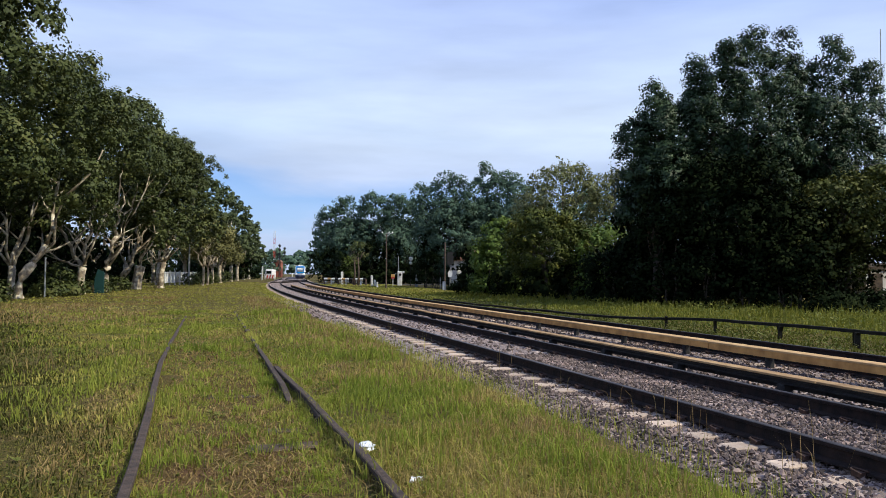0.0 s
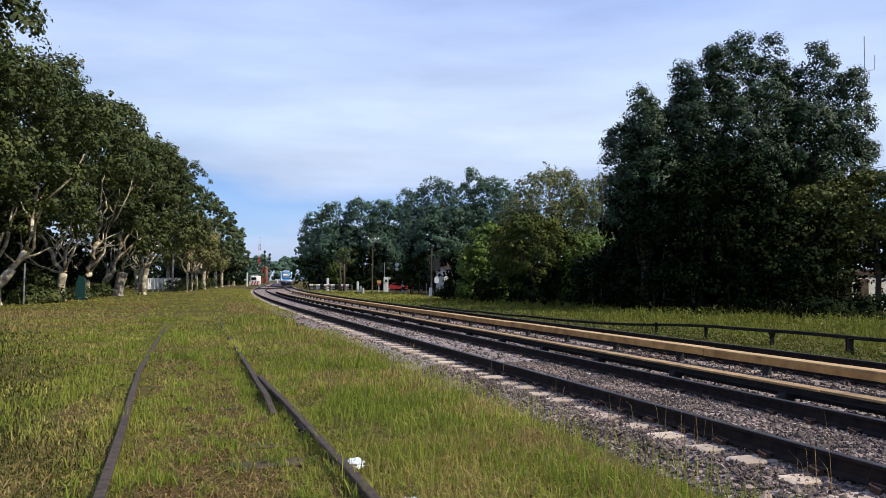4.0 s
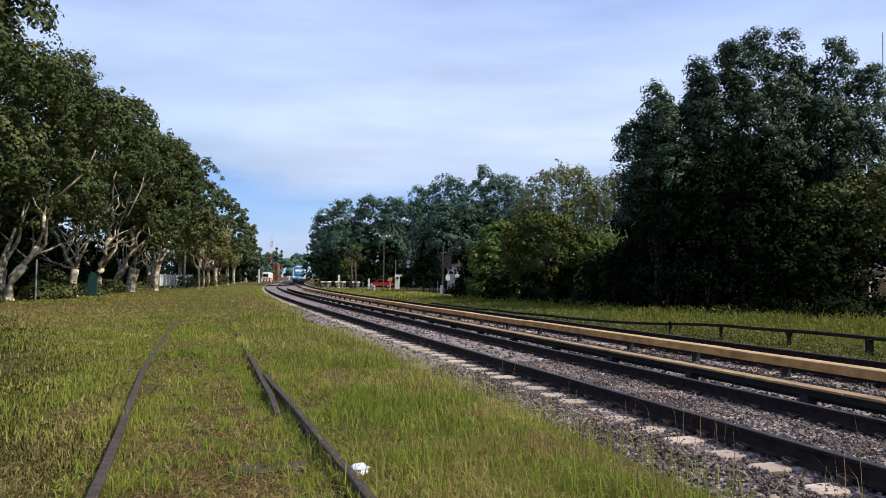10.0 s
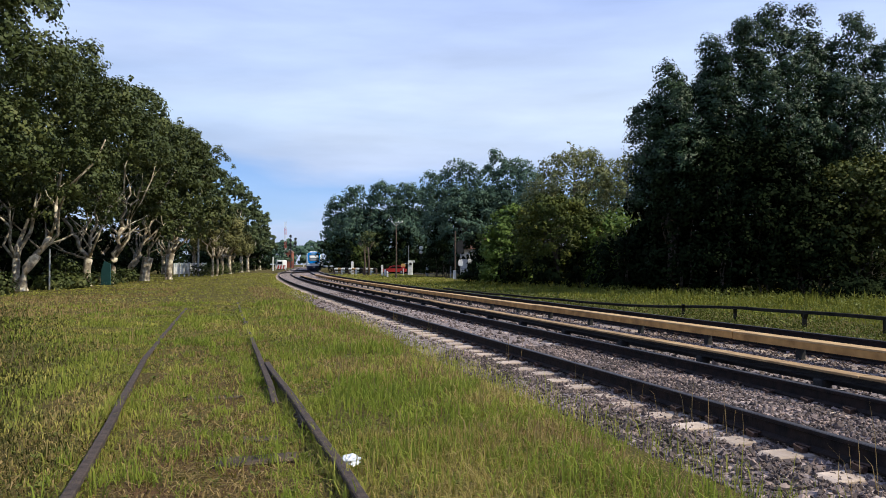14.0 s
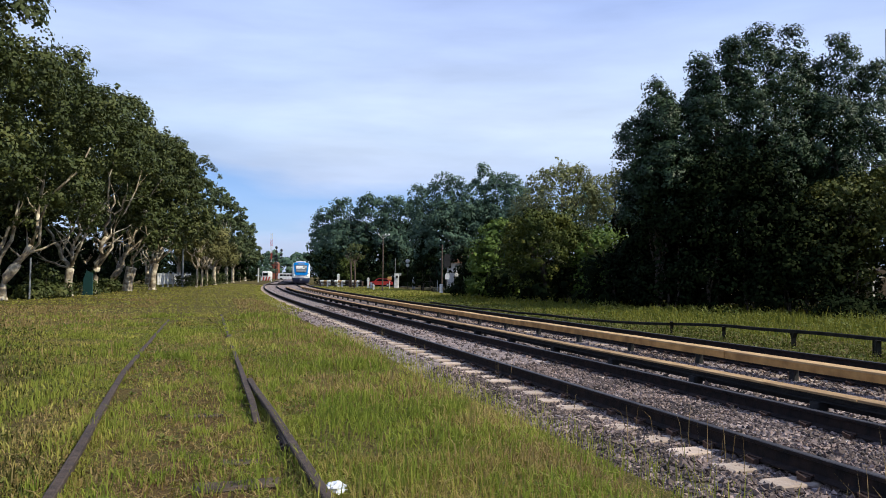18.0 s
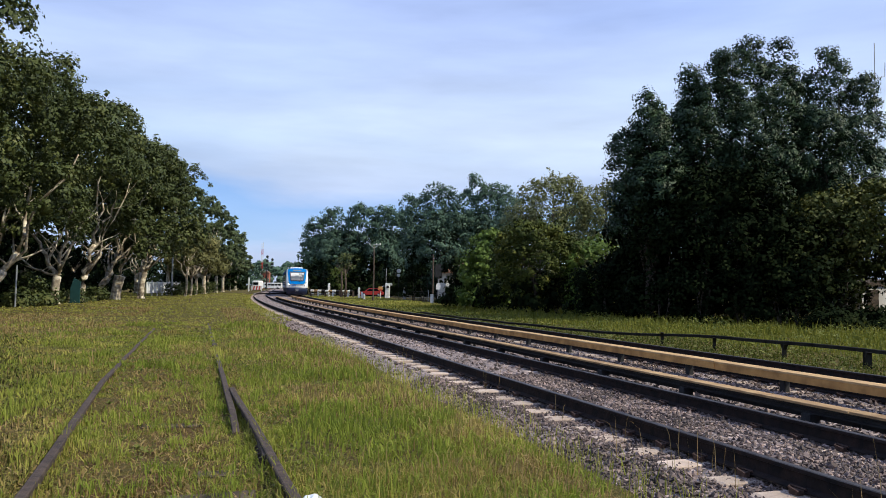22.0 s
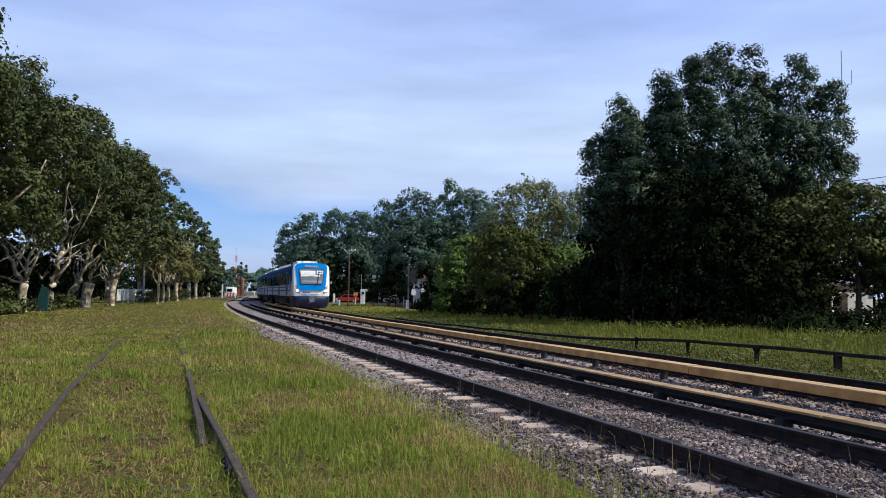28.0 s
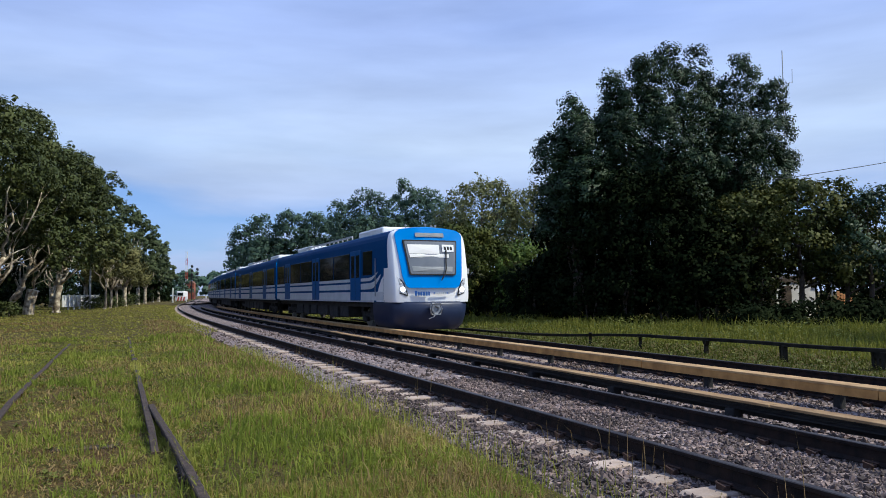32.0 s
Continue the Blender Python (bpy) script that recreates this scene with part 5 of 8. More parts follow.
            bm = bmesh.new()
            lathe(bm, [(0.085, 0), (0.09, 0.02), (0.07, 0.035)], 12, Matrix.Translation((sx * 1.13, fr - lean(1.53) - 0.07, 1.53)) @ Matrix.Rotation(-math.pi / 2, 4, "X"))
            part("headlamp_lens", bm, LAMP_GLOW, hl, "lit lamp")
            bm = bmesh.new()
            lathe(bm, [(0.05, 0), (0.055, 0.02), (0.04, 0.03)], 12, Matrix.Translation((sx * 1.20, fr - lean(1.72) - 0.10, 1.73)) @ Matrix.Rotation(-math.pi / 2, 4, "X"))
            part("marker_lens", bm, STEEL, hl)
        # lettering bars under the mask
        x = -0.70
        for w in (0.10, 0.08, 0.09, 0.09, 0.09, 0.08):
            bm = bmesh.new()
            face_panel(bm, [(x, 1.31), (x + w - 0.022, 1.31), (x + w - 0.022, 1.45 if x > -0.69 else 1.48), (x, 1.45 if x > -0.69 else 1.48)], fr, 0.035, 0.03)
            part("lettering", bm, LETTER, car)
            x += w + 0.008
        x = 0.0
        for w in (0.05, 0.06, 0.06, 0.07, 0.06, 0.06, 0.06, 0.05, 0.06):
            bm = bmesh.new()
            face_panel(bm, [(x, 1.36), (x + w - 0.016, 1.36), (x + w - 0.016, 1.43), (x, 1.43)], fr, 0.035, 0.03)
            part("lettering", bm, LETTER if w == 0.05 else TRAIN_GREY, car)
            x += w + 0.012
        # bumper, coupler, horns
        bm = bmesh.new()
        rings = []
        for z, k, b in ((0.10, 0.82, 0.40), (0.30, 0.94, 0.18), (0.62, 0.99, 0.06), (1.0, 1.0, 0.0), (1.10, 0.985, 0.10)):
            w = 1.47 * k
            rings.append([(-w, fr - 2.4, z), (-w, fr - 0.6, z), (-w * 0.93, fr - 0.22 - b, z), (-w * 0.72, fr - b + 0.02, z), (0, fr - b + 0.10, z), (w * 0.72, fr - b + 0.02, z), (w * 0.93, fr - 0.22 - b, z), (w, fr - 0.6, z), (w, fr - 2.4, z)])
        vs = loft(bm, rings, [0] * 4)
        bm.faces.new(vs[0]), bm.faces.new(vs[-1][::-1])
        bmesh.ops.recalc_face_normals(bm, faces=bm.faces)
        bp = part("bumper", bm, NAVY, car, "dark navy bumper and skirt", True)
        bm = bmesh.new()
        cm = Matrix.Translation((0, fr + 0.02, 0.84)) @ Matrix.Rotation(-math.pi / 2, 4, "X")
        lathe(bm, [(0.11, 0.0), (0.11, 0.16), (0.17, 0.17), (0.17, 0.22), (0.10, 0.22), (0.09, 0.14)], 16, cm)
        box(bm, (0, fr + 0.20, 1.03), (0.34, 0.10, 0.05), bevel=0.01)
        box(bm, (0, fr + 0.20, 0.65), (0.34, 0.10, 0.05), bevel=0.01)
        for sx in (-1, 1):
            tube(bm, [(sx * 0.17, fr + 0.2, 1.03), (sx * 0.22, fr + 0.24, 0.84), (sx * 0.17, fr + 0.2, 0.65)], 0.025, 6)
        tube(bm, [(0.02, fr + 0.2, 0.66), (0.1, fr + 0.25, 0.56), (0.26, fr + 0.2, 0.50)], 0.02, 6)
        part("coupler", bm, CHROME, bp, "round steel coupler")
        for x, h in ((-0.55, 0.12), (-0.40, 0.10), (-0.15, 0.16), (0.62, 0.11)):
            bm = bmesh.new()
            lathe(bm, [(0.03, -0.04), (0.02, h * 0.6), (0.05, h * 0.7), (0.05, h), (0.02, h + 0.02)], 8, Matrix.Translation((x, hf - 1.0, ROOF - 0.02)))
            part("roof_horn", bm, STEEL, car)
        for sx in (-1, 1):
            if sx < 0:
                bm = bmesh.new()
                tube(bm, [(sx * 1.49, hf - 0.75, 2.2), (sx * 1.66, hf - 0.62, 2.2)], 0.02, 6)
                box(bm, (sx * 1.70, hf - 0.62, 2.2), (0.11, 0.06, 0.20), bevel=0.02)
                part("wing_mirror", bm, GREY_PAINT, car, "grey wing mirror")
            # white flank that sweeps back from the nose
            bm = bmesh.new()
            w = WIDE / 2 + 0.006
            pts = [(hf - 0.92, FLOOR + 0.02), (hf - 1.75, FLOOR + 0.02), (hf - 1.65, 1.35), (hf - 1.45, 1.62), (hf - 1.2, 1.88), (hf - 0.92, 2.04)]
            prism(bm, [(y, z) for y, z in pts], sx * (w - 0.03), sx * w, "yzx")
            bmesh.ops.recalc_face_normals(bm, faces=bm.faces)
            part("nose_flank", bm, TRAIN_WHITE, car, "white panel sweeping back from the nose")
    w = WIDE / 2
    doors = [hf - 4.45, hf - 11.2, hf - 18.0]
    for sx in (-1, 1):
        for y in doors:
            bm = bmesh.new()
            box(bm, (sx * (w + 0.002), y, 2.12), (0.03, 1.42, 2.0), bevel=0.012)
            d = part("door", bm, BRIGHT_BLUE, car, "brighter blue sliding double door")
            d.data.materials[0] = DOOR_BLUE
            for k in (-1, 1):
                bm = bmesh.new()
                box(bm, (sx * (w + 0.014), y + k * 0.34, 2.48), (0.014, 0.46, 0.90), bevel=0.005)
                part("door_window", bm, GLASS, d)
            bm = bmesh.new()
            box(bm, (sx * (w + 0.014), y, 2.12), (0.012, 0.025, 1.98))
            part("door_gap", bm, RUBBER, d)
        spans = [(hf - 5.3, hf - 7.8), (hf - 7.9, hf - 10.4), (hf - 12.05, hf - 14.55), (hf - 14.65, hf - 17.15), (hf - 18.85, hf - 20.9)]
        if not cab:
            spans.append((hf - 0.5, hf - 3.6))
        for a, b in spans:
            bm = bmesh.new()
            box(bm, (sx * (w + 0.001), (a + b) / 2, 2.52), (0.024, a - b, 1.05), bevel=0.01)
            part("window", bm, GLASS, car, "dark tinted window")
        if cab:
            bm = bmesh.new()
            box(bm, (sx * (w + 0.001), hf - 2.85, 2.56), (0.024, 1.2, 0.92), bevel=0.01)
            part("window", bm, GLASS, car, "dark cab side window")
            bm = bmesh.new()
            tube(bm, [(sx * (w + 0.05), hf - 1.75, 1.3), (sx * (w + 0.05), hf - 1.75, 2.7)], 0.018, 6)
            part("grab_rail", bm, STEEL, car, "steel grab rail")
        # stripes between the doors
        cuts = [hf - (3.2 if cab else 0.3)] + [q for y in doors for q in (y + 0.74, y - 0.74)] + [-hf + 0.2]
        for a, b in zip(cuts[::2], cuts[1::2]):
            for z, hgt in ((1.93, 0.12), (1.67, 0.23), (1.30, 0.32)):
                bm = bmesh.new()
                box(bm, (sx * (w + 0.001), (a + b) / 2, z), (0.014, a - b, hgt))
                part("stripe", bm, STRIPE_SHADED, car)
        if cab:
            for z0, half, rise, back in ((1.93, 0.06, 0.26, 0.35), (1.67, 0.115, 0.40, 0.0), (1.30, 0.16, 0.0, -0.3)):
                bm = bmesh.new()
                ys = [hf - 3.2 + (3.2 - 1.25 - back) * u for u in (0.0, 0.35, 0.55, 0.75, 0.9, 1.0)]
                zs = [z0 + rise * u for u in (0.0, 0.02, 0.12, 0.42, 0.75, 1.0)]
                thin = [1.0, 1.0, 0.95, 0.75, 0.5, 0.2] if rise else [1.0] * 6
                lo = [(y, z - half * k) for y, z, k in zip(ys, zs, thin)]
                hi = [(y, z + half * k) for y, z, k in zip(ys, zs, thin)]
                prism(bm, lo + hi[::-1], sx * (w - 0.01), sx * (w + 0.009), "yzx")
                bmesh.ops.recalc_face_normals(bm, faces=bm.faces)
                part("stripe", bm, STRIPE_SHADED, car)
        bm = bmesh.new()
        box(bm, (sx * (w - 0.01), -0.5 if cab else 0, FLOOR + 0.03), (0.04, CAR_LEN - (3.2 if cab else 0.3), 0.09), bevel=0.01)
        part("sill", bm, TRAIN_GREY, car, "grey body sill")
    # underframe and boxes
    bm = bmesh.new()
    box(bm, (0, -0.6 if cab else 0, 0.95), (2.7, CAR_LEN - (2.6 if cab else 0.4), 0.16), bevel=0.02)
    part("underframe", bm, UNDER, car)
    rng = random.Random(60 + index)
    y = 4.6
    while y > -5.0:
        l = rng.uniform(0.9, 2.0)
        for sx in (-1, 1):
            bm = bmesh.new()
            box(bm, (sx * 1.0, y - l / 2, 0.65), (0.7, l, rng.uniform(0.42, 0.6)), bevel=0.03)
            part("equipment_box", bm, UNDER, car)
        y -= l + rng.uniform(0.15, 0.5)
    # roof units
    for y, l in ((hf - 4.6, 3.2), (-hf + 4.6, 3.2)):
        bm = bmesh.new()
        box(bm, (0, y, ROOF + 0.07), (1.7, l, 0.26), bevel=0.07)
        u = part("air_conditioner", bm, TRAIN_WHITE, car, "white roof air conditioner")
        bm = bmesh.new()
        for k in range(3):
            lathe(bm, [(0.28, 0), (0.30, 0.03), (0.24, 0.045)], 14, Matrix.Translation((0, y - 0.9 + 0.9 * k, ROOF + 0.20)))
        part("fan_grille", bm, GREY_PAINT, u)
    for sx in (-1, 1):
        bm = bmesh.new()
        box(bm, (sx * 0.98, -0.4, ROOF + 0.06), (0.05, CAR_LEN - 12.5, 0.07))
        for k in range(12):
            box(bm, (sx * 0.98, -4.6 + k * 0.78, ROOF - 0.01), (0.05, 0.06, 0.12))
        part("roof_rail", bm, TRAIN_GREY, car, "grey roof walkway rail")
    bm = bmesh.new()
    for k in range(6):
        box(bm, (0, -hf - 0.04 - 0.08 * k, 2.15), (1.5 - 0.08 * (k % 2), 0.05, 2.1 - 0.06 * (k % 2)), bevel=0.02)
    part("gangway_bellows", bm, RUBBER, car, "black gangway bellows")
    for y in (7.4, -7.4):
        wheels += bogie(car, y, cab)
    return car, wheels


DOOR_BLUE = material("door_blue", (0.001, 0.076, 0.240), 0.4, second=(0.002, 0.082, 0.255), scale=1.4, spec=0.1)
TRAIN = [build_car(i, i == 0) for i in range(6)]
# seconds and the front's place along the line
RUN = [(0, 228), (3.5, 210), (7, 194), (9, 182), (11, 170), (13, 158.5), (17, 137.5), (19, 126), (21, 112.5), (23, 99.5), (24, 93.5), (25, 86.8), (28, 61), (29, 52), (30, 43.2), (31, 34.4), (32, 25.0)]


def front_at(t):
    """The front's place along the line, gliding between the rows of RUN."""
    ts, ss = [r[0] for r in RUN], [r[1] for r in RUN]
    i = max(0, min(len(ts) - 2, next((k for k in range(len(ts) - 1) if t <= ts[k + 1]), len(ts) - 2)))
    def slope(k):
        a, b = max(0, k - 1), min(len(ts) - 1, k + 1)
        return (ss[b] - ss[a]) / (ts[b] - ts[a])
    h = ts[i + 1] - ts[i]
    u = (t - ts[i]) / h
    return ((2 * u ** 3 - 3 * u ** 2 + 1) * ss[i] + (u ** 3 - 2 * u ** 2 + u) * h * slope(i) + (-2 * u ** 3 + 3 * u ** 2) * ss[i + 1] + (u ** 3 - u ** 2) * h * slope(i + 1))


def car_pose(i, t):
    mid = front_at(t) + CAR_LEN / 2 + 0.15 + i * CAR_PITCH
    n = TRACK_2 + GAUGE / 2
    a, b = along(mid - 7.4, n), along(mid + 7.4, n)
    yaw = math.degrees(math.atan2(-(a[0] - b[0]), a[1] - b[1]))
    return pose((a[0] + b[0]) / 2, (a[1] + b[1]) / 2, 0, 0, 0, yaw)


def motions():
    for i, (car, wheels) in enumerate(TRAIN):
        walk(car, [(t * 0.5, car_pose(i, t * 0.5)) for t in range(65)])
        if i < 2:
            for w in wheels:
                base = w.location.copy()
                rows, f = [], 0
                while f <= 960:
                    t = f / 30
                    a = (front_at(0) - front_at(t)) / 0.42
                    rows.append((t, Matrix.Translation(base) @ Matrix.Rotation(-a, 4, "X")))
                    f += 2 if t > 22 else 3
                walk(w, rows)
    for car, rows in ROAD_CARS:
        walk(car, rows)


# ---- trees ----
def leaf_mesh(name, blobs, count, leaf, mat, seed, clump=0.75, per=70, core=0.16):
    """Leaves in rounded clumps over the outer skin of several ellipsoids, with a thin core inside."""
    rng = np.random.default_rng(seed)
    b = np.array(blobs, float)
    area = (b[:, 3] * b[:, 4] + b[:, 4] * b[:, 5] + b[:, 3] * b[:, 5])
    k = max(8, count // per)
    pick = rng.choice(len(b), 4 * k, p=area / area.sum())
    d = rng.normal(0, 1, (4 * k, 3))
    d /= np.linalg.norm(d, axis=1, keepdims=True)
    d[:, 2] = np.where(d[:, 2] < -0.5, -d[:, 2], d[:, 2])
    rad = np.where(rng.uniform(0, 1, 4 * k) < core, rng.uniform(0.3, 0.8, 4 * k), 1.0 - np.abs(rng.normal(0, 0.10, 4 * k)) + rng.uniform(0, 0.07, 4 * k))
    rad += np.where(rng.uniform(0, 1, 4 * k) < 0.10, rng.uniform(0.05, 0.32, 4 * k), 0.0)
    cen = b[pick, :3] + d * b[pick, 3:] * rad[:, None]
    deep = (((cen[:, None] - b[None, :, :3]) / b[None, :, 3:]) ** 2).sum(-1).min(1)
    keep = np.flatnonzero((deep > 0.55) | (rng.uniform(0, 1, 4 * k) < core))[:k]
    k, d, cen = len(keep), d[keep], cen[keep]
    size = clump * rng.uniform(0.5, 1.3, k)
    m = np.maximum(3, (rng.poisson(per, k) * (size / clump) ** 1.5 * 1.1).astype(int))
    idx = np.repeat(np.arange(k), m)
    n = len(idx)
    off = rng.normal(0, 1, (n, 3))
    off /= np.linalg.norm(off, axis=1, keepdims=True)
    out = off.copy()
    off *= (rng.uniform(0.1, 1, (n, 1)) ** 0.4) * size[idx][:, None]
    off[:, 2] *= 0.85
    p = cen[idx] + off
    soft = out * 0.85 + d[idx] * 0.55 + np.array([0, 0, 0.30])
    nrm = soft + rng.normal(0, 0.42, (n, 3))
    nrm /= np.linalg.norm(nrm, axis=1, keepdims=True)
    soft += rng.normal(0, 0.12, (n, 3))
    soft /= np.linalg.norm(soft, axis=1, keepdims=True)
    a = np.cross(nrm, rng.normal(0, 1, (n, 3)))
    a /= np.maximum(np.linalg.norm(a, axis=1, keepdims=True), 1e-6)
    c = np.cross(nrm, a)
    s = leaf * rng.uniform(0.55, 1.25, (n, 1))
    v = np.stack([p - a * s * 0.56, p - c * s * 0.47 - nrm * s * 0.1, p + a * s * 0.56, p + c * s * 0.47 - nrm * s * 0.1], 1).reshape(-1, 3)
    me = quick_mesh(name, v, np.arange(4 * n).reshape(-1, 4), mat, True)
    # the leaves of a clump share its rounding
    me.attributes.new("custom_normal", "FLOAT_VECTOR", "POINT").data.foreach_set("vector", np.repeat(soft, 4, 0).astype(np.float32).ravel())
    return me


def wavy(a, b, rng, k=5, amp=0.08):
    """Points from a to b that wander a little."""
    a, b = Vector(a), Vector(b)
    l = (b - a).length
    return [a.lerp(b, i / k) + (Vector((rng.uniform(-1, 1), rng.uniform(-1, 1), rng.uniform(-0.3, 0.3))) * amp * l * (0 if i in (0, k) else 1)) for i in range(k + 1)]


def tree(name, label, m, trunk, limbs, blobs, count, leaf, leafmat, barkmat, seed, group="", clump=0.75, per=70, category="tree"):
    """trunk: (points, radii); limbs: [(start, end, r0, r1)]; blobs: crown ellipsoids."""
    rng = random.Random(seed)
    t = thing(name, m, label, category, group)
    bm = bmesh.new()
    pts, radii = trunk
    tube(bm, pts, radii, 10)
    for a in range(5):
        q = a * 1.257 + 0.4
        tube(bm, [(pts[0][0] + math.cos(q) * radii[0] * 0.35, pts[0][1] + math.sin(q) * radii[0] * 0.35, pts[0][2] + 0.45), (pts[0][0] + math.cos(q) * radii[0] * 1.25, pts[0][1] + math.sin(q) * radii[0] * 1.25, pts[0][2] - 0.2)], [radii[0] * 0.55, radii[0] * 0.35], 6)
    part("trunk", bm, barkmat, t, smooth=True)
    for a, b, r0, r1 in limbs:
        bm = bmesh.new()
        w = wavy(a, b, rng)
        tube(bm, w, [r0 + (r1 - r0) * i / 5 for i in range(6)], 7)
        for i in (2, 3, 4):
            e = w[i] + Vector((rng.uniform(-1, 1), rng.uniform(-1, 1), rng.uniform(0.3, 1.2))) * (1.3 + r0 * 4)
            r = (r0 + (r1 - r0) * i / 5) * 0.5
            tube(bm, wavy(w[i], e, rng, 3), [r, r * 0.8, r * 0.55, r * 0.25], 5)
        part("limb", bm, barkmat, t, smooth=True)
    ob = new("crown", leaf_mesh("crown", blobs, count, leaf, leafmat, seed, clump, per))
    ob.parent = t
    return t


def plane_tree(seed, height, lean_x=0.0, fork=2.6, spread=4.0, count=15000, leaf=0.26, m=Matrix(), label="", low=5.6, leafmat=LEAF_PLANE, arms=(), stem=0.27):
    """arms: main limbs as (x at mid-height, its height, x at the end, its height, radius)."""
    rng = random.Random(seed)
    f = Vector((lean_x * 0.25, rng.uniform(-0.2, 0.2), fork))
    trunk = ([(0, 0, -0.2), (lean_x * 0.02, 0, fork * 0.35), (lean_x * 0.10, f.y * 0.5, fork * 0.7), tuple(f), tuple(f + Vector((lean_x * 0.1, 0, 0.2)))], [stem * 1.3, stem * 1.02, stem * 0.95, stem * 1.0, stem * 0.7])
    limbs, blobs = [], []
    for mx, mz, ex, ez, r in arms:
        mid, end = (mx, rng.uniform(-0.4, 0.4), mz), (ex, rng.uniform(-0.8, 0.8), ez)
        limbs.append((tuple(f), mid, r, r * 0.8))
        limbs.append((mid, end, r * 0.8, r * 0.35))
    k = rng.choice((4, 5, 5))
    for i in range(k):
        a = i * 6.283 / k + rng.uniform(-0.5, 0.5)
        e = Vector((math.cos(a) * spread * 0.55 + lean_x, math.sin(a) * spread * 0.55, height * rng.uniform(0.60, 0.74)))
        if not arms or i < 1:
            limbs.append((tuple(f), tuple(e), 0.15 if i < 2 and not arms else 0.09, 0.04))
        blobs.append((e.x * 1.05, e.y * 1.1, e.z + 0.2, spread * 0.48, spread * 0.5, height * rng.uniform(0.17, 0.24)))
    top = height
    blobs.append((lean_x, 0, top * 0.68, spread * 0.58, spread * 0.62, top * 0.23))
    for i in range(5):
        a = i * 1.257 + rng.uniform(-0.4, 0.4)
        q = spread * rng.uniform(0.12, 0.45)
        blobs.append((math.cos(a) * q + lean_x, math.sin(a) * q, top * rng.uniform(0.76, 0.91), spread * rng.uniform(0.18, 0.30), spread * 0.26, top * rng.uniform(0.08, 0.13)))
    for i in range(8):
        a = rng.uniform(0, 6.283)
        blobs.append((math.cos(a) * spread * 0.75 + lean_x, math.sin(a) * spread * 0.75, rng.uniform(low, top * 0.66), spread * 0.36, spread * 0.36, rng.uniform(1.0, 1.8)))
    return tree("plane_tree", label or "tall plane tree with pale mottled bark and forked limbs", m, trunk, limbs, blobs, count, leaf, leafmat, BARK_PLANE, seed, "row of plane trees", 0.46, 30)


def at_ground(x, y):
    return pose(x, y, ground_height(x, y))


def build_left_row():
    # x, y, height, lean, fork, spread, seed, leaves, limbs
    for x, y, h, ln, fk, sp, sd, cnt, arms in (
            (-22.2, 31.5, 16.2, 1.4, 1.9, 4.8, 1, 36000, ()), (-23.4, 42.0, 13.6, 2.4, 1.8, 4.4, 2, 21000, ((1.4, 3.1, 2.65, 7.4, 0.17),)),
            (-23.6, 50.1, 14.8, 0.8, 1.8, 4.6, 3, 20000, ((-1.0, 3.6, -2.2, 5.6, 0.15), (0.35, 3.6, 0.95, 6.6, 0.14), (-1.4, 2.4, -2.1, 3.1, 0.08))),
            (-24.9, 56.9, 14.6, 1.0, 1.8, 4.2, 4, 15000, ((1.0, 4.3, 1.4, 7.4, 0.19), (1.3, 5.0, 2.5, 7.4, 0.11))), (-27.4, 65.8, 14.8, 2.6, 1.7, 4.4, 5, 15000, ((1.6, 4.4, 2.3, 8.6, 0.21), (2.0, 5.4, 3.0, 7.4, 0.12))),
            (-27.6, 70.0, 12.6, 1.4, 1.7, 3.6, 14, 9000, ((0.4, 3.0, 0.9, 6.5, 0.13),)), (-26.2, 72.6, 14.6, 1.0, 2.5, 4.6, 6, 16000, ((0.3, 4.6, 0.3, 7.2, 0.15), (1.3, 4.8, 2.0, 7.4, 0.15), (0.9, 3.6, 1.3, 5.2, 0.08))),
            (-33.0, 91.0, 16.2, 0.4, 2.6, 4.6, 7, 12000, ()), (-34.0, 104.0, 16.4, 0.0, 2.6, 4.6, 8, 10000, ()), (-31.4, 112.0, 14.6, 0.0, 2.6, 4.6, 9, 6000, ()),
            (-34.4, 130.0, 13.2, 0.0, 2.6, 4.6, 10, 5000, ()), (-38.4, 150.0, 10.2, 0.0, 2.6, 4.0, 11, 4000, ()), (-42.5, 172.0, 10.0, 0.0, 2.6, 4.2, 12, 3000, ()),
            (-47.0, 196.0, 9.6, 0.0, 2.6, 4.4, 13, 2500, ())):
        plane_tree(sd, h, ln, fk, sp, int(1.2 * cnt), 0.165 + 0.0022 * max(0, y - 40), at_ground(x, y), low=3.4 if y < 45 else 4.6, leafmat=LEAF_PLANE if y < 80 else LEAF_PLANE_HAZED, arms=arms)
    plane_tree(15, 9.5, -0.2, 1.7, 2.6, 5000, 0.20, at_ground(-24.3, 43.0), "slender plane stem beside a taller one", low=2.6, stem=0.22)
    # second row behind, its leaf colour darkened for the shade there
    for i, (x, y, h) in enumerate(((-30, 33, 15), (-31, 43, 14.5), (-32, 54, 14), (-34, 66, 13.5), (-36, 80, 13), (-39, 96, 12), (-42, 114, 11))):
        plane_tree(30 + i, h, 0.0, 2.6, 5.0, 5000, 0.42, at_ground(x, y), "plane tree standing behind the first row", leafmat=LEAF_PLANE_DARKENED)
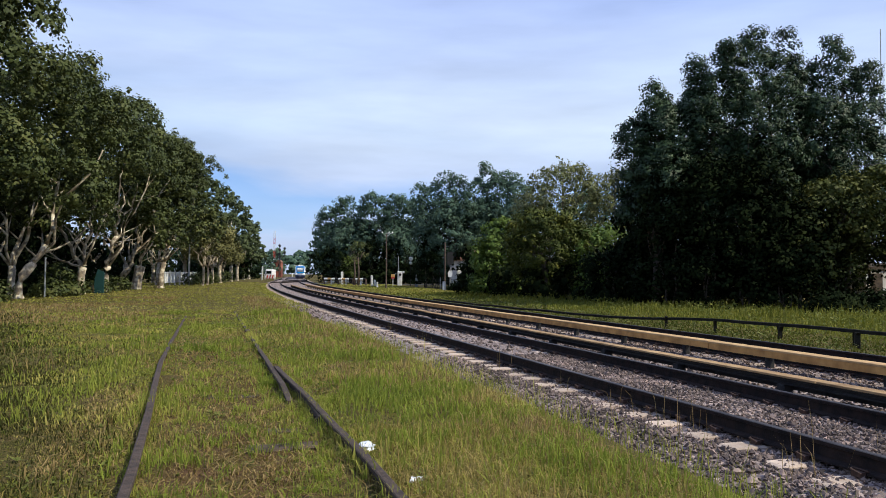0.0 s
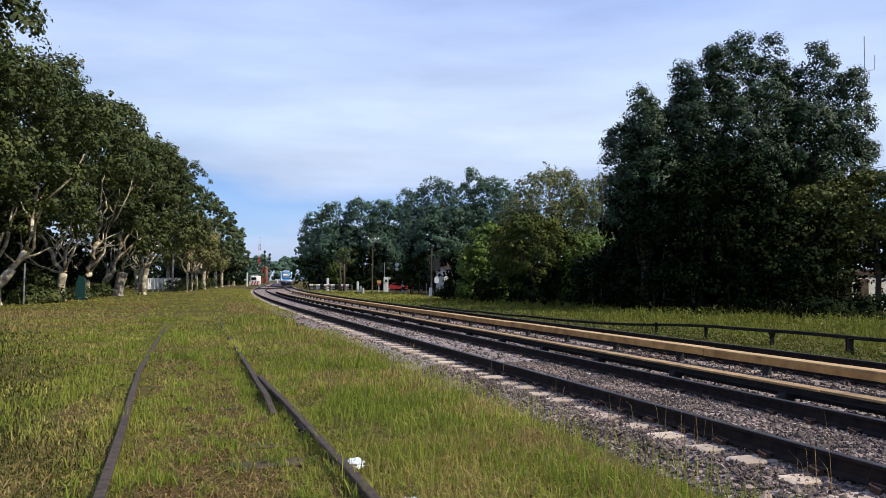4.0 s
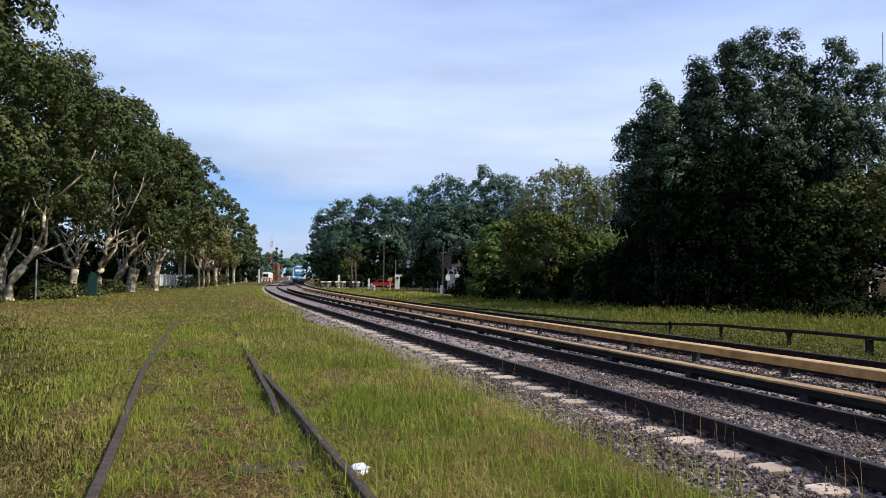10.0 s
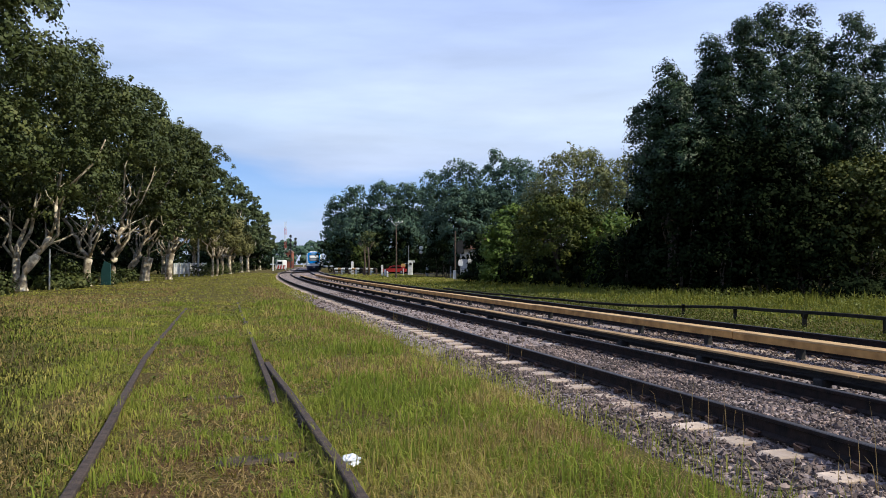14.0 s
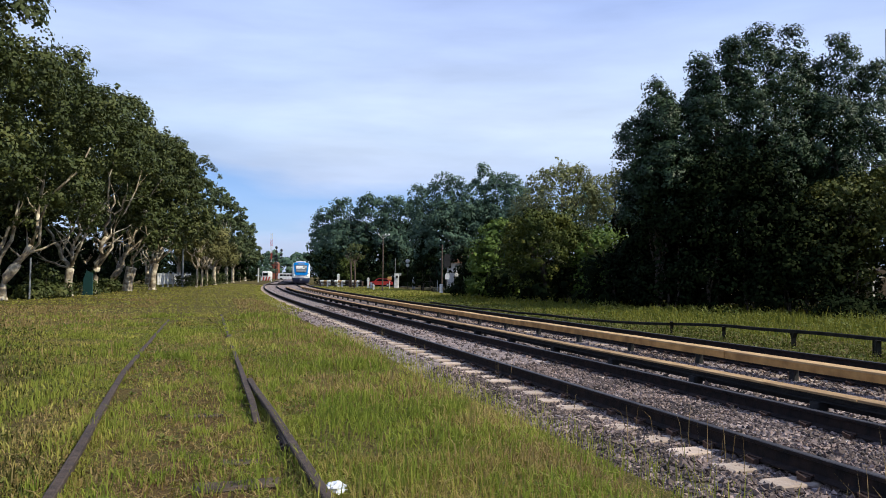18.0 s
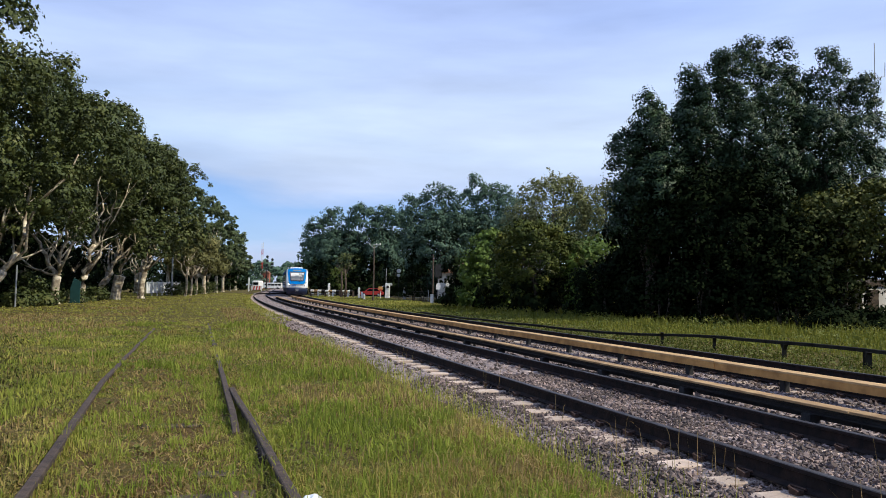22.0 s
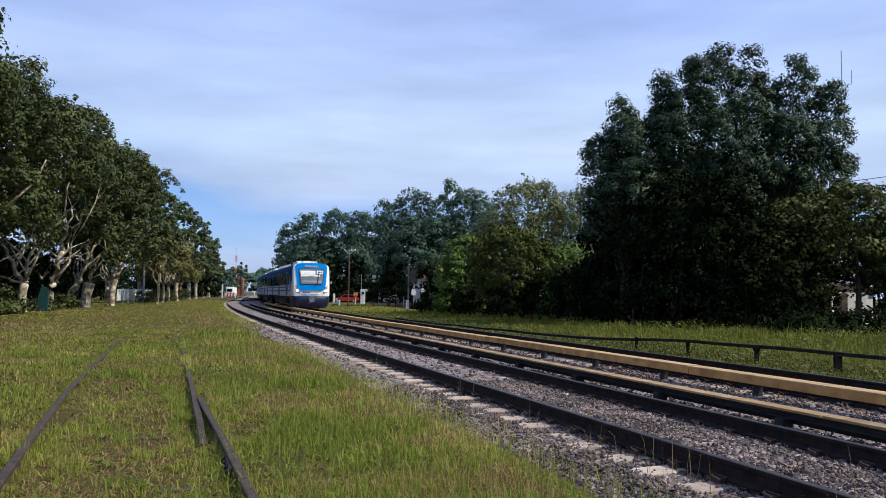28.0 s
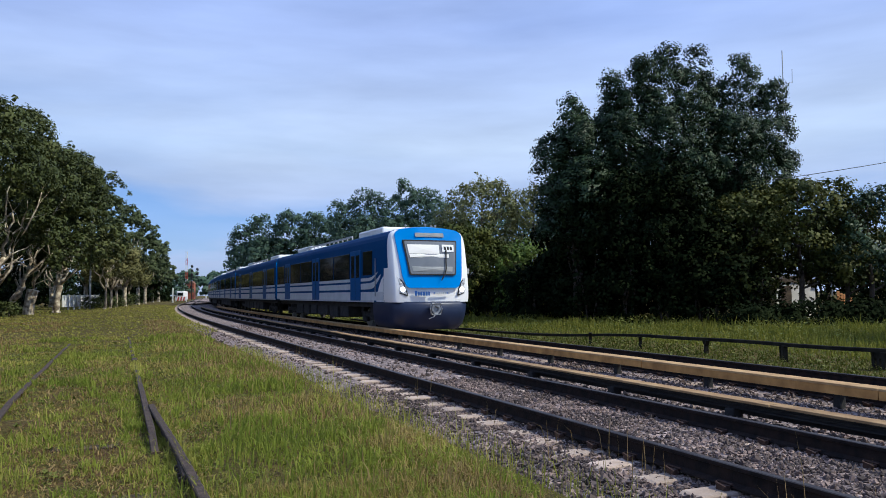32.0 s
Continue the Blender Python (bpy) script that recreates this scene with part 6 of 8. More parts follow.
    # thicket that closes the view behind the rows, shade put into its colour
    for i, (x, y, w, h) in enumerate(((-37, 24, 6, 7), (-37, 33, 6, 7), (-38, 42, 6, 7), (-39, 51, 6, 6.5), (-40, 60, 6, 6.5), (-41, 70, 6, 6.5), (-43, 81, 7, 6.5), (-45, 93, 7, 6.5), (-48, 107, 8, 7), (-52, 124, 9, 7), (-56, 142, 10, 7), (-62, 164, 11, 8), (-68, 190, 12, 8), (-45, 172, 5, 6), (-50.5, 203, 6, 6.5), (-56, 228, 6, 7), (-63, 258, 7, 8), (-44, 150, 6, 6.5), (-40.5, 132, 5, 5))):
        bush("thicket", "leafy thicket behind the plane trees, coloured near black for shade", x, y, w, h, 1600, 0.6, LEAF_DARKENED, 340 + i, "thicket")
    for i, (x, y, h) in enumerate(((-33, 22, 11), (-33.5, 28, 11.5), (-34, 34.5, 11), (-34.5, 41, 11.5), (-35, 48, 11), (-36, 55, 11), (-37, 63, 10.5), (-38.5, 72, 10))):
        tall_tree("broadleaf_tree", "dense tree behind the plane trees, coloured near black for shade", x, y, h, 8.0, 3600, 0.52, LEAF_DARKENED, 370 + i, "trees behind the plane row", 0.04, BARK, 1.0, 0.9, 20, 16)
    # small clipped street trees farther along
    for i, (x, y, h) in enumerate(((-27.9, 88, 8.2), (-29.4, 95, 7.8), (-30.8, 102, 7.4), (-32.4, 107, 7.5), (-33.6, 115, 7.0), (-35.4, 124, 7.0))):
        rng = random.Random(90 + i)
        tree("street_tree", "small round olive-green street tree with whitewashed trunk", at_ground(x + 1.2, y), ([(0, 0, -0.2), (0.1, 0, 1.2), (0.0, 0.1, 2.4)], [0.15, 0.12, 0.12]),
             [((0, 0, 2.2), (rng.uniform(-1.5, 1.5), rng.uniform(-1.5, 1.5), 4.6), 0.1, 0.04) for _ in range(4)],
             [(0, 0, h * 0.64, 3.1, 3.1, h * 0.36), (1.2, 0.5, h * 0.7, 1.8, 1.8, 1.6), (-1.1, -0.4, h * 0.6, 1.6, 1.6, 1.4)], 5000, 0.26, LEAF_OCHRE, BARK_PLANE, 190 + i, "street trees")
    # undergrowth between the trunks, its near-black leaves standing in for shade
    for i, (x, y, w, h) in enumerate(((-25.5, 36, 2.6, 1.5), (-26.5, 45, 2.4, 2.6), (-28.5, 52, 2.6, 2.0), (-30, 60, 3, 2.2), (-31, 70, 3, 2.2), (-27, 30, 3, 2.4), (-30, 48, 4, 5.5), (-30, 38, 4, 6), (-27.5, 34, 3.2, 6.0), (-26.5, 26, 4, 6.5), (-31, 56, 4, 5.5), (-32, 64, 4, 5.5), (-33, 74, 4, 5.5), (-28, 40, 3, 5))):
        bush("undergrowth", "leafy undergrowth beneath the plane trees, shade put into its colour", x, y, w, h, 1500, 0.27, LEAF_DARKENED, 300 + i, "undergrowth")

    # low leafy cover about the trunks
    for i, (x, y, w, h) in enumerate(((-23.6, 47.0, 1.3, 2.3), (-22.9, 44.5, 1.0, 0.9), (-22.4, 46.6, 0.9, 0.8), (-24.6, 54.5, 1.2, 1.0), (-25.4, 60.5, 1.2, 1.1), (-22.2, 37.0, 1.2, 1.0), (-29.4, 92, 1.4, 1.6), (-30.0, 99, 1.4, 1.8), (-31.0, 106, 1.5, 1.6), (-32.2, 114, 1.6, 1.8), (-33.6, 122, 1.6, 1.8))):
        bush("undergrowth", "low green bush among the trunks", x, y, w, h, 900, 0.17, LEAF_PLANE, 320 + i, "undergrowth")


def bush(name, label, x, y, w, h, count, leaf, mat, seed, group="", stretch=1.0):
    rng = random.Random(seed)
    t = thing(name, at_ground(x, y), label, "bush", group)
    blobs = [(rng.uniform(-0.4, 0.4) * w, rng.uniform(-0.4, 0.4) * w * stretch, h * rng.uniform(0.18, 0.62), w * rng.uniform(0.45, 0.68), w * rng.uniform(0.4, 0.62) * stretch, h * rng.uniform(0.3, 0.4)) for _ in range(6)]
    blobs.append((0, 0, h * 0.42, w * 0.66, w * 0.66 * stretch, h * 0.47))
    blobs.append((0, 0, h * 0.16, w * 0.85, w * 0.85 * stretch, h * 0.18))
    for i in range(3):
        bm = bmesh.new()
        a = rng.uniform(0, 6.28)
        tube(bm, wavy((math.cos(a) * 0.15, math.sin(a) * 0.15, -0.2), (math.cos(a) * w * 0.3, math.sin(a) * w * 0.3, h * 0.6), rng, 4), [0.07, 0.06, 0.05, 0.035, 0.02], 5)
        part("stem", bm, BARK, t)
    ob = new("foliage", leaf_mesh("foliage", blobs, count, leaf, mat, seed, 0.42 * max(1.0, leaf / 0.24), 18))
    ob.parent = t
    return t


def tall_tree(name, label, x, y, h, w, count, leaf, mat, seed, group="", low=0.22, bark=BARK, taper=0.8, clump=0.8, per=60, lobes=14):
    """A tree with one stem and a crown in tiers from low * h up."""
    rng = random.Random(seed)
    limbs, blobs = [], []
    base, top = h * low, h
    mid, half = (base + top) / 2, (top - base) / 2
    blobs.append((0, 0, mid * 1.0, w * 0.44, w * 0.44, half * 0.90))
    for i in range(lobes):
        u = (i + rng.uniform(0, 0.9)) / lobes
        z = base + (top - base) * (0.06 + 0.84 * u)
        r = w * 0.44 * math.sin(math.pi * min(0.97, 0.25 + 0.60 * u)) ** 0.6 * (1 - (1 - taper) * u)
        a = i * 2.4 + rng.uniform(-0.5, 0.5)
        q = r * rng.uniform(0.55, 0.95)
        blobs.append((math.cos(a) * q, math.sin(a) * q, z, w * rng.uniform(0.17, 0.29), w * rng.uniform(0.17, 0.29), h * rng.uniform(0.07, 0.12)))
        if i % 3 == 0:
            limbs.append(((0, 0, z * 0.7), (math.cos(a) * q, math.sin(a) * q, z), 0.010 * h * (1 - u * 0.6), 0.03))
    blobs.append((rng.uniform(-0.1, 0.1) * w, 0, h * 0.92, w * 0.25, w * 0.25, h * 0.07))
    return tree(name, label, at_ground(x, y), ([(0, 0, -0.3), (0.1, 0, h * 0.3), (0, 0.1, h * 0.6), (0, 0, h * 0.9)], [0.022 * h, 0.017 * h, 0.011 * h, 0.03]), limbs, blobs, count, leaf, mat, bark, seed, group, clump, per)


def plume_tree(name, label, x, y, base, plumes, count, leaf, mat, seed, group, clump, per, vase=False):
    """A tree of several steep limbs, each in an upright plume of leaves that narrows to its tip."""
    rng = random.Random(seed)
    limbs, blobs = [], []
    top = max(p[2] for p in plumes)
    for px, py, pz, r in plumes:
        dx, dy = px - x, py - y
        low = base + rng.uniform(0.0, 0.25) * (pz - base)
        limbs.append(((dx * 0.15, dy * 0.15, base * rng.uniform(0.5, 1.0)), (dx * 0.9, dy * 0.9, pz * 0.8), 0.007 * top, 0.02))
        steps_up = max(6, int((pz - low) / (0.9 * r)))
        for k in range(steps_up):
            u = (k + 0.5) / steps_up
            w = r * (0.70 + 0.66 * (1 - u) ** 0.7) * rng.uniform(0.82, 1.15)
            if vase:
                w = r * (0.62 + 0.62 * math.sin(math.pi * u ** 1.3)) * rng.uniform(0.78, 1.2)
            blobs.append((dx * (0.75 + 0.25 * u) + rng.uniform(-0.42, 0.42) * r, dy * (0.75 + 0.25 * u) + rng.uniform(-0.42, 0.42) * r, low + (pz - low) * u, w * 0.9, w * 0.9, 1.05 * r * rng.uniform(0.75, 1.25)))
        blobs.append((dx, dy, pz - 0.7 * r, 0.52 * r, 0.52 * r, 0.85 * r))
    return tree(name, label, at_ground(x, y), ([(0, 0, -0.3), (0.1, 0, top * 0.3), (0, 0.1, top * 0.6), (0, 0, top * 0.85)], [0.022 * top, 0.017 * top, 0.011 * top, 0.03]), limbs, blobs, count, leaf, mat, BARK, seed, group, clump, per)


def build_right_trees():
    # each poplar: its foot, then its plumes as (x, y, top, radius)
    for i, (x, y, plumes) in enumerate((
            (13.2, 42.4, ((11.7, 42.4, 10.4, 0.82), (12.7, 42.8, 11.0, 0.77), (13.1, 42.0, 12.3, 1.01), (14.0, 42.6, 11.9, 0.77), (14.9, 42.3, 12.0, 0.82), (13.5, 41.2, 9.5, 1.15))),
            (16.6, 42.4, ((15.6, 41.9, 14.0, 0.87), (17.0, 42.0, 15.0, 1.01), (16.4, 43.3, 13.7, 1.06), (16.0, 40.8, 11.2, 1.06), (18.0, 42.8, 14.6, 0.87))),
            (19.9, 42.2, ((18.9, 42.0, 15.5, 1.06), (19.9, 42.8, 15.1, 0.91), (20.8, 42.0, 15.6, 1.01), (21.5, 42.7, 14.6, 0.77), (19.3, 40.7, 12.7, 1.26), (17.9, 40.7, 12.5, 1.06), (22.3, 43.1, 13.9, 0.82))),
            (24.2, 42.2, ((23.6, 42.0, 15.4, 0.96), (22.9, 42.8, 14.1, 0.87), (24.6, 42.5, 13.3, 0.77), (25.5, 42.0, 14.0, 0.91), (26.2, 42.3, 12.3, 0.72), (26.1, 41.9, 10.1, 0.67), (22.1, 40.8, 11.8, 1.26), (24.4, 41.0, 11.0, 1.15))))):
        plume_tree("poplar", "tall poplar with glossy dark green leaves in upright plumes", x, y, 4.6, plumes, 50000, 0.122, LEAF_POPLAR, 400 + i, "cluster of poplars", 0.42, 52)
    # added filler trees whose dark leaf colour gives the shade between the plumes
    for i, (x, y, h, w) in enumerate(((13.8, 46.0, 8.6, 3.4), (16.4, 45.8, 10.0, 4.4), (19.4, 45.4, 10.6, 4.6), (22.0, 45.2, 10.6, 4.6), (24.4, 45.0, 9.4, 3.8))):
        tall_tree("broadleaf_tree", "filler tree, coloured near black for the shaded inside of the poplars", x, y, h, w, 5200, 0.30, LEAF_DARKENED, 415 + i, "trees among the poplars", 0.03, BARK, 0.9, 0.7, 20, 14)
    # bushes at their feet, coloured near black where deep shade lies
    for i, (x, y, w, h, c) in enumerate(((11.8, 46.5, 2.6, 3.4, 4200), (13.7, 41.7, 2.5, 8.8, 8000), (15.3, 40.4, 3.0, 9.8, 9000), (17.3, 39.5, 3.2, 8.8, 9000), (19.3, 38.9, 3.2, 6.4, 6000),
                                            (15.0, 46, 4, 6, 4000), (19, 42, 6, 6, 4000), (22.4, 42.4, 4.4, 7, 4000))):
        bush("bush", "dense bush, the poplars' shade put into its leaf colour", x, y, w, h, c, 0.19, LEAF_DARKENED, 430 + i, "bushes along the verge")
    for i, (x, y, h, w, c) in enumerate(((21.4, 38.4, 7.0, 4.8, 8000), (24.0, 37.6, 7.6, 5.6, 11000), (27.2, 38.4, 6.6, 4.6, 6500), (19.6, 38.4, 4.8, 3.2, 4000))):
        tall_tree("shade_tree", "low spreading tree with olive leaves in tiers", x, y, h, w, c, 0.17, LEAF_SHADE, 480 + i, "garden trees", 0.27 if i in (1, 2) else 0.20, BARK, 1.0, 0.38, 20, 22)
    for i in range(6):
        bush("hedge_bush", "low clipped dark hedge before a garden", 19.0 + i * 1.75, 34.2 + 0.15 * i, 1.5, 1.25, 1500, 0.16, LEAF_DARKENED, 490 + i, "garden hedge")
    tall_tree("feathery_tree", "spreading tree with feathery dark leaves", 27.6, 37.0, 7.0, 5.6, 8000, 0.15, LEAF_POPLAR, 460, "", 0.28, BARK, 1.0, 0.42, 24)
    tall_tree("feathery_tree", "spreading tree with feathery dark leaves", 32.6, 36.2, 6.2, 5.0, 6500, 0.15, LEAF_POPLAR, 461, "", 0.30, BARK, 1.0, 0.42, 24)
    # unseen tree off to the right, added to throw shade on the verge
    tall_tree("feathery_tree", "spreading tree with feathery dark leaves", 24.0, 21.5, 8.6, 6.6, 6500, 0.20, LEAF_POPLAR, 462, "", 0.30, BARK, 1.0, 0.42, 24)
    # round and olive trees towards the crossing
    rng = random.Random(470)
    lobes = [(0, 0, 3.7, 2.75, 2.75, 2.75), (0, 0, 2.0, 2.3, 2.3, 1.6)]
    for i in range(26):
        a, u = i * 2.4, -0.35 + 1.3 * (i + 0.5) / 26
        q = math.sqrt(max(0.05, 1 - min(0.97, u) ** 2))
        lobes.append((2.45 * q * math.cos(a), 2.45 * q * math.sin(a), 3.8 + 2.35 * u, rng.uniform(0.7, 1.0), rng.uniform(0.7, 1.0), rng.uniform(0.55, 0.8)))
    tree("round_tree", "rounded dense dark tree with olive sunlit top", at_ground(8.35, 52.5), ([(0, 0, -0.2), (0.05, 0, 1.0), (0, 0.1, 3.0)], [0.17, 0.14, 0.10]),
         [((0, 0, 1.6), (rng.uniform(-1.4, 1.4), rng.uniform(-1.4, 1.4), 4.4), 0.08, 0.03) for _ in range(5)], lobes, 21000, 0.15, LEAF_ROUND, BARK, 470, "", 0.36, 34)
    bush("bush", "yellowish bush beside the rounded tree", 12.4, 51.0, 2.8, 6.0, 5200, 0.20, LEAF_YELLOW, 471, "bushes along the verge")
    bush("bush", "yellow-green bush beside the rounded tree", 5.5, 60.0, 2.5, 7.0, 6500, 0.22, LEAF_YELLOW, 472, "bushes along the verge")
    bush("bush", "green bush beside the rounded tree", 5.0, 64.0, 3.2, 4.6, 4200, 0.28, LEAF_DARKENED, 473, "bushes along the verge")
    for i, (x, y, h, w, c) in enumerate(((12.2, 67, 12.0, 7.6, 14000), (16.6, 65.5, 11.4, 6.4, 9000), (9.6, 69, 9.6, 4.2, 4500))):
        tall_tree("pale_tree", "airy tree with greyish olive leaves", x, y, h, w, c, 0.20, LEAF_PALE, 500 + i, "pale trees behind the round one", 0.10, BARK, 1.0, 0.5, 18, 24)
    # trees with steep plumes, haze put into their blue-green leaf colour
    for i, (x, y, base, plumes, c) in enumerate((
            (3.6, 102, 1.0, ((-1.0, 102.1, 13.5, 1.61), (0.8, 103.2, 14.1, 1.72), (2.5, 102.1, 14.7, 1.83), (4.6, 102.7, 14.8, 1.83), (2.8, 100.5, 10.1, 2.37), (5.4, 100.5, 11.2, 1.94)), 11000),
            (9.2, 103, 1.0, ((6.9, 103.2, 15.2, 1.83), (8.7, 102.1, 15.9, 1.94), (10.1, 103.2, 15.6, 1.72), (11.4, 102.1, 15.3, 1.83), (13.2, 103.2, 14.2, 1.94), (9.2, 101.0, 11.2, 2.58)), 11000),
            (-13.5, 142, 1.0, ((-20.8, 143, 12.6, 1.8), (-19.2, 142, 13.9, 1.9), (-17.6, 142, 14.4, 1.8), (-16.2, 141, 15.0, 1.9), (-14.4, 142, 15.2, 2.0), (-12.5, 141, 15.6, 2.0), (-10.8, 141, 16.4, 2.1), (-9.0, 142, 15.4, 2.0), (-14.8, 140, 9.0, 2.4)), 12000),
            (-4.8, 142, 1.0, ((-7.3, 141, 15.8, 2.2), (-5.6, 142, 15.2, 2.1), (-4.0, 141, 15.0, 2.2), (-2.6, 142, 14.8, 2.0), (-1.2, 141, 13.4, 1.9), (-5.6, 139, 9.0, 3.0)), 12000))):
        plume_tree("broadleaf_tree", "green tree with a crown of steep plumes, tinted blue for haze", x, y, base, plumes, int(1.9 * c), 0.13 + 0.0013 * y, LEAF_HAZED, 510 + i, "trees beyond the crossing", 0.45 + 0.002 * y, 28, True)
    for i, (x, y, h, w, mt, c) in enumerate(((8.4, 107, 12.2, 9.0, LEAF_DARKENED, 6500), (3.0, 107, 11.6, 8.0, LEAF_DARKENED, 6500), (12, 88, 10.6, 8.0, LEAF_HAZED, 5000), (-8, 147, 13.0, 11.0, LEAF_DARKENED, 6000), (-14, 148, 12.5, 8.0, LEAF_DARKENED, 5000), (-2.5, 147, 12.5, 8.0, LEAF_DARKENED, 5000),
                                             (-42.0, 330, 25.0, 13.0, LEAF_HAZED, 4000), (-48.0, 345, 24.0, 12.0, LEAF_HAZED, 4000), (-36.0, 318, 25.5, 13.0, LEAF_HAZED, 4000), (10, 120, 14, 11, LEAF_HAZED, 4000), (-30.0, 310, 24.0, 13, LEAF_HAZED, 4000), (18, 80, 11, 9, LEAF_HAZED, 5000))):
        tall_tree("broadleaf_tree", "broad-leaved tree with a dense green crown", x, y, h, w, c, 0.23 + 0.0014 * y, mt, 520 + i, "trees beyond the crossing", 0.10, BARK, 1.0, 0.80, 20, 20)
    tall_tree("sapling", "light green young tree beside the line of dark trees", -14.2, 136, 5.2, 3.2, 1600, 0.28, LEAF_OLIVE, 540, "", 0.12, BARK, 0.9, 0.6, 16, 12)
    # undergrowth whose near-black leaf colour puts shade under the plumed crowns
    for i, (x, y, w, h) in enumerate(((-20, 139, 3.0, 6.0), (-17, 138.5, 3.4, 7.5), (-14, 138, 3.4, 8.0), (-10.8, 138, 3.6, 8.6), (-7.4, 138, 3.6, 8.6), (-4.0, 138, 3.4, 8.0), (-1.0, 138, 3.0, 7.0), (1.0, 100.5, 2.6, 6.0), (-0.4, 103, 2.6, 7.5), (11.6, 100.5, 3.2, 7.0))):
        bush("undergrowth", "leafy undergrowth coloured near black for the shade under the trees", x, y, w, h, 1500, 0.30, LEAF_DARKENED, 545 + i, "undergrowth by the crossing")
    # distant belt of trees
    for i, (x, y, h, w) in enumerate(((-27, 212, 9.0, 8), (-25, 188, 9.5, 8), (-76, 455, 15, 9), (-84, 400, 13, 18), (-78, 340, 11, 20), (-92, 330, 12, 20), (-44, 360, 9, 14), (-60, 240, 9, 9), (-34, 290, 8.5, 8))):
        tall_tree("broadleaf_tree", "distant broad-leaved tree with a rounded crown", x, y, h, w, 2600, 0.75, LEAF_HAZED, 560 + i, "distant trees", 0.1, BARK, 0.9, 1.2, 30)
    bush("bush", "leafy bush before the white house", 6.0, 89.0, 2.2, 5.0, 2200, 0.30, LEAF_PLANE, 475, "bushes along the verge")
    # woods along the horizon
    rng = random.Random(77)
    for k, (x0, y0, x1, y1, m, h, lab) in enumerate(((-190, 330, -30, 420, 60, 12.5, "far woods beyond the crossing"), (-30, 420, 260, 330, 40, 9.0, "far woods behind the trees"), (-260, 120, -190, 330, 30, 9.0, "far woods beyond the street"))):
        blobs = []
        for i in range(m):
            u = i / (m - 1)
            hh = h * rng.uniform(0.7, 1.15)
            blobs.append((x0 + (x1 - x0) * u + rng.uniform(-3, 3), y0 + (y1 - y0) * u + rng.uniform(-6, 6), hh * 0.45, 5.5, 5.5, hh * 0.55))
        tagged(new("far_woods", leaf_mesh("far_woods", blobs, 16000 if k == 0 else 6000, 2.0, LEAF_HAZED, 800 + k, 1.5, 24)), lab, "woods", kind="stuff")
    # hedge in front of the trees by the crossing
    for i in range(3, 9):
        x, y = -23.6 + i * 3.6, 141 - i * 0.6
        bush("hedge_bush", "low dark hedge behind the level crossing", x, y, 4.2, 2.8 + 0.5 * (i % 3), 1800, 0.40, LEAF_DARKENED, 600 + i, "hedge by the crossing")


def build_verge_hedge():
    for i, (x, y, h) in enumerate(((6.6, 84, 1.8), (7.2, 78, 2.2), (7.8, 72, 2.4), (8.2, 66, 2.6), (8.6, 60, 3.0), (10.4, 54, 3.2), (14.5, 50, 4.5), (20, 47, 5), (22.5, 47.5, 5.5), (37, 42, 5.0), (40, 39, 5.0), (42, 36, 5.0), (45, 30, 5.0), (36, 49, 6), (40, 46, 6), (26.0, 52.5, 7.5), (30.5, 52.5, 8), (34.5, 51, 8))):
        bush("hedge_bush", "dark hedge along the far side of the verge", x, y, 4.6, h, 2300, 0.33, LEAF_DARKENED, 640 + i, "verge hedge")


build_left_row()
build_right_trees()
build_verge_hedge()


# ---- the level crossing and what stands about it ----
def post_box(bm, x, y, z0, z1, w):
    box(bm, (x, y, (z0 + z1) / 2), (w, w, z1 - z0), bevel=w * 0.08)


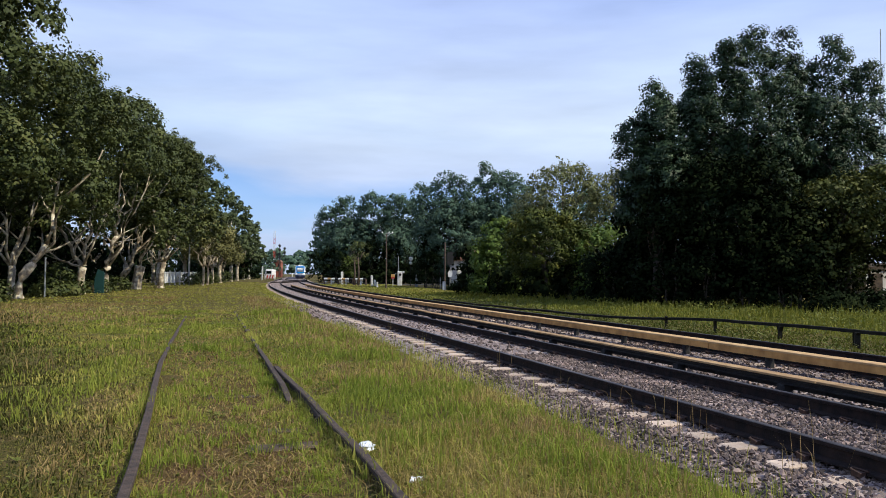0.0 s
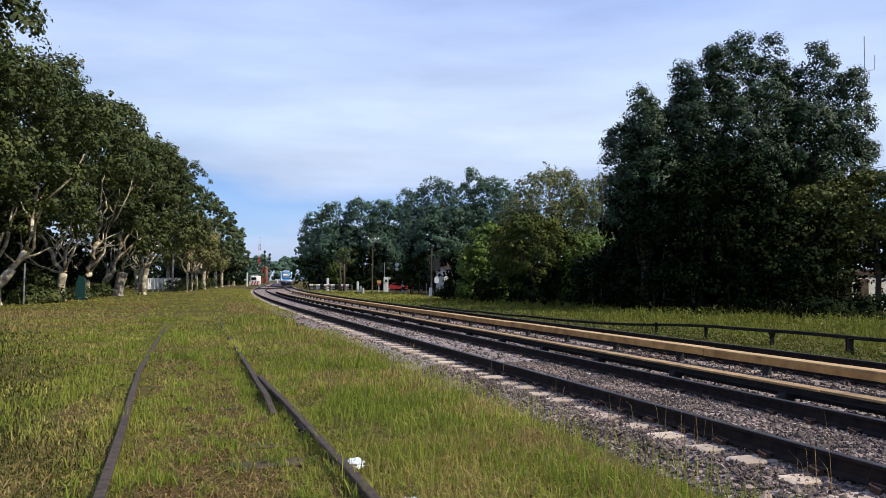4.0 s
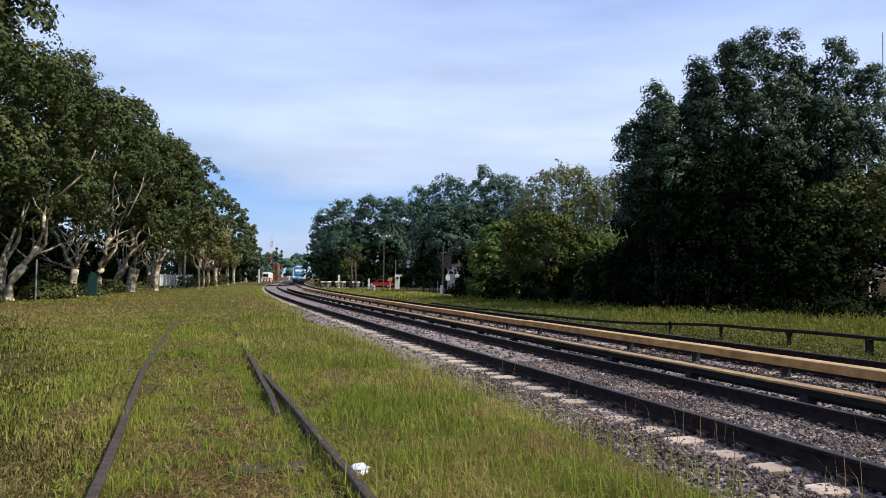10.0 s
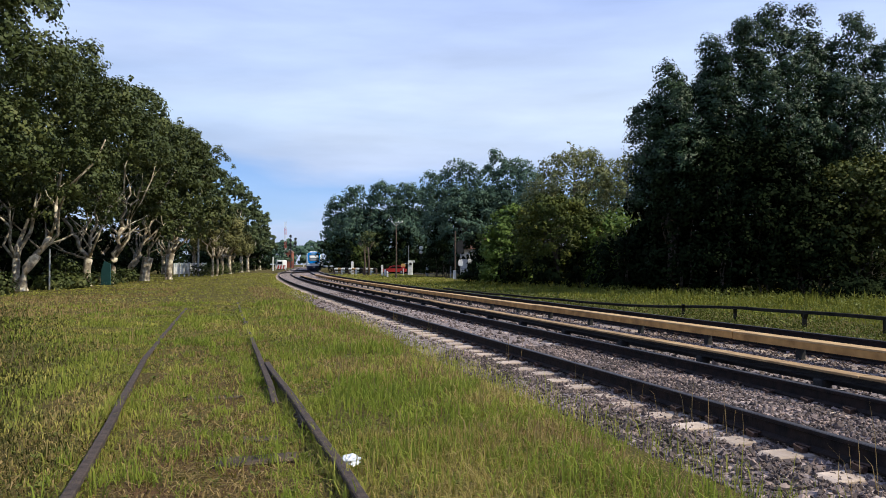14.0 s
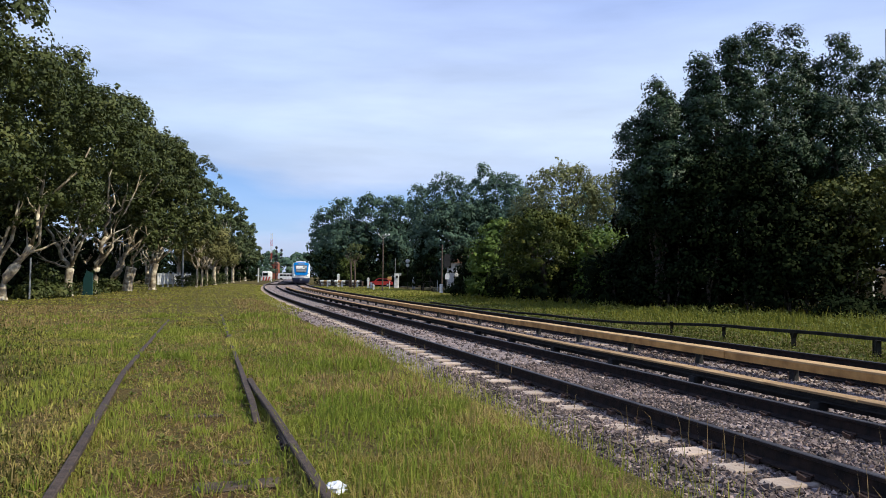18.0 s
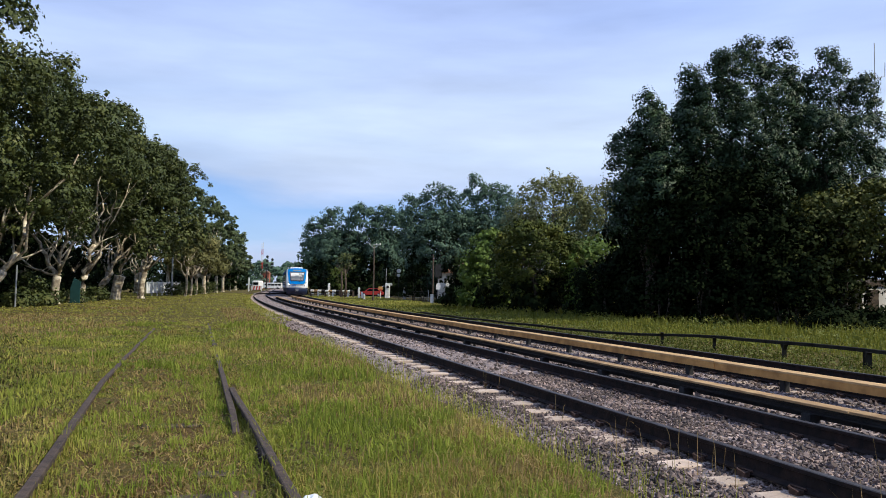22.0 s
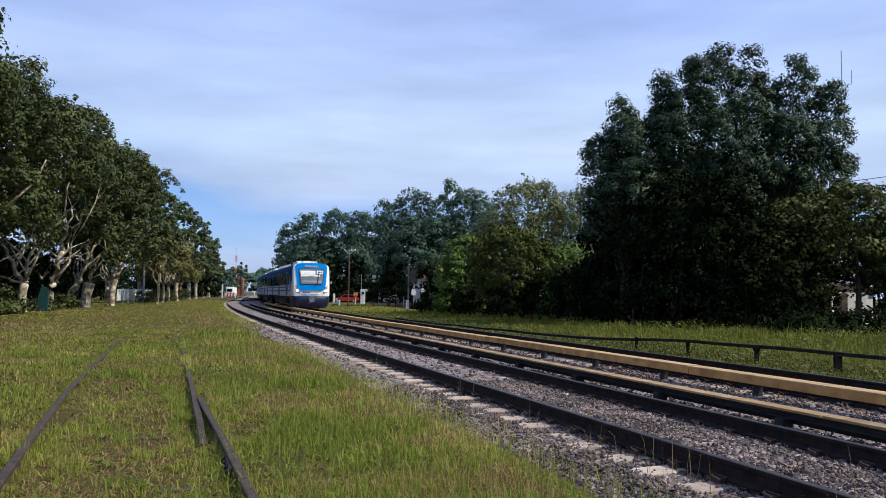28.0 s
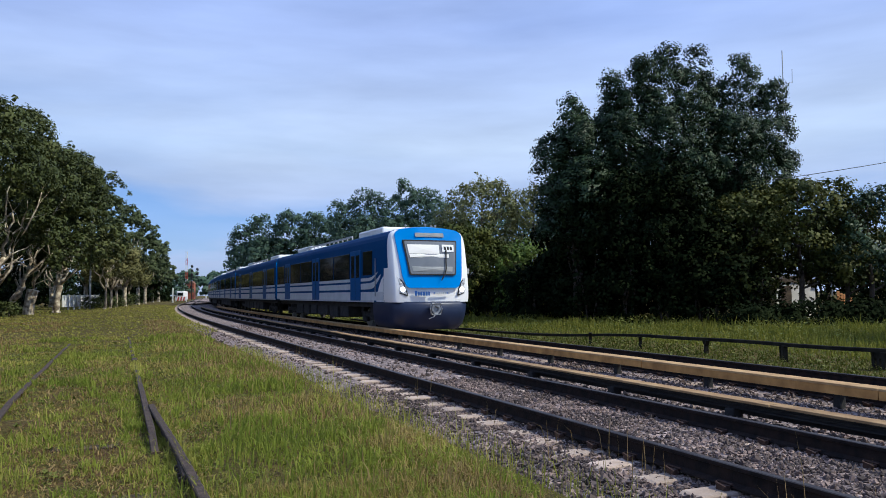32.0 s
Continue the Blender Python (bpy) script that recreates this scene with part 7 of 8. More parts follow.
def build_crossing():
    g = -0.34
    # road
    bm = bmesh.new()
    for a, b in (((-75, 138), (-40.5, 137)), ((-40.5, 137), (-5, 133)), ((-5, 133), (60, 128))):
        q = [bm.verts.new((a[0], a[1] - 3.6, g + 0.03)), bm.verts.new((b[0], b[1] - 3.6, g + 0.03)), bm.verts.new((b[0], b[1] + 3.6, g + 0.03)), bm.verts.new((a[0], a[1] + 3.6, g + 0.03))]
        bm.faces.new(q)
    tagged(new("road", finish("road", bm, ROAD_MAT)), "asphalt road over the level crossing", "road", kind="structure")

    t = thing("telegraph_pole", pose(-5.45, 95, g), "brown wooden pole with a small crossarm and insulators", "pole")
    bm = bmesh.new()
    tube(bm, [(0, 0, -0.3), (0.03, 0, 3.5), (-0.02, 0, 7.0)], [0.10, 0.08, 0.065], 10)
    part("pole", bm, WOOD_POLE, t)
    bm = bmesh.new()
    tube(bm, [(0, -0.02, 6.6), (-0.55, 0, 7.05)], 0.035, 6)
    tube(bm, [(0, -0.02, 6.6), (0.6, 0, 7.05)], 0.035, 6)
    box(bm, (0.35, 0, 7.05), (0.9, 0.1, 0.1), bevel=0.01)
    part("crossarm", bm, GREY_PAINT, t, "grey forked crossarm")
    for x in (-0.55, 0.3, 0.75):
        bm = bmesh.new()
        lathe(bm, [(0.06, 0), (0.09, 0.06), (0.05, 0.1), (0.08, 0.16), (0.02, 0.2)], 8, Matrix.Translation((x, 0, 7.06)))
        part("insulator", bm, WHITE_PAINT, t)

    t = thing("brown_pole", pose(1.85, 85, g), "short reddish wooden pole beside a signal", "pole")
    bm = bmesh.new()
    tube(bm, [(0, 0, -0.3), (0, 0, 5.5)], [0.10, 0.075], 10)
    part("pole", bm, WOOD_POLE, t)
    bm = bmesh.new()
    box(bm, (-0.08, -0.15, 0.5), (0.34, 0.3, 1.0), bevel=0.03)
    part("cabinet", bm, WHITE_PAINT, t, "pale cabinet at the foot")

    t = thing("light_signal", pose(2.45, 84.5, g), "black signal head with a white sign on a post", "signal")
    bm = bmesh.new()
    tube(bm, [(0, 0, -0.2), (0, 0, 4.0)], 0.07, 8)
    part("post", bm, STEEL, t)
    bm = bmesh.new()
    prism(bm, round_poly([(-0.42, 2.9), (0.42, 2.9), (0.42, 4.4), (-0.42, 4.4)], 0.3), -0.1, 0.06)
    bmesh.ops.recalc_face_normals(bm, faces=bm.faces)
    part("backing_board", bm, BLACK, t, "black backing board")
    bm = bmesh.new()
    prism(bm, [(-0.24, 1.55), (0.24, 1.55), (0.26, 2.05), (0.1, 2.3), (-0.1, 2.3), (-0.26, 2.05)], -0.14, -0.1)
    bmesh.ops.recalc_face_normals(bm, faces=bm.faces)
    part("sign", bm, WHITE_PAINT, t, "white sign plate")

    # relay post with mast
    t = thing("crossing_post", pose(-4.55, 118, g), "white crossing mechanism post with a thin mast", "crossing post")
    bm = bmesh.new()
    box(bm, (0, 0, 1.15), (0.75, 0.6, 2.3), bevel=0.06)
    part("housing", bm, WHITE_PAINT, t, "white housing")
    bm = bmesh.new()
    tube(bm, [(-0.25, 0, 2.2), (-0.25, 0, 4.7)], 0.05, 6)
    part("mast", bm, STEEL, t)
    bm = bmesh.new()
    lathe(bm, [(0.01, 0), (0.2, 0), (0.22, 0.05), (0.2, 0.1)], 14, Matrix.Translation((0.05, -0.3, 1.75)) @ Matrix.Rotation(math.pi / 2, 4, "X"))
    part("black_disc", bm, BLACK, t)
    bm = bmesh.new()
    box(bm, (0.55, -0.1, 2.15), (0.35, 0.3, 0.35), bevel=0.05)
    part("side_lamp", bm, GREY_PAINT, t)

    t = thing("crossing_lamps", pose(-2.7, 112, g), "thin dark post with two round white lamps", "crossing signal")
    bm = bmesh.new()
    tube(bm, [(0, 0, -0.2), (0, 0, 4.6)], 0.05, 6)
    part("post", bm, BLACK, t)
    for z, r in ((4.15, 0.30), (3.50, 0.24)):
        bm = bmesh.new()
        lathe(bm, [(0.01, 0), (r, 0), (r * 1.05, 0.06), (r * 0.8, 0.14)], 16, Matrix.Translation((0, -0.05, z)) @ Matrix.Rotation(math.pi / 2, 4, "X"))
        part("lamp", bm, WHITE_PAINT, t, "round white lamp")

    t = thing("warning_sign", pose(-5.5, 115, g), "small red and yellow warning sign on a white post", "sign")
    bm = bmesh.new()
    post_box(bm, 0, 0, -0.1, 1.5, 0.12)
    part("post", bm, WHITE_PAINT, t)
    bm = bmesh.new()
    prism(bm, round_poly([(-0.32, 1.3), (0.32, 1.3), (0.32, 1.8), (-0.32, 1.8)], 0.1), -0.1, -0.06)
    bmesh.ops.recalc_face_normals(bm, faces=bm.faces)
    part("plate", bm, material("sign_yellow", (0.62, 0.40, 0.12), 0.6, second=(0.55, 0.3, 0.1), scale=4), t)
    bm = bmesh.new()
    box(bm, (0, -0.115, 1.25), (0.5, 0.02, 0.22))
    part("band", bm, RED_PAINT, t)

    for x, y, h, w in ((-8.7, 114, 1.55, 0.32), (-8.1, 112, 0.9, 0.3), (-1.8, 110, 1.7, 0.3), (-14.4, 124, 2.1, 0.36), (-6.9, 100, 0.7, 0.22), (-40.0, 180, 3.4, 0.3)):
        t = thing("white_post", pose(x, y, g), "short white concrete post by the crossing", "post", "white posts")
        bm = bmesh.new()
        box(bm, (0, 0, h / 2), (w, w, h), bevel=0.04)
        part("shaft", bm, WHITE_PAINT if x != -1.8 else GREY_PAINT, t)
        bm = bmesh.new()
        prism(bm, [(-w / 2, h - 0.01), (w / 2, h - 0.01), (0, h + w * 0.3)], -w / 2, w / 2)
        bmesh.ops.recalc_face_normals(bm, faces=bm.faces)
        part("cap", bm, WHITE_PAINT, t)

    # white and tan guard rails
    for k, (x0, y0, x1, y1, m) in enumerate(((-17.4, 124.5, -12.4, 122.5, 4), (-12.0, 122.4, -10.2, 121.6, 2))):
        t = thing("guard_rail", Matrix(), "low white and tan painted guard rail at the crossing", "guard rail", "guard rails")
        d = Vector((x1 - x0, y1 - y0, 0))
        for i in range(m * 2):
            a, b = Vector((x0, y0, g)) + d * (i / (m * 2)), Vector((x0, y0, g)) + d * ((i + 0.80) / (m * 2))
            bm = bmesh.new()
            tube(bm, [a + Vector((0, 0, 0.92)), b + Vector((0, 0, 0.92))], 0.2, 8)
            tube(bm, [a + Vector((0, 0, 0.45)), b + Vector((0, 0, 0.45))], 0.10, 8)
            part("rail", bm, (WHITE_PAINT, BOARD, WHITE_PAINT, BLACK)[i % 4], t)
        for i in range(m + 1):
            p = Vector((x0, y0, g)) + d * (i / m)
            bm = bmesh.new()
            box(bm, (p.x, p.y, g + 0.45), (0.26, 0.26, 1.15), bevel=0.03)
            part("post", bm, WHITE_PAINT if i % 2 else WOOD_POLE, t)

    # bare trunks by the guard rail
    for x, y in ((-11.7, 117), (-11.0, 116)):
        rng = random.Random(int(-x * 10))
        tree("young_tree", "slender reddish-brown tree with a small yellowish crown", at_ground(x, y), ([(0, 0, -0.2), (0.1, 0, 2.0), (0, 0, 4.4)], [0.16, 0.13, 0.09]), [((0, 0, 3.2), (0.8, 0.2, 5.2), 0.07, 0.03), ((0, 0, 3.4), (-0.7, -0.2, 5.4), 0.06, 0.03)],
             [(0.3, 0, 5.3, 1.6, 1.6, 1.5), (0.9, 0, 4.3, 0.9, 0.9, 0.8)], 300, 0.24, LEAF_PLANE, WOOD_POLE, 700 + int(y), "young trees", 0.45, 14)

    # wire fence
    t = thing("wire_fence", Matrix(), "low dark wire fence with posts before the trees", "fence")
    for i in range(7):
        x, y = -1.6 + i * 1.05, 108 - i * 3.4
        bm = bmesh.new()
        post_box(bm, x, y, g - 0.1, g + 1.45, 0.1)
        part("post", bm, GREY_PAINT if i % 3 == 0 else PIPE, t)
    for h in (0.3, 0.6, 0.9, 1.2):
        bm = bmesh.new()
        tube(bm, [(-1.6, 108, g + h), (4.7, 87.6, g + h)], 0.02, 4)
        part("wire", bm, WIRE, t)

    # white house behind the trees
    t = thing("house", pose(6.7, 97, g, 0, 0, 8), "white rendered house half hidden behind trees", "house")
    bm = bmesh.new()
    box(bm, (0, 0, 1.8), (7, 6, 3.6))
    part("wall", bm, WALL_WHITE, t)
    bm = bmesh.new()
    prism(bm, [(-3.9, 3.6), (3.9, 3.6), (0, 5.2)], -3.3, 3.3)
    bmesh.ops.recalc_face_normals(bm, faces=bm.faces)
    part("roof", bm, ROOF_MAT, t)
    for x in (-2.2, 0.4, 2.4):
        bm = bmesh.new()
        box(bm, (x, -3.01, 1.9), (0.9, 0.06, 1.2))
        part("window", bm, GLASS, t)

    # brick hut and road gate across the line
    t = thing("signal_box", pose(-70.3, 350, g), "two-storey red brick signal box beside the line", "signal box")
    bm = bmesh.new()
    box(bm, (0, 0, 1.6), (3.8, 4.0, 3.4))
    part("base", bm, BRICK, t, "brick lower storey")
    bm = bmesh.new()
    box(bm, (0, 0, 5.2), (3.7, 3.9, 3.8))
    part("wall", bm, BRICK, t)
    bm = bmesh.new()
    prism(bm, [(-2.1, 7.1), (2.1, 7.1), (1.3, 8.1), (-1.3, 8.1)], -2.2, 2.2)
    bmesh.ops.recalc_face_normals(bm, faces=bm.faces)
    part("roof", bm, ROOF_MAT, t)
    for x in (-0.9, 0.8):
        bm = bmesh.new()
        box(bm, (x, -1.96, 5.6), (0.9, 0.06, 1.1))
        part("window", bm, GLASS, t)
    t = thing("striped_gate", pose(-42.4, 200, g), "red and white striped gate beside the line", "gate")
    for i in range(7):
        bm = bmesh.new()
        x = -1.3 + i * 0.36
        prism(bm, [(x, 0.45), (x + 0.34, 0.45), (x + 0.56, 1.45), (x + 0.22, 1.45)], -0.05, 0.05)
        bmesh.ops.recalc_face_normals(bm, faces=bm.faces)
        part("board", bm, RED_PAINT if i % 2 else WHITE_PAINT, t)
    for x in (-1.35, 1.35):
        bm = bmesh.new()
        post_box(bm, x, 0.1, -0.2, 1.5, 0.16)
        part("post", bm, WHITE_PAINT, t)
    t = thing("white_lorry", pose(-47.6, 226, g), "white box lorry with red lights waiting by the hut", "lorry")
    bm = bmesh.new()
    box(bm, (0, 0, 1.7), (2.1, 5.4, 2.6), bevel=0.3)
    part("body", bm, WHITE_PAINT, t)
    bm = bmesh.new()
    box(bm, (0, -2.7, 2.1), (1.5, 0.06, 0.8), bevel=0.02)
    part("rear_window", bm, GLASS, t)
    for sx in (-1, 1):
        for y in (-1.4, 1.4):
            bm = bmesh.new()
            lathe(bm, [(0.3, 0), (0.34, 0.03), (0.34, 0.2), (0.3, 0.23)], 14, Matrix.Translation((sx * 0.88, y, 0.34)) @ Matrix.Rotation(math.pi / 2, 4, "Y"))
            part("wheel", bm, RUBBER, t)
        bm = bmesh.new()
        box(bm, (sx * 0.85, -2.71, 1.2), (0.3, 0.05, 0.45), bevel=0.02)
        part("tail_light", bm, RED_PAINT, t)

    # signal masts over the line
    t = thing("railway_signal", pose(-59.8, 300, g), "dark bracket signal mast with round black heads", "railway signal")
    bm = bmesh.new()
    tube(bm, [(0, 0, -0.3), (0, 0, 13.6)], [0.2, 0.10], 8)
    part("mast", bm, BLACK, t)
    bm = bmesh.new()
    box(bm, (1.0, 0, 8.6), (2.2, 0.3, 0.16))
    tube(bm, [(2.0, 0, 8.6), (2.0, 0, 12.4)], 0.09, 6)
    tube(bm, [(0, 0, 7.2), (1.6, 0, 8.6)], 0.06, 6)
    part("bracket", bm, BLACK, t)
    for x, z in ((0, 13.0), (0, 11.4), (0, 9.8), (2.0, 11.9), (2.0, 10.2)):
        bm = bmesh.new()
        lathe(bm, [(0.01, 0), (0.5, 0), (0.53, 0.06), (0.4, 0.2)], 14, Matrix.Translation((x + 0.1, -0.1, z)) @ Matrix.Rotation(math.pi / 2, 4, "X"))
        box(bm, (x + 0.3, 0, z - 0.55), (0.8, 0.1, 0.12))
        part("signal_head", bm, BLACK, t, "round black signal head")
    # white arch beyond the end of the visible line
    t = thing("white_arch", pose(-77.0, 432, g), "small white arched portal in the distance", "arch")
    bm = bmesh.new()
    tube(bm, [(-1.4, 0, -0.2), (-1.4, 0, 4.6)] + [(-1.4 * math.cos(a * math.pi / 8), 0, 4.8 + 1.7 * math.sin(a * math.pi / 8)) for a in range(9)] + [(1.4, 0, 4.6), (1.4, 0, 3.4)], 0.34, 8)
    part("frame", bm, WHITE_PAINT, t)
    # lattice mast, red and white, far off
    t = thing("lattice_mast", pose(-72, 350, g), "tall red and white lattice radio mast", "radio mast")
    for k in range(7):
        bm = bmesh.new()
        z0 = k * 3.1
        for sx, sy in ((-1, -1), (1, -1), (0, 1)):
            tube(bm, [(sx * 0.4, sy * 0.4, z0), (sx * 0.4, sy * 0.4, z0 + 3.1)], 0.06, 5)
        for q in range(2):
            z = z0 + q * 1.55
            tube(bm, [(-0.4, -0.4, z), (0.4, -0.4, z + 1.5)], 0.035, 4)
            tube(bm, [(0.4, -0.4, z), (0, 0.4, z + 1.5)], 0.035, 4)
            tube(bm, [(0, 0.4, z), (-0.4, -0.4, z + 1.5)], 0.035, 4)
        part("section", bm, RED_PAINT if k % 2 else WHITE_PAINT, t)

    # thin aerial mast behind the poplars
    t = thing("aerial_mast", pose(35.0, 56.0, g), "thin tall guyed aerial mast behind the poplars", "radio mast")
    bm = bmesh.new()
    for sx, sy in ((-1, -1), (1, -1), (0, 1)):
        tube(bm, [(sx * 0.1, sy * 0.1, 0), (sx * 0.1, sy * 0.1, 18.0)], 0.022, 5)
    for q in range(35):
        tube(bm, [(-0.1, -0.1, q * 0.5), (0.1, -0.1, q * 0.5 + 0.5)], 0.012, 4)
        tube(bm, [(0, 0.1, q * 0.5), (-0.1, -0.1, q * 0.5 + 0.5)], 0.012, 4)
    part("lattice", bm, GREY_PAINT, t)
    bm = bmesh.new()
    tube(bm, [(0, 0, 17.9), (0, 0, 21.2)], 0.04, 5)
    tube(bm, [(0, 0, 18.4), (0.8, 0, 18.6), (0.82, 0, 19.7)], 0.03, 5)
    part("aerial", bm, GREY_PAINT, t)

    # left side: lamp post, white yard wall, parked cars, teal board, grey post
    t = thing("street_lamp", pose(-29.6, 92, g), "plain grey lamp post among the street trees", "street lamp")
    bm = bmesh.new()
    tube(bm, [(0, 0, -0.2), (0, 0, 6.2)], [0.14, 0.09], 8)
    part("pole", bm, GREY_PAINT, t)
    bm = bmesh.new()
    box(bm, (0.3, 0, 6.15), (0.8, 0.2, 0.1), bevel=0.03)
    part("lamp_head", bm, GREY_PAINT, t)
    t = thing("grey_post", pose(-22.6, 43.5, -0.25), "thin grey metal post between the plane trees", "post")
    bm = bmesh.new()
    tube(bm, [(0, 0, -0.2), (0, 0, 2.5)], 0.05, 8)
    part("shaft", bm, STEEL, t)
    t = thing("teal_screen", pose(-23.8, 53.5, -0.25), "teal painted board leaning by a plane tree", "board")
    bm = bmesh.new()
    prism(bm, [(-0.36, 0), (0.36, 0), (0.34, 1.65), (-0.1, 1.85), (-0.3, 1.2)], -0.04, 0.04)
    bmesh.ops.recalc_face_normals(bm, faces=bm.faces)
    part("panel", bm, TEAL, t)
    t = thing("old_stump", pose(-22.9, 38.6, -0.25), "grey stump of a cut tree", "tree stump")
    bm = bmesh.new()
    tube(bm, [(0, 0, -0.2), (0.12, 0, 1.0), (0.05, 0.05, 2.6)], [0.26, 0.19, 0.15], 10)
    part("stump", bm, BARK_PLANE, t)
    t = thing("old_stump", pose(-26.0, 66.0, -0.25), "pale stump of a pollarded tree", "tree stump")
    bm = bmesh.new()
    tube(bm, [(0, 0, -0.2), (0.1, 0, 1.0), (0.35, 0, 2.2)], [0.5, 0.4, 0.46], 10)
    part("stump", bm, BARK_PLANE, t)
    t = thing("yard_wall", pose(-31.5, 96, -0.3, 0, 0, 96), "white painted yard fence with panels", "fence")
    for i in range(7):
        bm = bmesh.new()
        x = -9 + i * 2.6
        box(bm, (x, 0, 1.15), (2.4, 0.1, 1.3), bevel=0.02)
        part("panel", bm, WHITE_PAINT, t)
        bm = bmesh.new()
        post_box(bm, x + 1.3, 0, -0.1, 1.95, 0.16)
        part("post", bm, GREY_PAINT, t)


build_crossing()


def build_garden():
    """The white house, gate and posts behind the verge."""
    g = -0.36
    t = thing("garden_house", pose(28.4, 47.6, g, 0, 0, 14), "low white rendered house with a dark open porch", "house")
    bm = bmesh.new()
    box(bm, (0, 0, 1.15), (3.3, 4.0, 2.3))
    part("wall", bm, WALL_WHITE, t)
    bm = bmesh.new()
    prism(bm, [(-1.8, 2.3), (1.8, 2.3), (1.75, 2.42), (0, 2.75), (-1.75, 2.42)], -2.08, 2.2)
    bmesh.ops.recalc_face_normals(bm, faces=bm.faces)
    part("roof", bm, OLD_WOOD, t, "dark weathered roof")
    bm = bmesh.new()
    box(bm, (-0.85, -2.0, 1.05), (0.85, 0.1, 2.1), bevel=0.01)
    part("door", bm, OLD_WOOD, t, "dark wooden door")
    bm = bmesh.new()
    box(bm, (2.35, -1.6, 2.28), (1.5, 1.3, 0.12), bevel=0.02)
    part("porch_roof", bm, BLACK, t, "thin dark porch roof")
    bm = bmesh.new()
    box(bm, (2.35, 0.4, 1.1), (1.4, 0.12, 2.2), bevel=0.01)
    part("porch_back", bm, OLD_WOOD, t, "dark boarded back of the porch")
    bm = bmesh.new()
    tube(bm, [(2.98, -2.15, -0.1), (2.98, -2.15, 2.22)], 0.05, 8)
    part("porch_post", bm, STEEL, t, "thin grey porch post")
    t = thing("wooden_gate", pose(29.75, 42.0, g, 0, 0, 12), "orange-brown slatted wooden gate by the hedge", "gate")
    for i in range(6):
        bm = bmesh.new()
        box(bm, (-0.6 + i * 0.24, 0, 0.88 - 0.05 * i), (0.2, 0.04, 1.7 - 0.1 * i - 0.05 * (i % 2)), bevel=0.01)
        part("slat", bm, GATE_WOOD, t)
    for z in (0.4, 0.95):
        bm = bmesh.new()
        box(bm, (0, 0.045, z), (1.5, 0.04, 0.12), bevel=0.008)
        part("rail", bm, GATE_WOOD, t)
    t = thing("brick_wall", pose(26.4, 31.4, g, 0, 0, -8), "low red brick garden wall", "wall")
    rng = random.Random(5)
    bm = bmesh.new()
    box(bm, (0, 0, 0.42), (3.0, 0.16, 0.84))
    part("core", bm, GREY_PAINT, t)
    b = bmesh.new()
    box(b, (0, 0, 0), (0.225, 0.2, 0.062), bevel=0.006)
    me = finish("brick", b, BRICK)
    for r in range(11):
        for c in range(12):
            piece("brick", me, t, pose(-1.38 + c * 0.24 + (0.12 if r % 2 else 0), rng.uniform(-0.006, 0.006), 0.04 + r * 0.075))
    t = thing("service_pole", pose(37.0, 30.6, g), "wooden service pole that carries a cable", "pole")
    bm = bmesh.new()
    tube(bm, [(0, 0, -0.3), (0, 0, 11.0)], [0.16, 0.11], 8)
    part("pole", bm, WOOD_POLE, t)
    bm = bmesh.new()
    a, e = Vector((-17.5, 2.4, 6.9)), Vector((0, 0, 10.8))
    tube(bm, [a.lerp(e, k / 10) - Vector((0, 0, 0.5 * math.sin(math.pi * k / 10))) for k in range(11)], 0.016, 5)
    part("cable", bm, WIRE, t, "black sagging cable")


GATE_WOOD = material("orange_wood", (0.42, 0.17, 0.06), 0.7, second=(0.55, 0.26, 0.10), scale=5, bump=0.2)
build_garden()


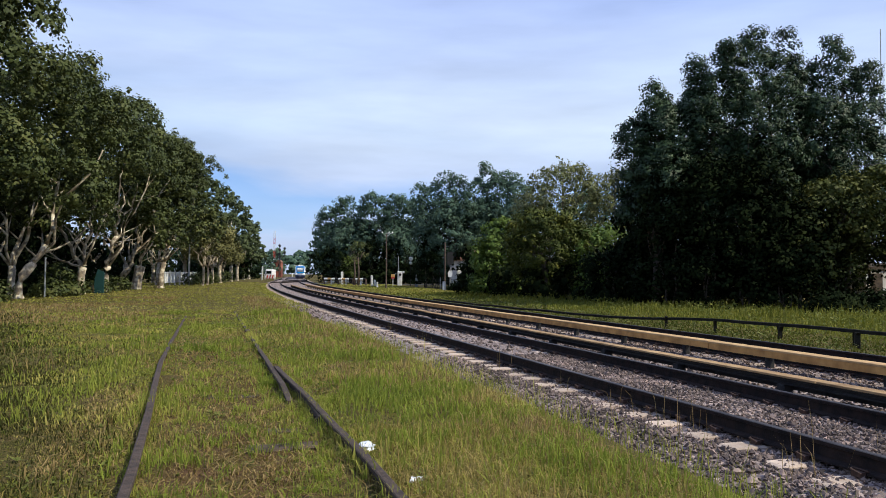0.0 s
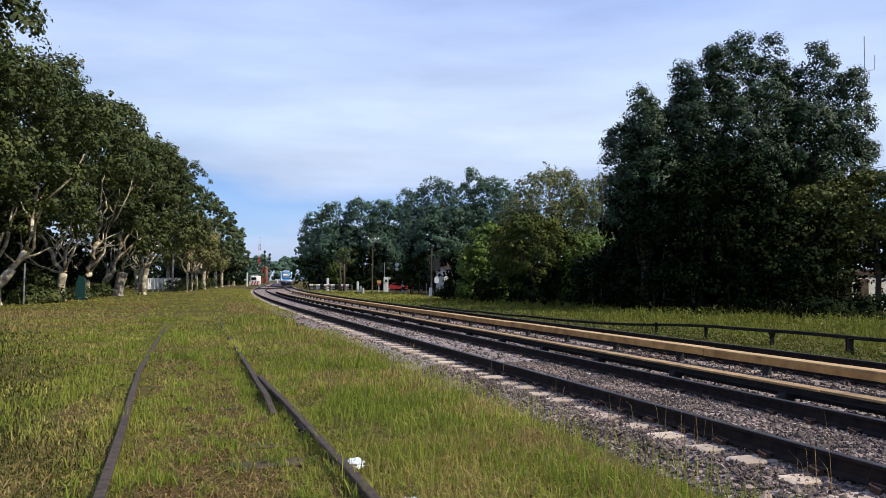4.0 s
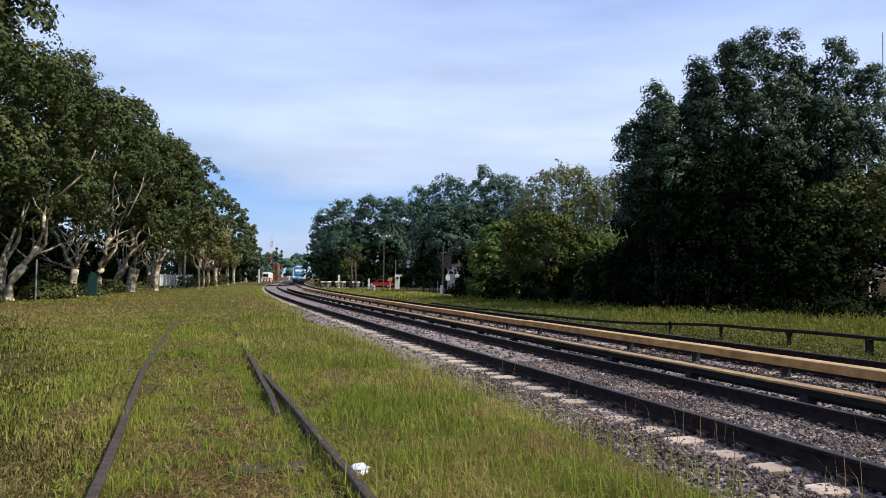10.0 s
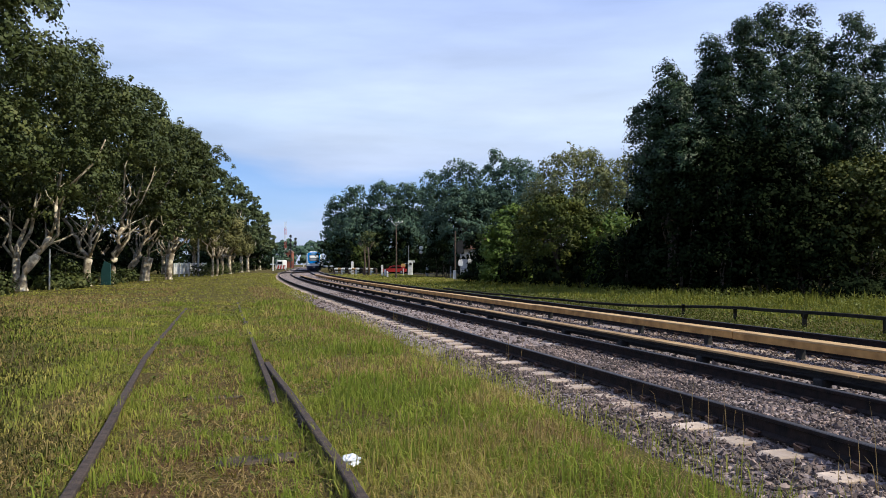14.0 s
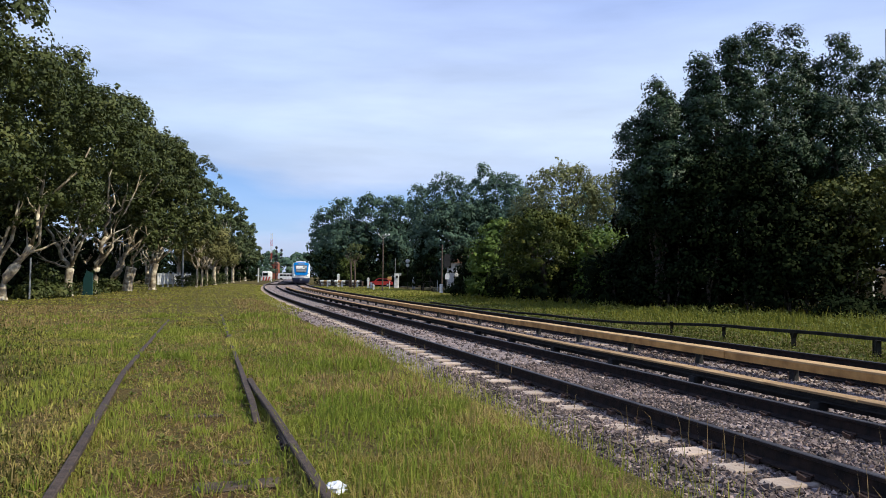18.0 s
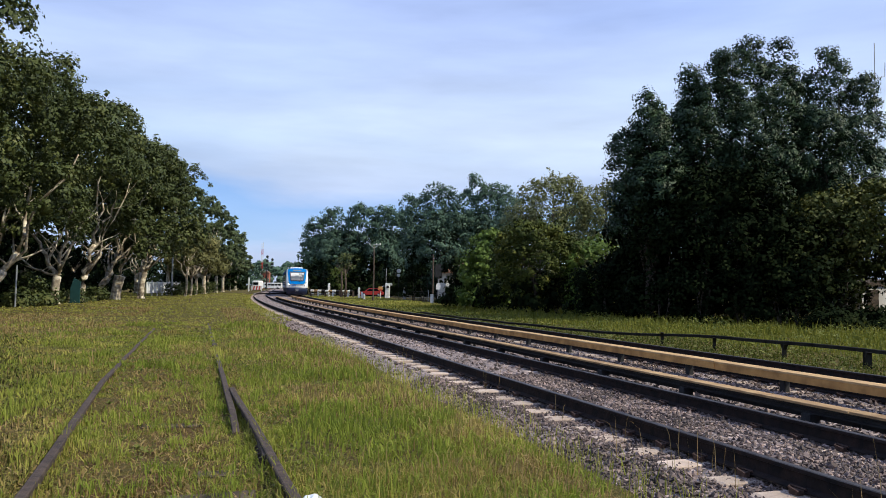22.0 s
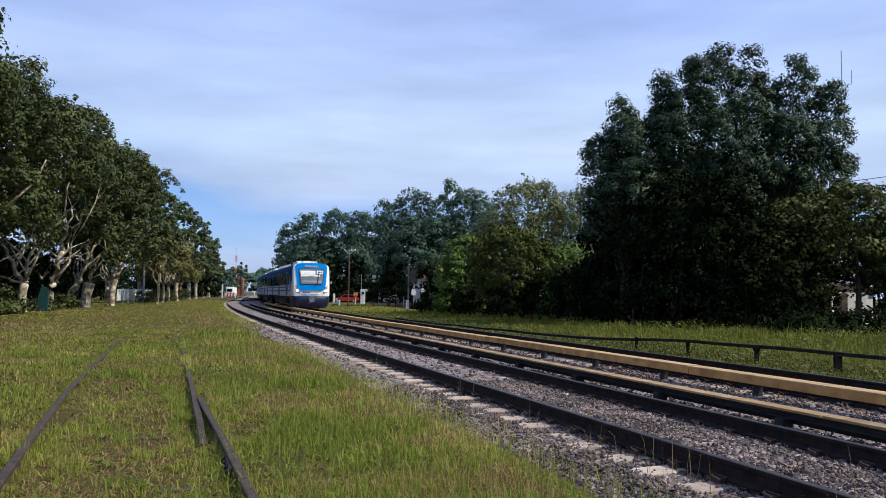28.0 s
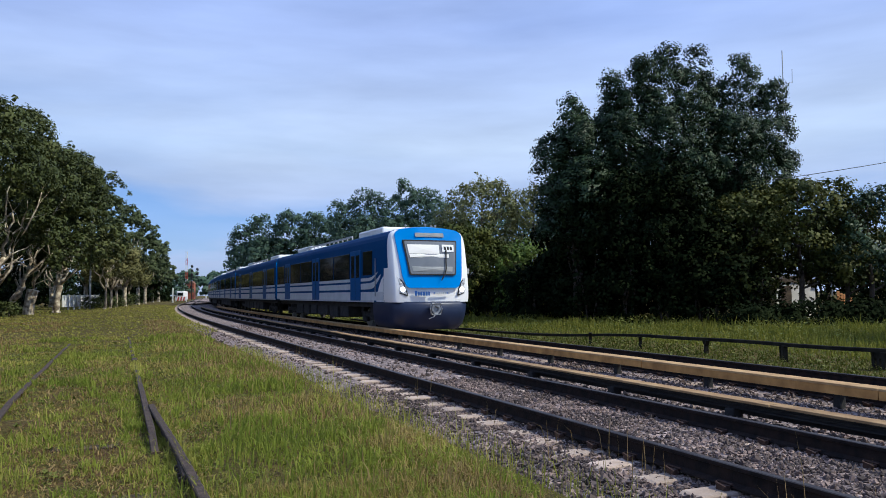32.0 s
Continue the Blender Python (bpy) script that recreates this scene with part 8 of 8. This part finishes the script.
def road_car(label, m, paint, group=""):
    """A small family car; forward is +x, wheels on z = 0."""
    t = thing("car", m, label, "car", group)
    bm = bmesh.new()
    side = [(-2.0, 0.32), (2.0, 0.32), (2.06, 0.62), (1.95, 0.82), (1.05, 0.92), (-1.6, 0.95), (-2.02, 0.86), (-2.08, 0.55)]
    prism(bm, round_poly(side, 0.12), -0.82, 0.82)
    bmesh.ops.recalc_face_normals(bm, faces=bm.faces)
    part("body", bm, paint, t)
    bm = bmesh.new()
    lo, hi = [(-1.75, 0.92), (1.2, 0.90)], [(-1.15, 1.40), (0.45, 1.42)]
    vs = [bm.verts.new((x, y, z)) for x, z, w in ((lo[0][0], lo[0][1], 0.78), (lo[1][0], lo[1][1], 0.78), (hi[1][0], hi[1][1], 0.62), (hi[0][0], hi[0][1], 0.62)) for y in (-w, w)]
    for f in ((0, 2, 4, 6), (1, 7, 5, 3), (0, 1, 3, 2), (2, 3, 5, 4), (4, 5, 7, 6), (6, 7, 1, 0)):
        bm.faces.new([vs[i] for i in f])
    bmesh.ops.recalc_face_normals(bm, faces=bm.faces)
    bmesh.ops.bevel(bm, geom=list(bm.edges), offset=0.06, segments=2, affect="EDGES")
    part("cabin", bm, paint, t)
    for sy in (-1, 1):
        bm = bmesh.new()
        prism(bm, [(-1.5, 0.96), (0.9, 0.95), (0.42, 1.33), (-1.08, 1.33)], sy * 0.70, sy * 0.765)
        bmesh.ops.recalc_face_normals(bm, faces=bm.faces)
        part("side_window", bm, GLASS, t)
        for x in (-1.3, 1.3):
            bm = bmesh.new()
            lathe(bm, [(0.26, 0), (0.31, 0.03), (0.31, 0.18), (0.26, 0.2)], 16, Matrix.Translation((x, sy * 0.84, 0.31)) @ Matrix.Rotation(sy * math.pi / 2, 4, "X"))
            w = part("wheel", bm, RUBBER, t)
            bm = bmesh.new()
            lathe(bm, [(0.18, 0), (0.19, 0.012), (0.1, 0.02)], 12, Matrix.Translation((x, sy * 0.845, 0.31)) @ Matrix.Rotation(-sy * math.pi / 2, 4, "X"))
            part("rim", bm, STEEL, w)
        bm = bmesh.new()
        box(bm, (2.0, sy * 0.6, 0.70), (0.1, 0.3, 0.14), bevel=0.03)
        part("headlight", bm, STEEL, t)
        bm = bmesh.new()
        box(bm, (-2.0, sy * 0.62, 0.74), (0.1, 0.26, 0.18), bevel=0.03)
        part("tail_light", bm, RED_PAINT, t)
    return t


RED_CAR = road_car("red car waiting at the level crossing", Matrix(), material("car_red", (0.42, 0.022, 0.018), 0.35, second=(0.46, 0.03, 0.02), scale=2, coat=0.6), "waiting cars")
SILVER_CAR = road_car("silver car waiting behind the red one", Matrix(), material("car_silver", (0.30, 0.32, 0.34), 0.35, 0.4, second=(0.34, 0.36, 0.38), scale=2, coat=0.6), "waiting cars")


def small_bus(m):
    """A white minibus; forward is +x."""
    t = thing("minibus", m, "white minibus crossing the line far beyond the train", "bus")
    bm = bmesh.new()
    prism(bm, round_poly([(-4.0, 0.5), (4.0, 0.5), (4.05, 1.6), (3.7, 2.8), (-4.0, 2.8)], 0.2), -1.1, 1.1)
    bmesh.ops.recalc_face_normals(bm, faces=bm.faces)
    part("body", bm, WHITE_PAINT, t)
    for sy in (-1, 1):
        for k in range(5):
            bm = bmesh.new()
            box(bm, (-3.1 + k * 1.4, sy * 1.105, 1.95), (1.2, 0.03, 0.75))
            part("side_window", bm, GLASS, t)
        for x in (-2.4, 2.6):
            bm = bmesh.new()
            lathe(bm, [(0.01, 0), (0.44, 0.0), (0.46, 0.03), (0.46, 0.22), (0.3, 0.24)], 14, Matrix.Translation((x, sy * 1.12, 0.46)) @ Matrix.Rotation(sy * math.pi / 2, 4, "X"))
            part("wheel", bm, RUBBER, t)
    return t


BUS = small_bus(Matrix())


def bus_pose(x):
    return pose(x, 316.0, -0.34, 0, 0, 180)


def road_pose(x):
    return pose(x, 133.0 - (x + 5) * 0.08, -0.31, 0, 0, 175)


ROAD_CARS = [
    (BUS, [(0, bus_pose(20)), (8, bus_pose(-15)), (14, bus_pose(-46)), (17, bus_pose(-56.5)), (20, bus_pose(-59.0)), (22, bus_pose(-60.5)), (25, bus_pose(-67)), (28, bus_pose(-82)), (32, bus_pose(-108))]),
    (RED_CAR, [(0, road_pose(24)), (2.0, road_pose(6)), (3.5, road_pose(-1.5)), (4.5, road_pose(-4.6)), (5.5, road_pose(-6.6)), (7.0, road_pose(-7.8)), (9.0, road_pose(-7.9)), (32, road_pose(-7.9))]),
    (SILVER_CAR, [(0, road_pose(80)), (16, road_pose(60)), (22.0, road_pose(20)), (24.0, road_pose(7.0)), (25.5, road_pose(1.8)), (27, road_pose(0.6)), (28, road_pose(0.5)), (32, road_pose(0.5))]),
]


def litter(x, y, z, r, seed, label):
    """A crumpled film bag."""
    rng = random.Random(seed)
    bm = bmesh.new()
    bmesh.ops.create_icosphere(bm, subdivisions=3, radius=1.0)
    for v in bm.verts:
        k = 0.75 + 0.5 * noise.noise(v.co * 1.9 + Vector((seed, 0, 0))) + 0.25 * noise.noise(v.co * 5.0)
        v.co = Vector((v.co.x * r * k, v.co.y * r * 0.7 * k, max(-0.2, v.co.z) * r * 0.5 * k))
    ob = new("plastic_bag", finish("plastic_bag", bm, LITTER_MAT))
    ob.matrix_basis = pose(x, y, z, 0, 0, rng.uniform(0, 180))
    tagged(ob, label, "litter", "litter")


litter(-0.61, 5.39, -0.045, 0.12, 3, "crumpled white plastic bag beside the old rail")
litter(-0.175, 4.62, -0.105, 0.085, 7, "torn white wrapper in the grass")
litter(4.6, 8.2, -0.19, 0.06, 9, "scrap of white paper among the stones")

motions()
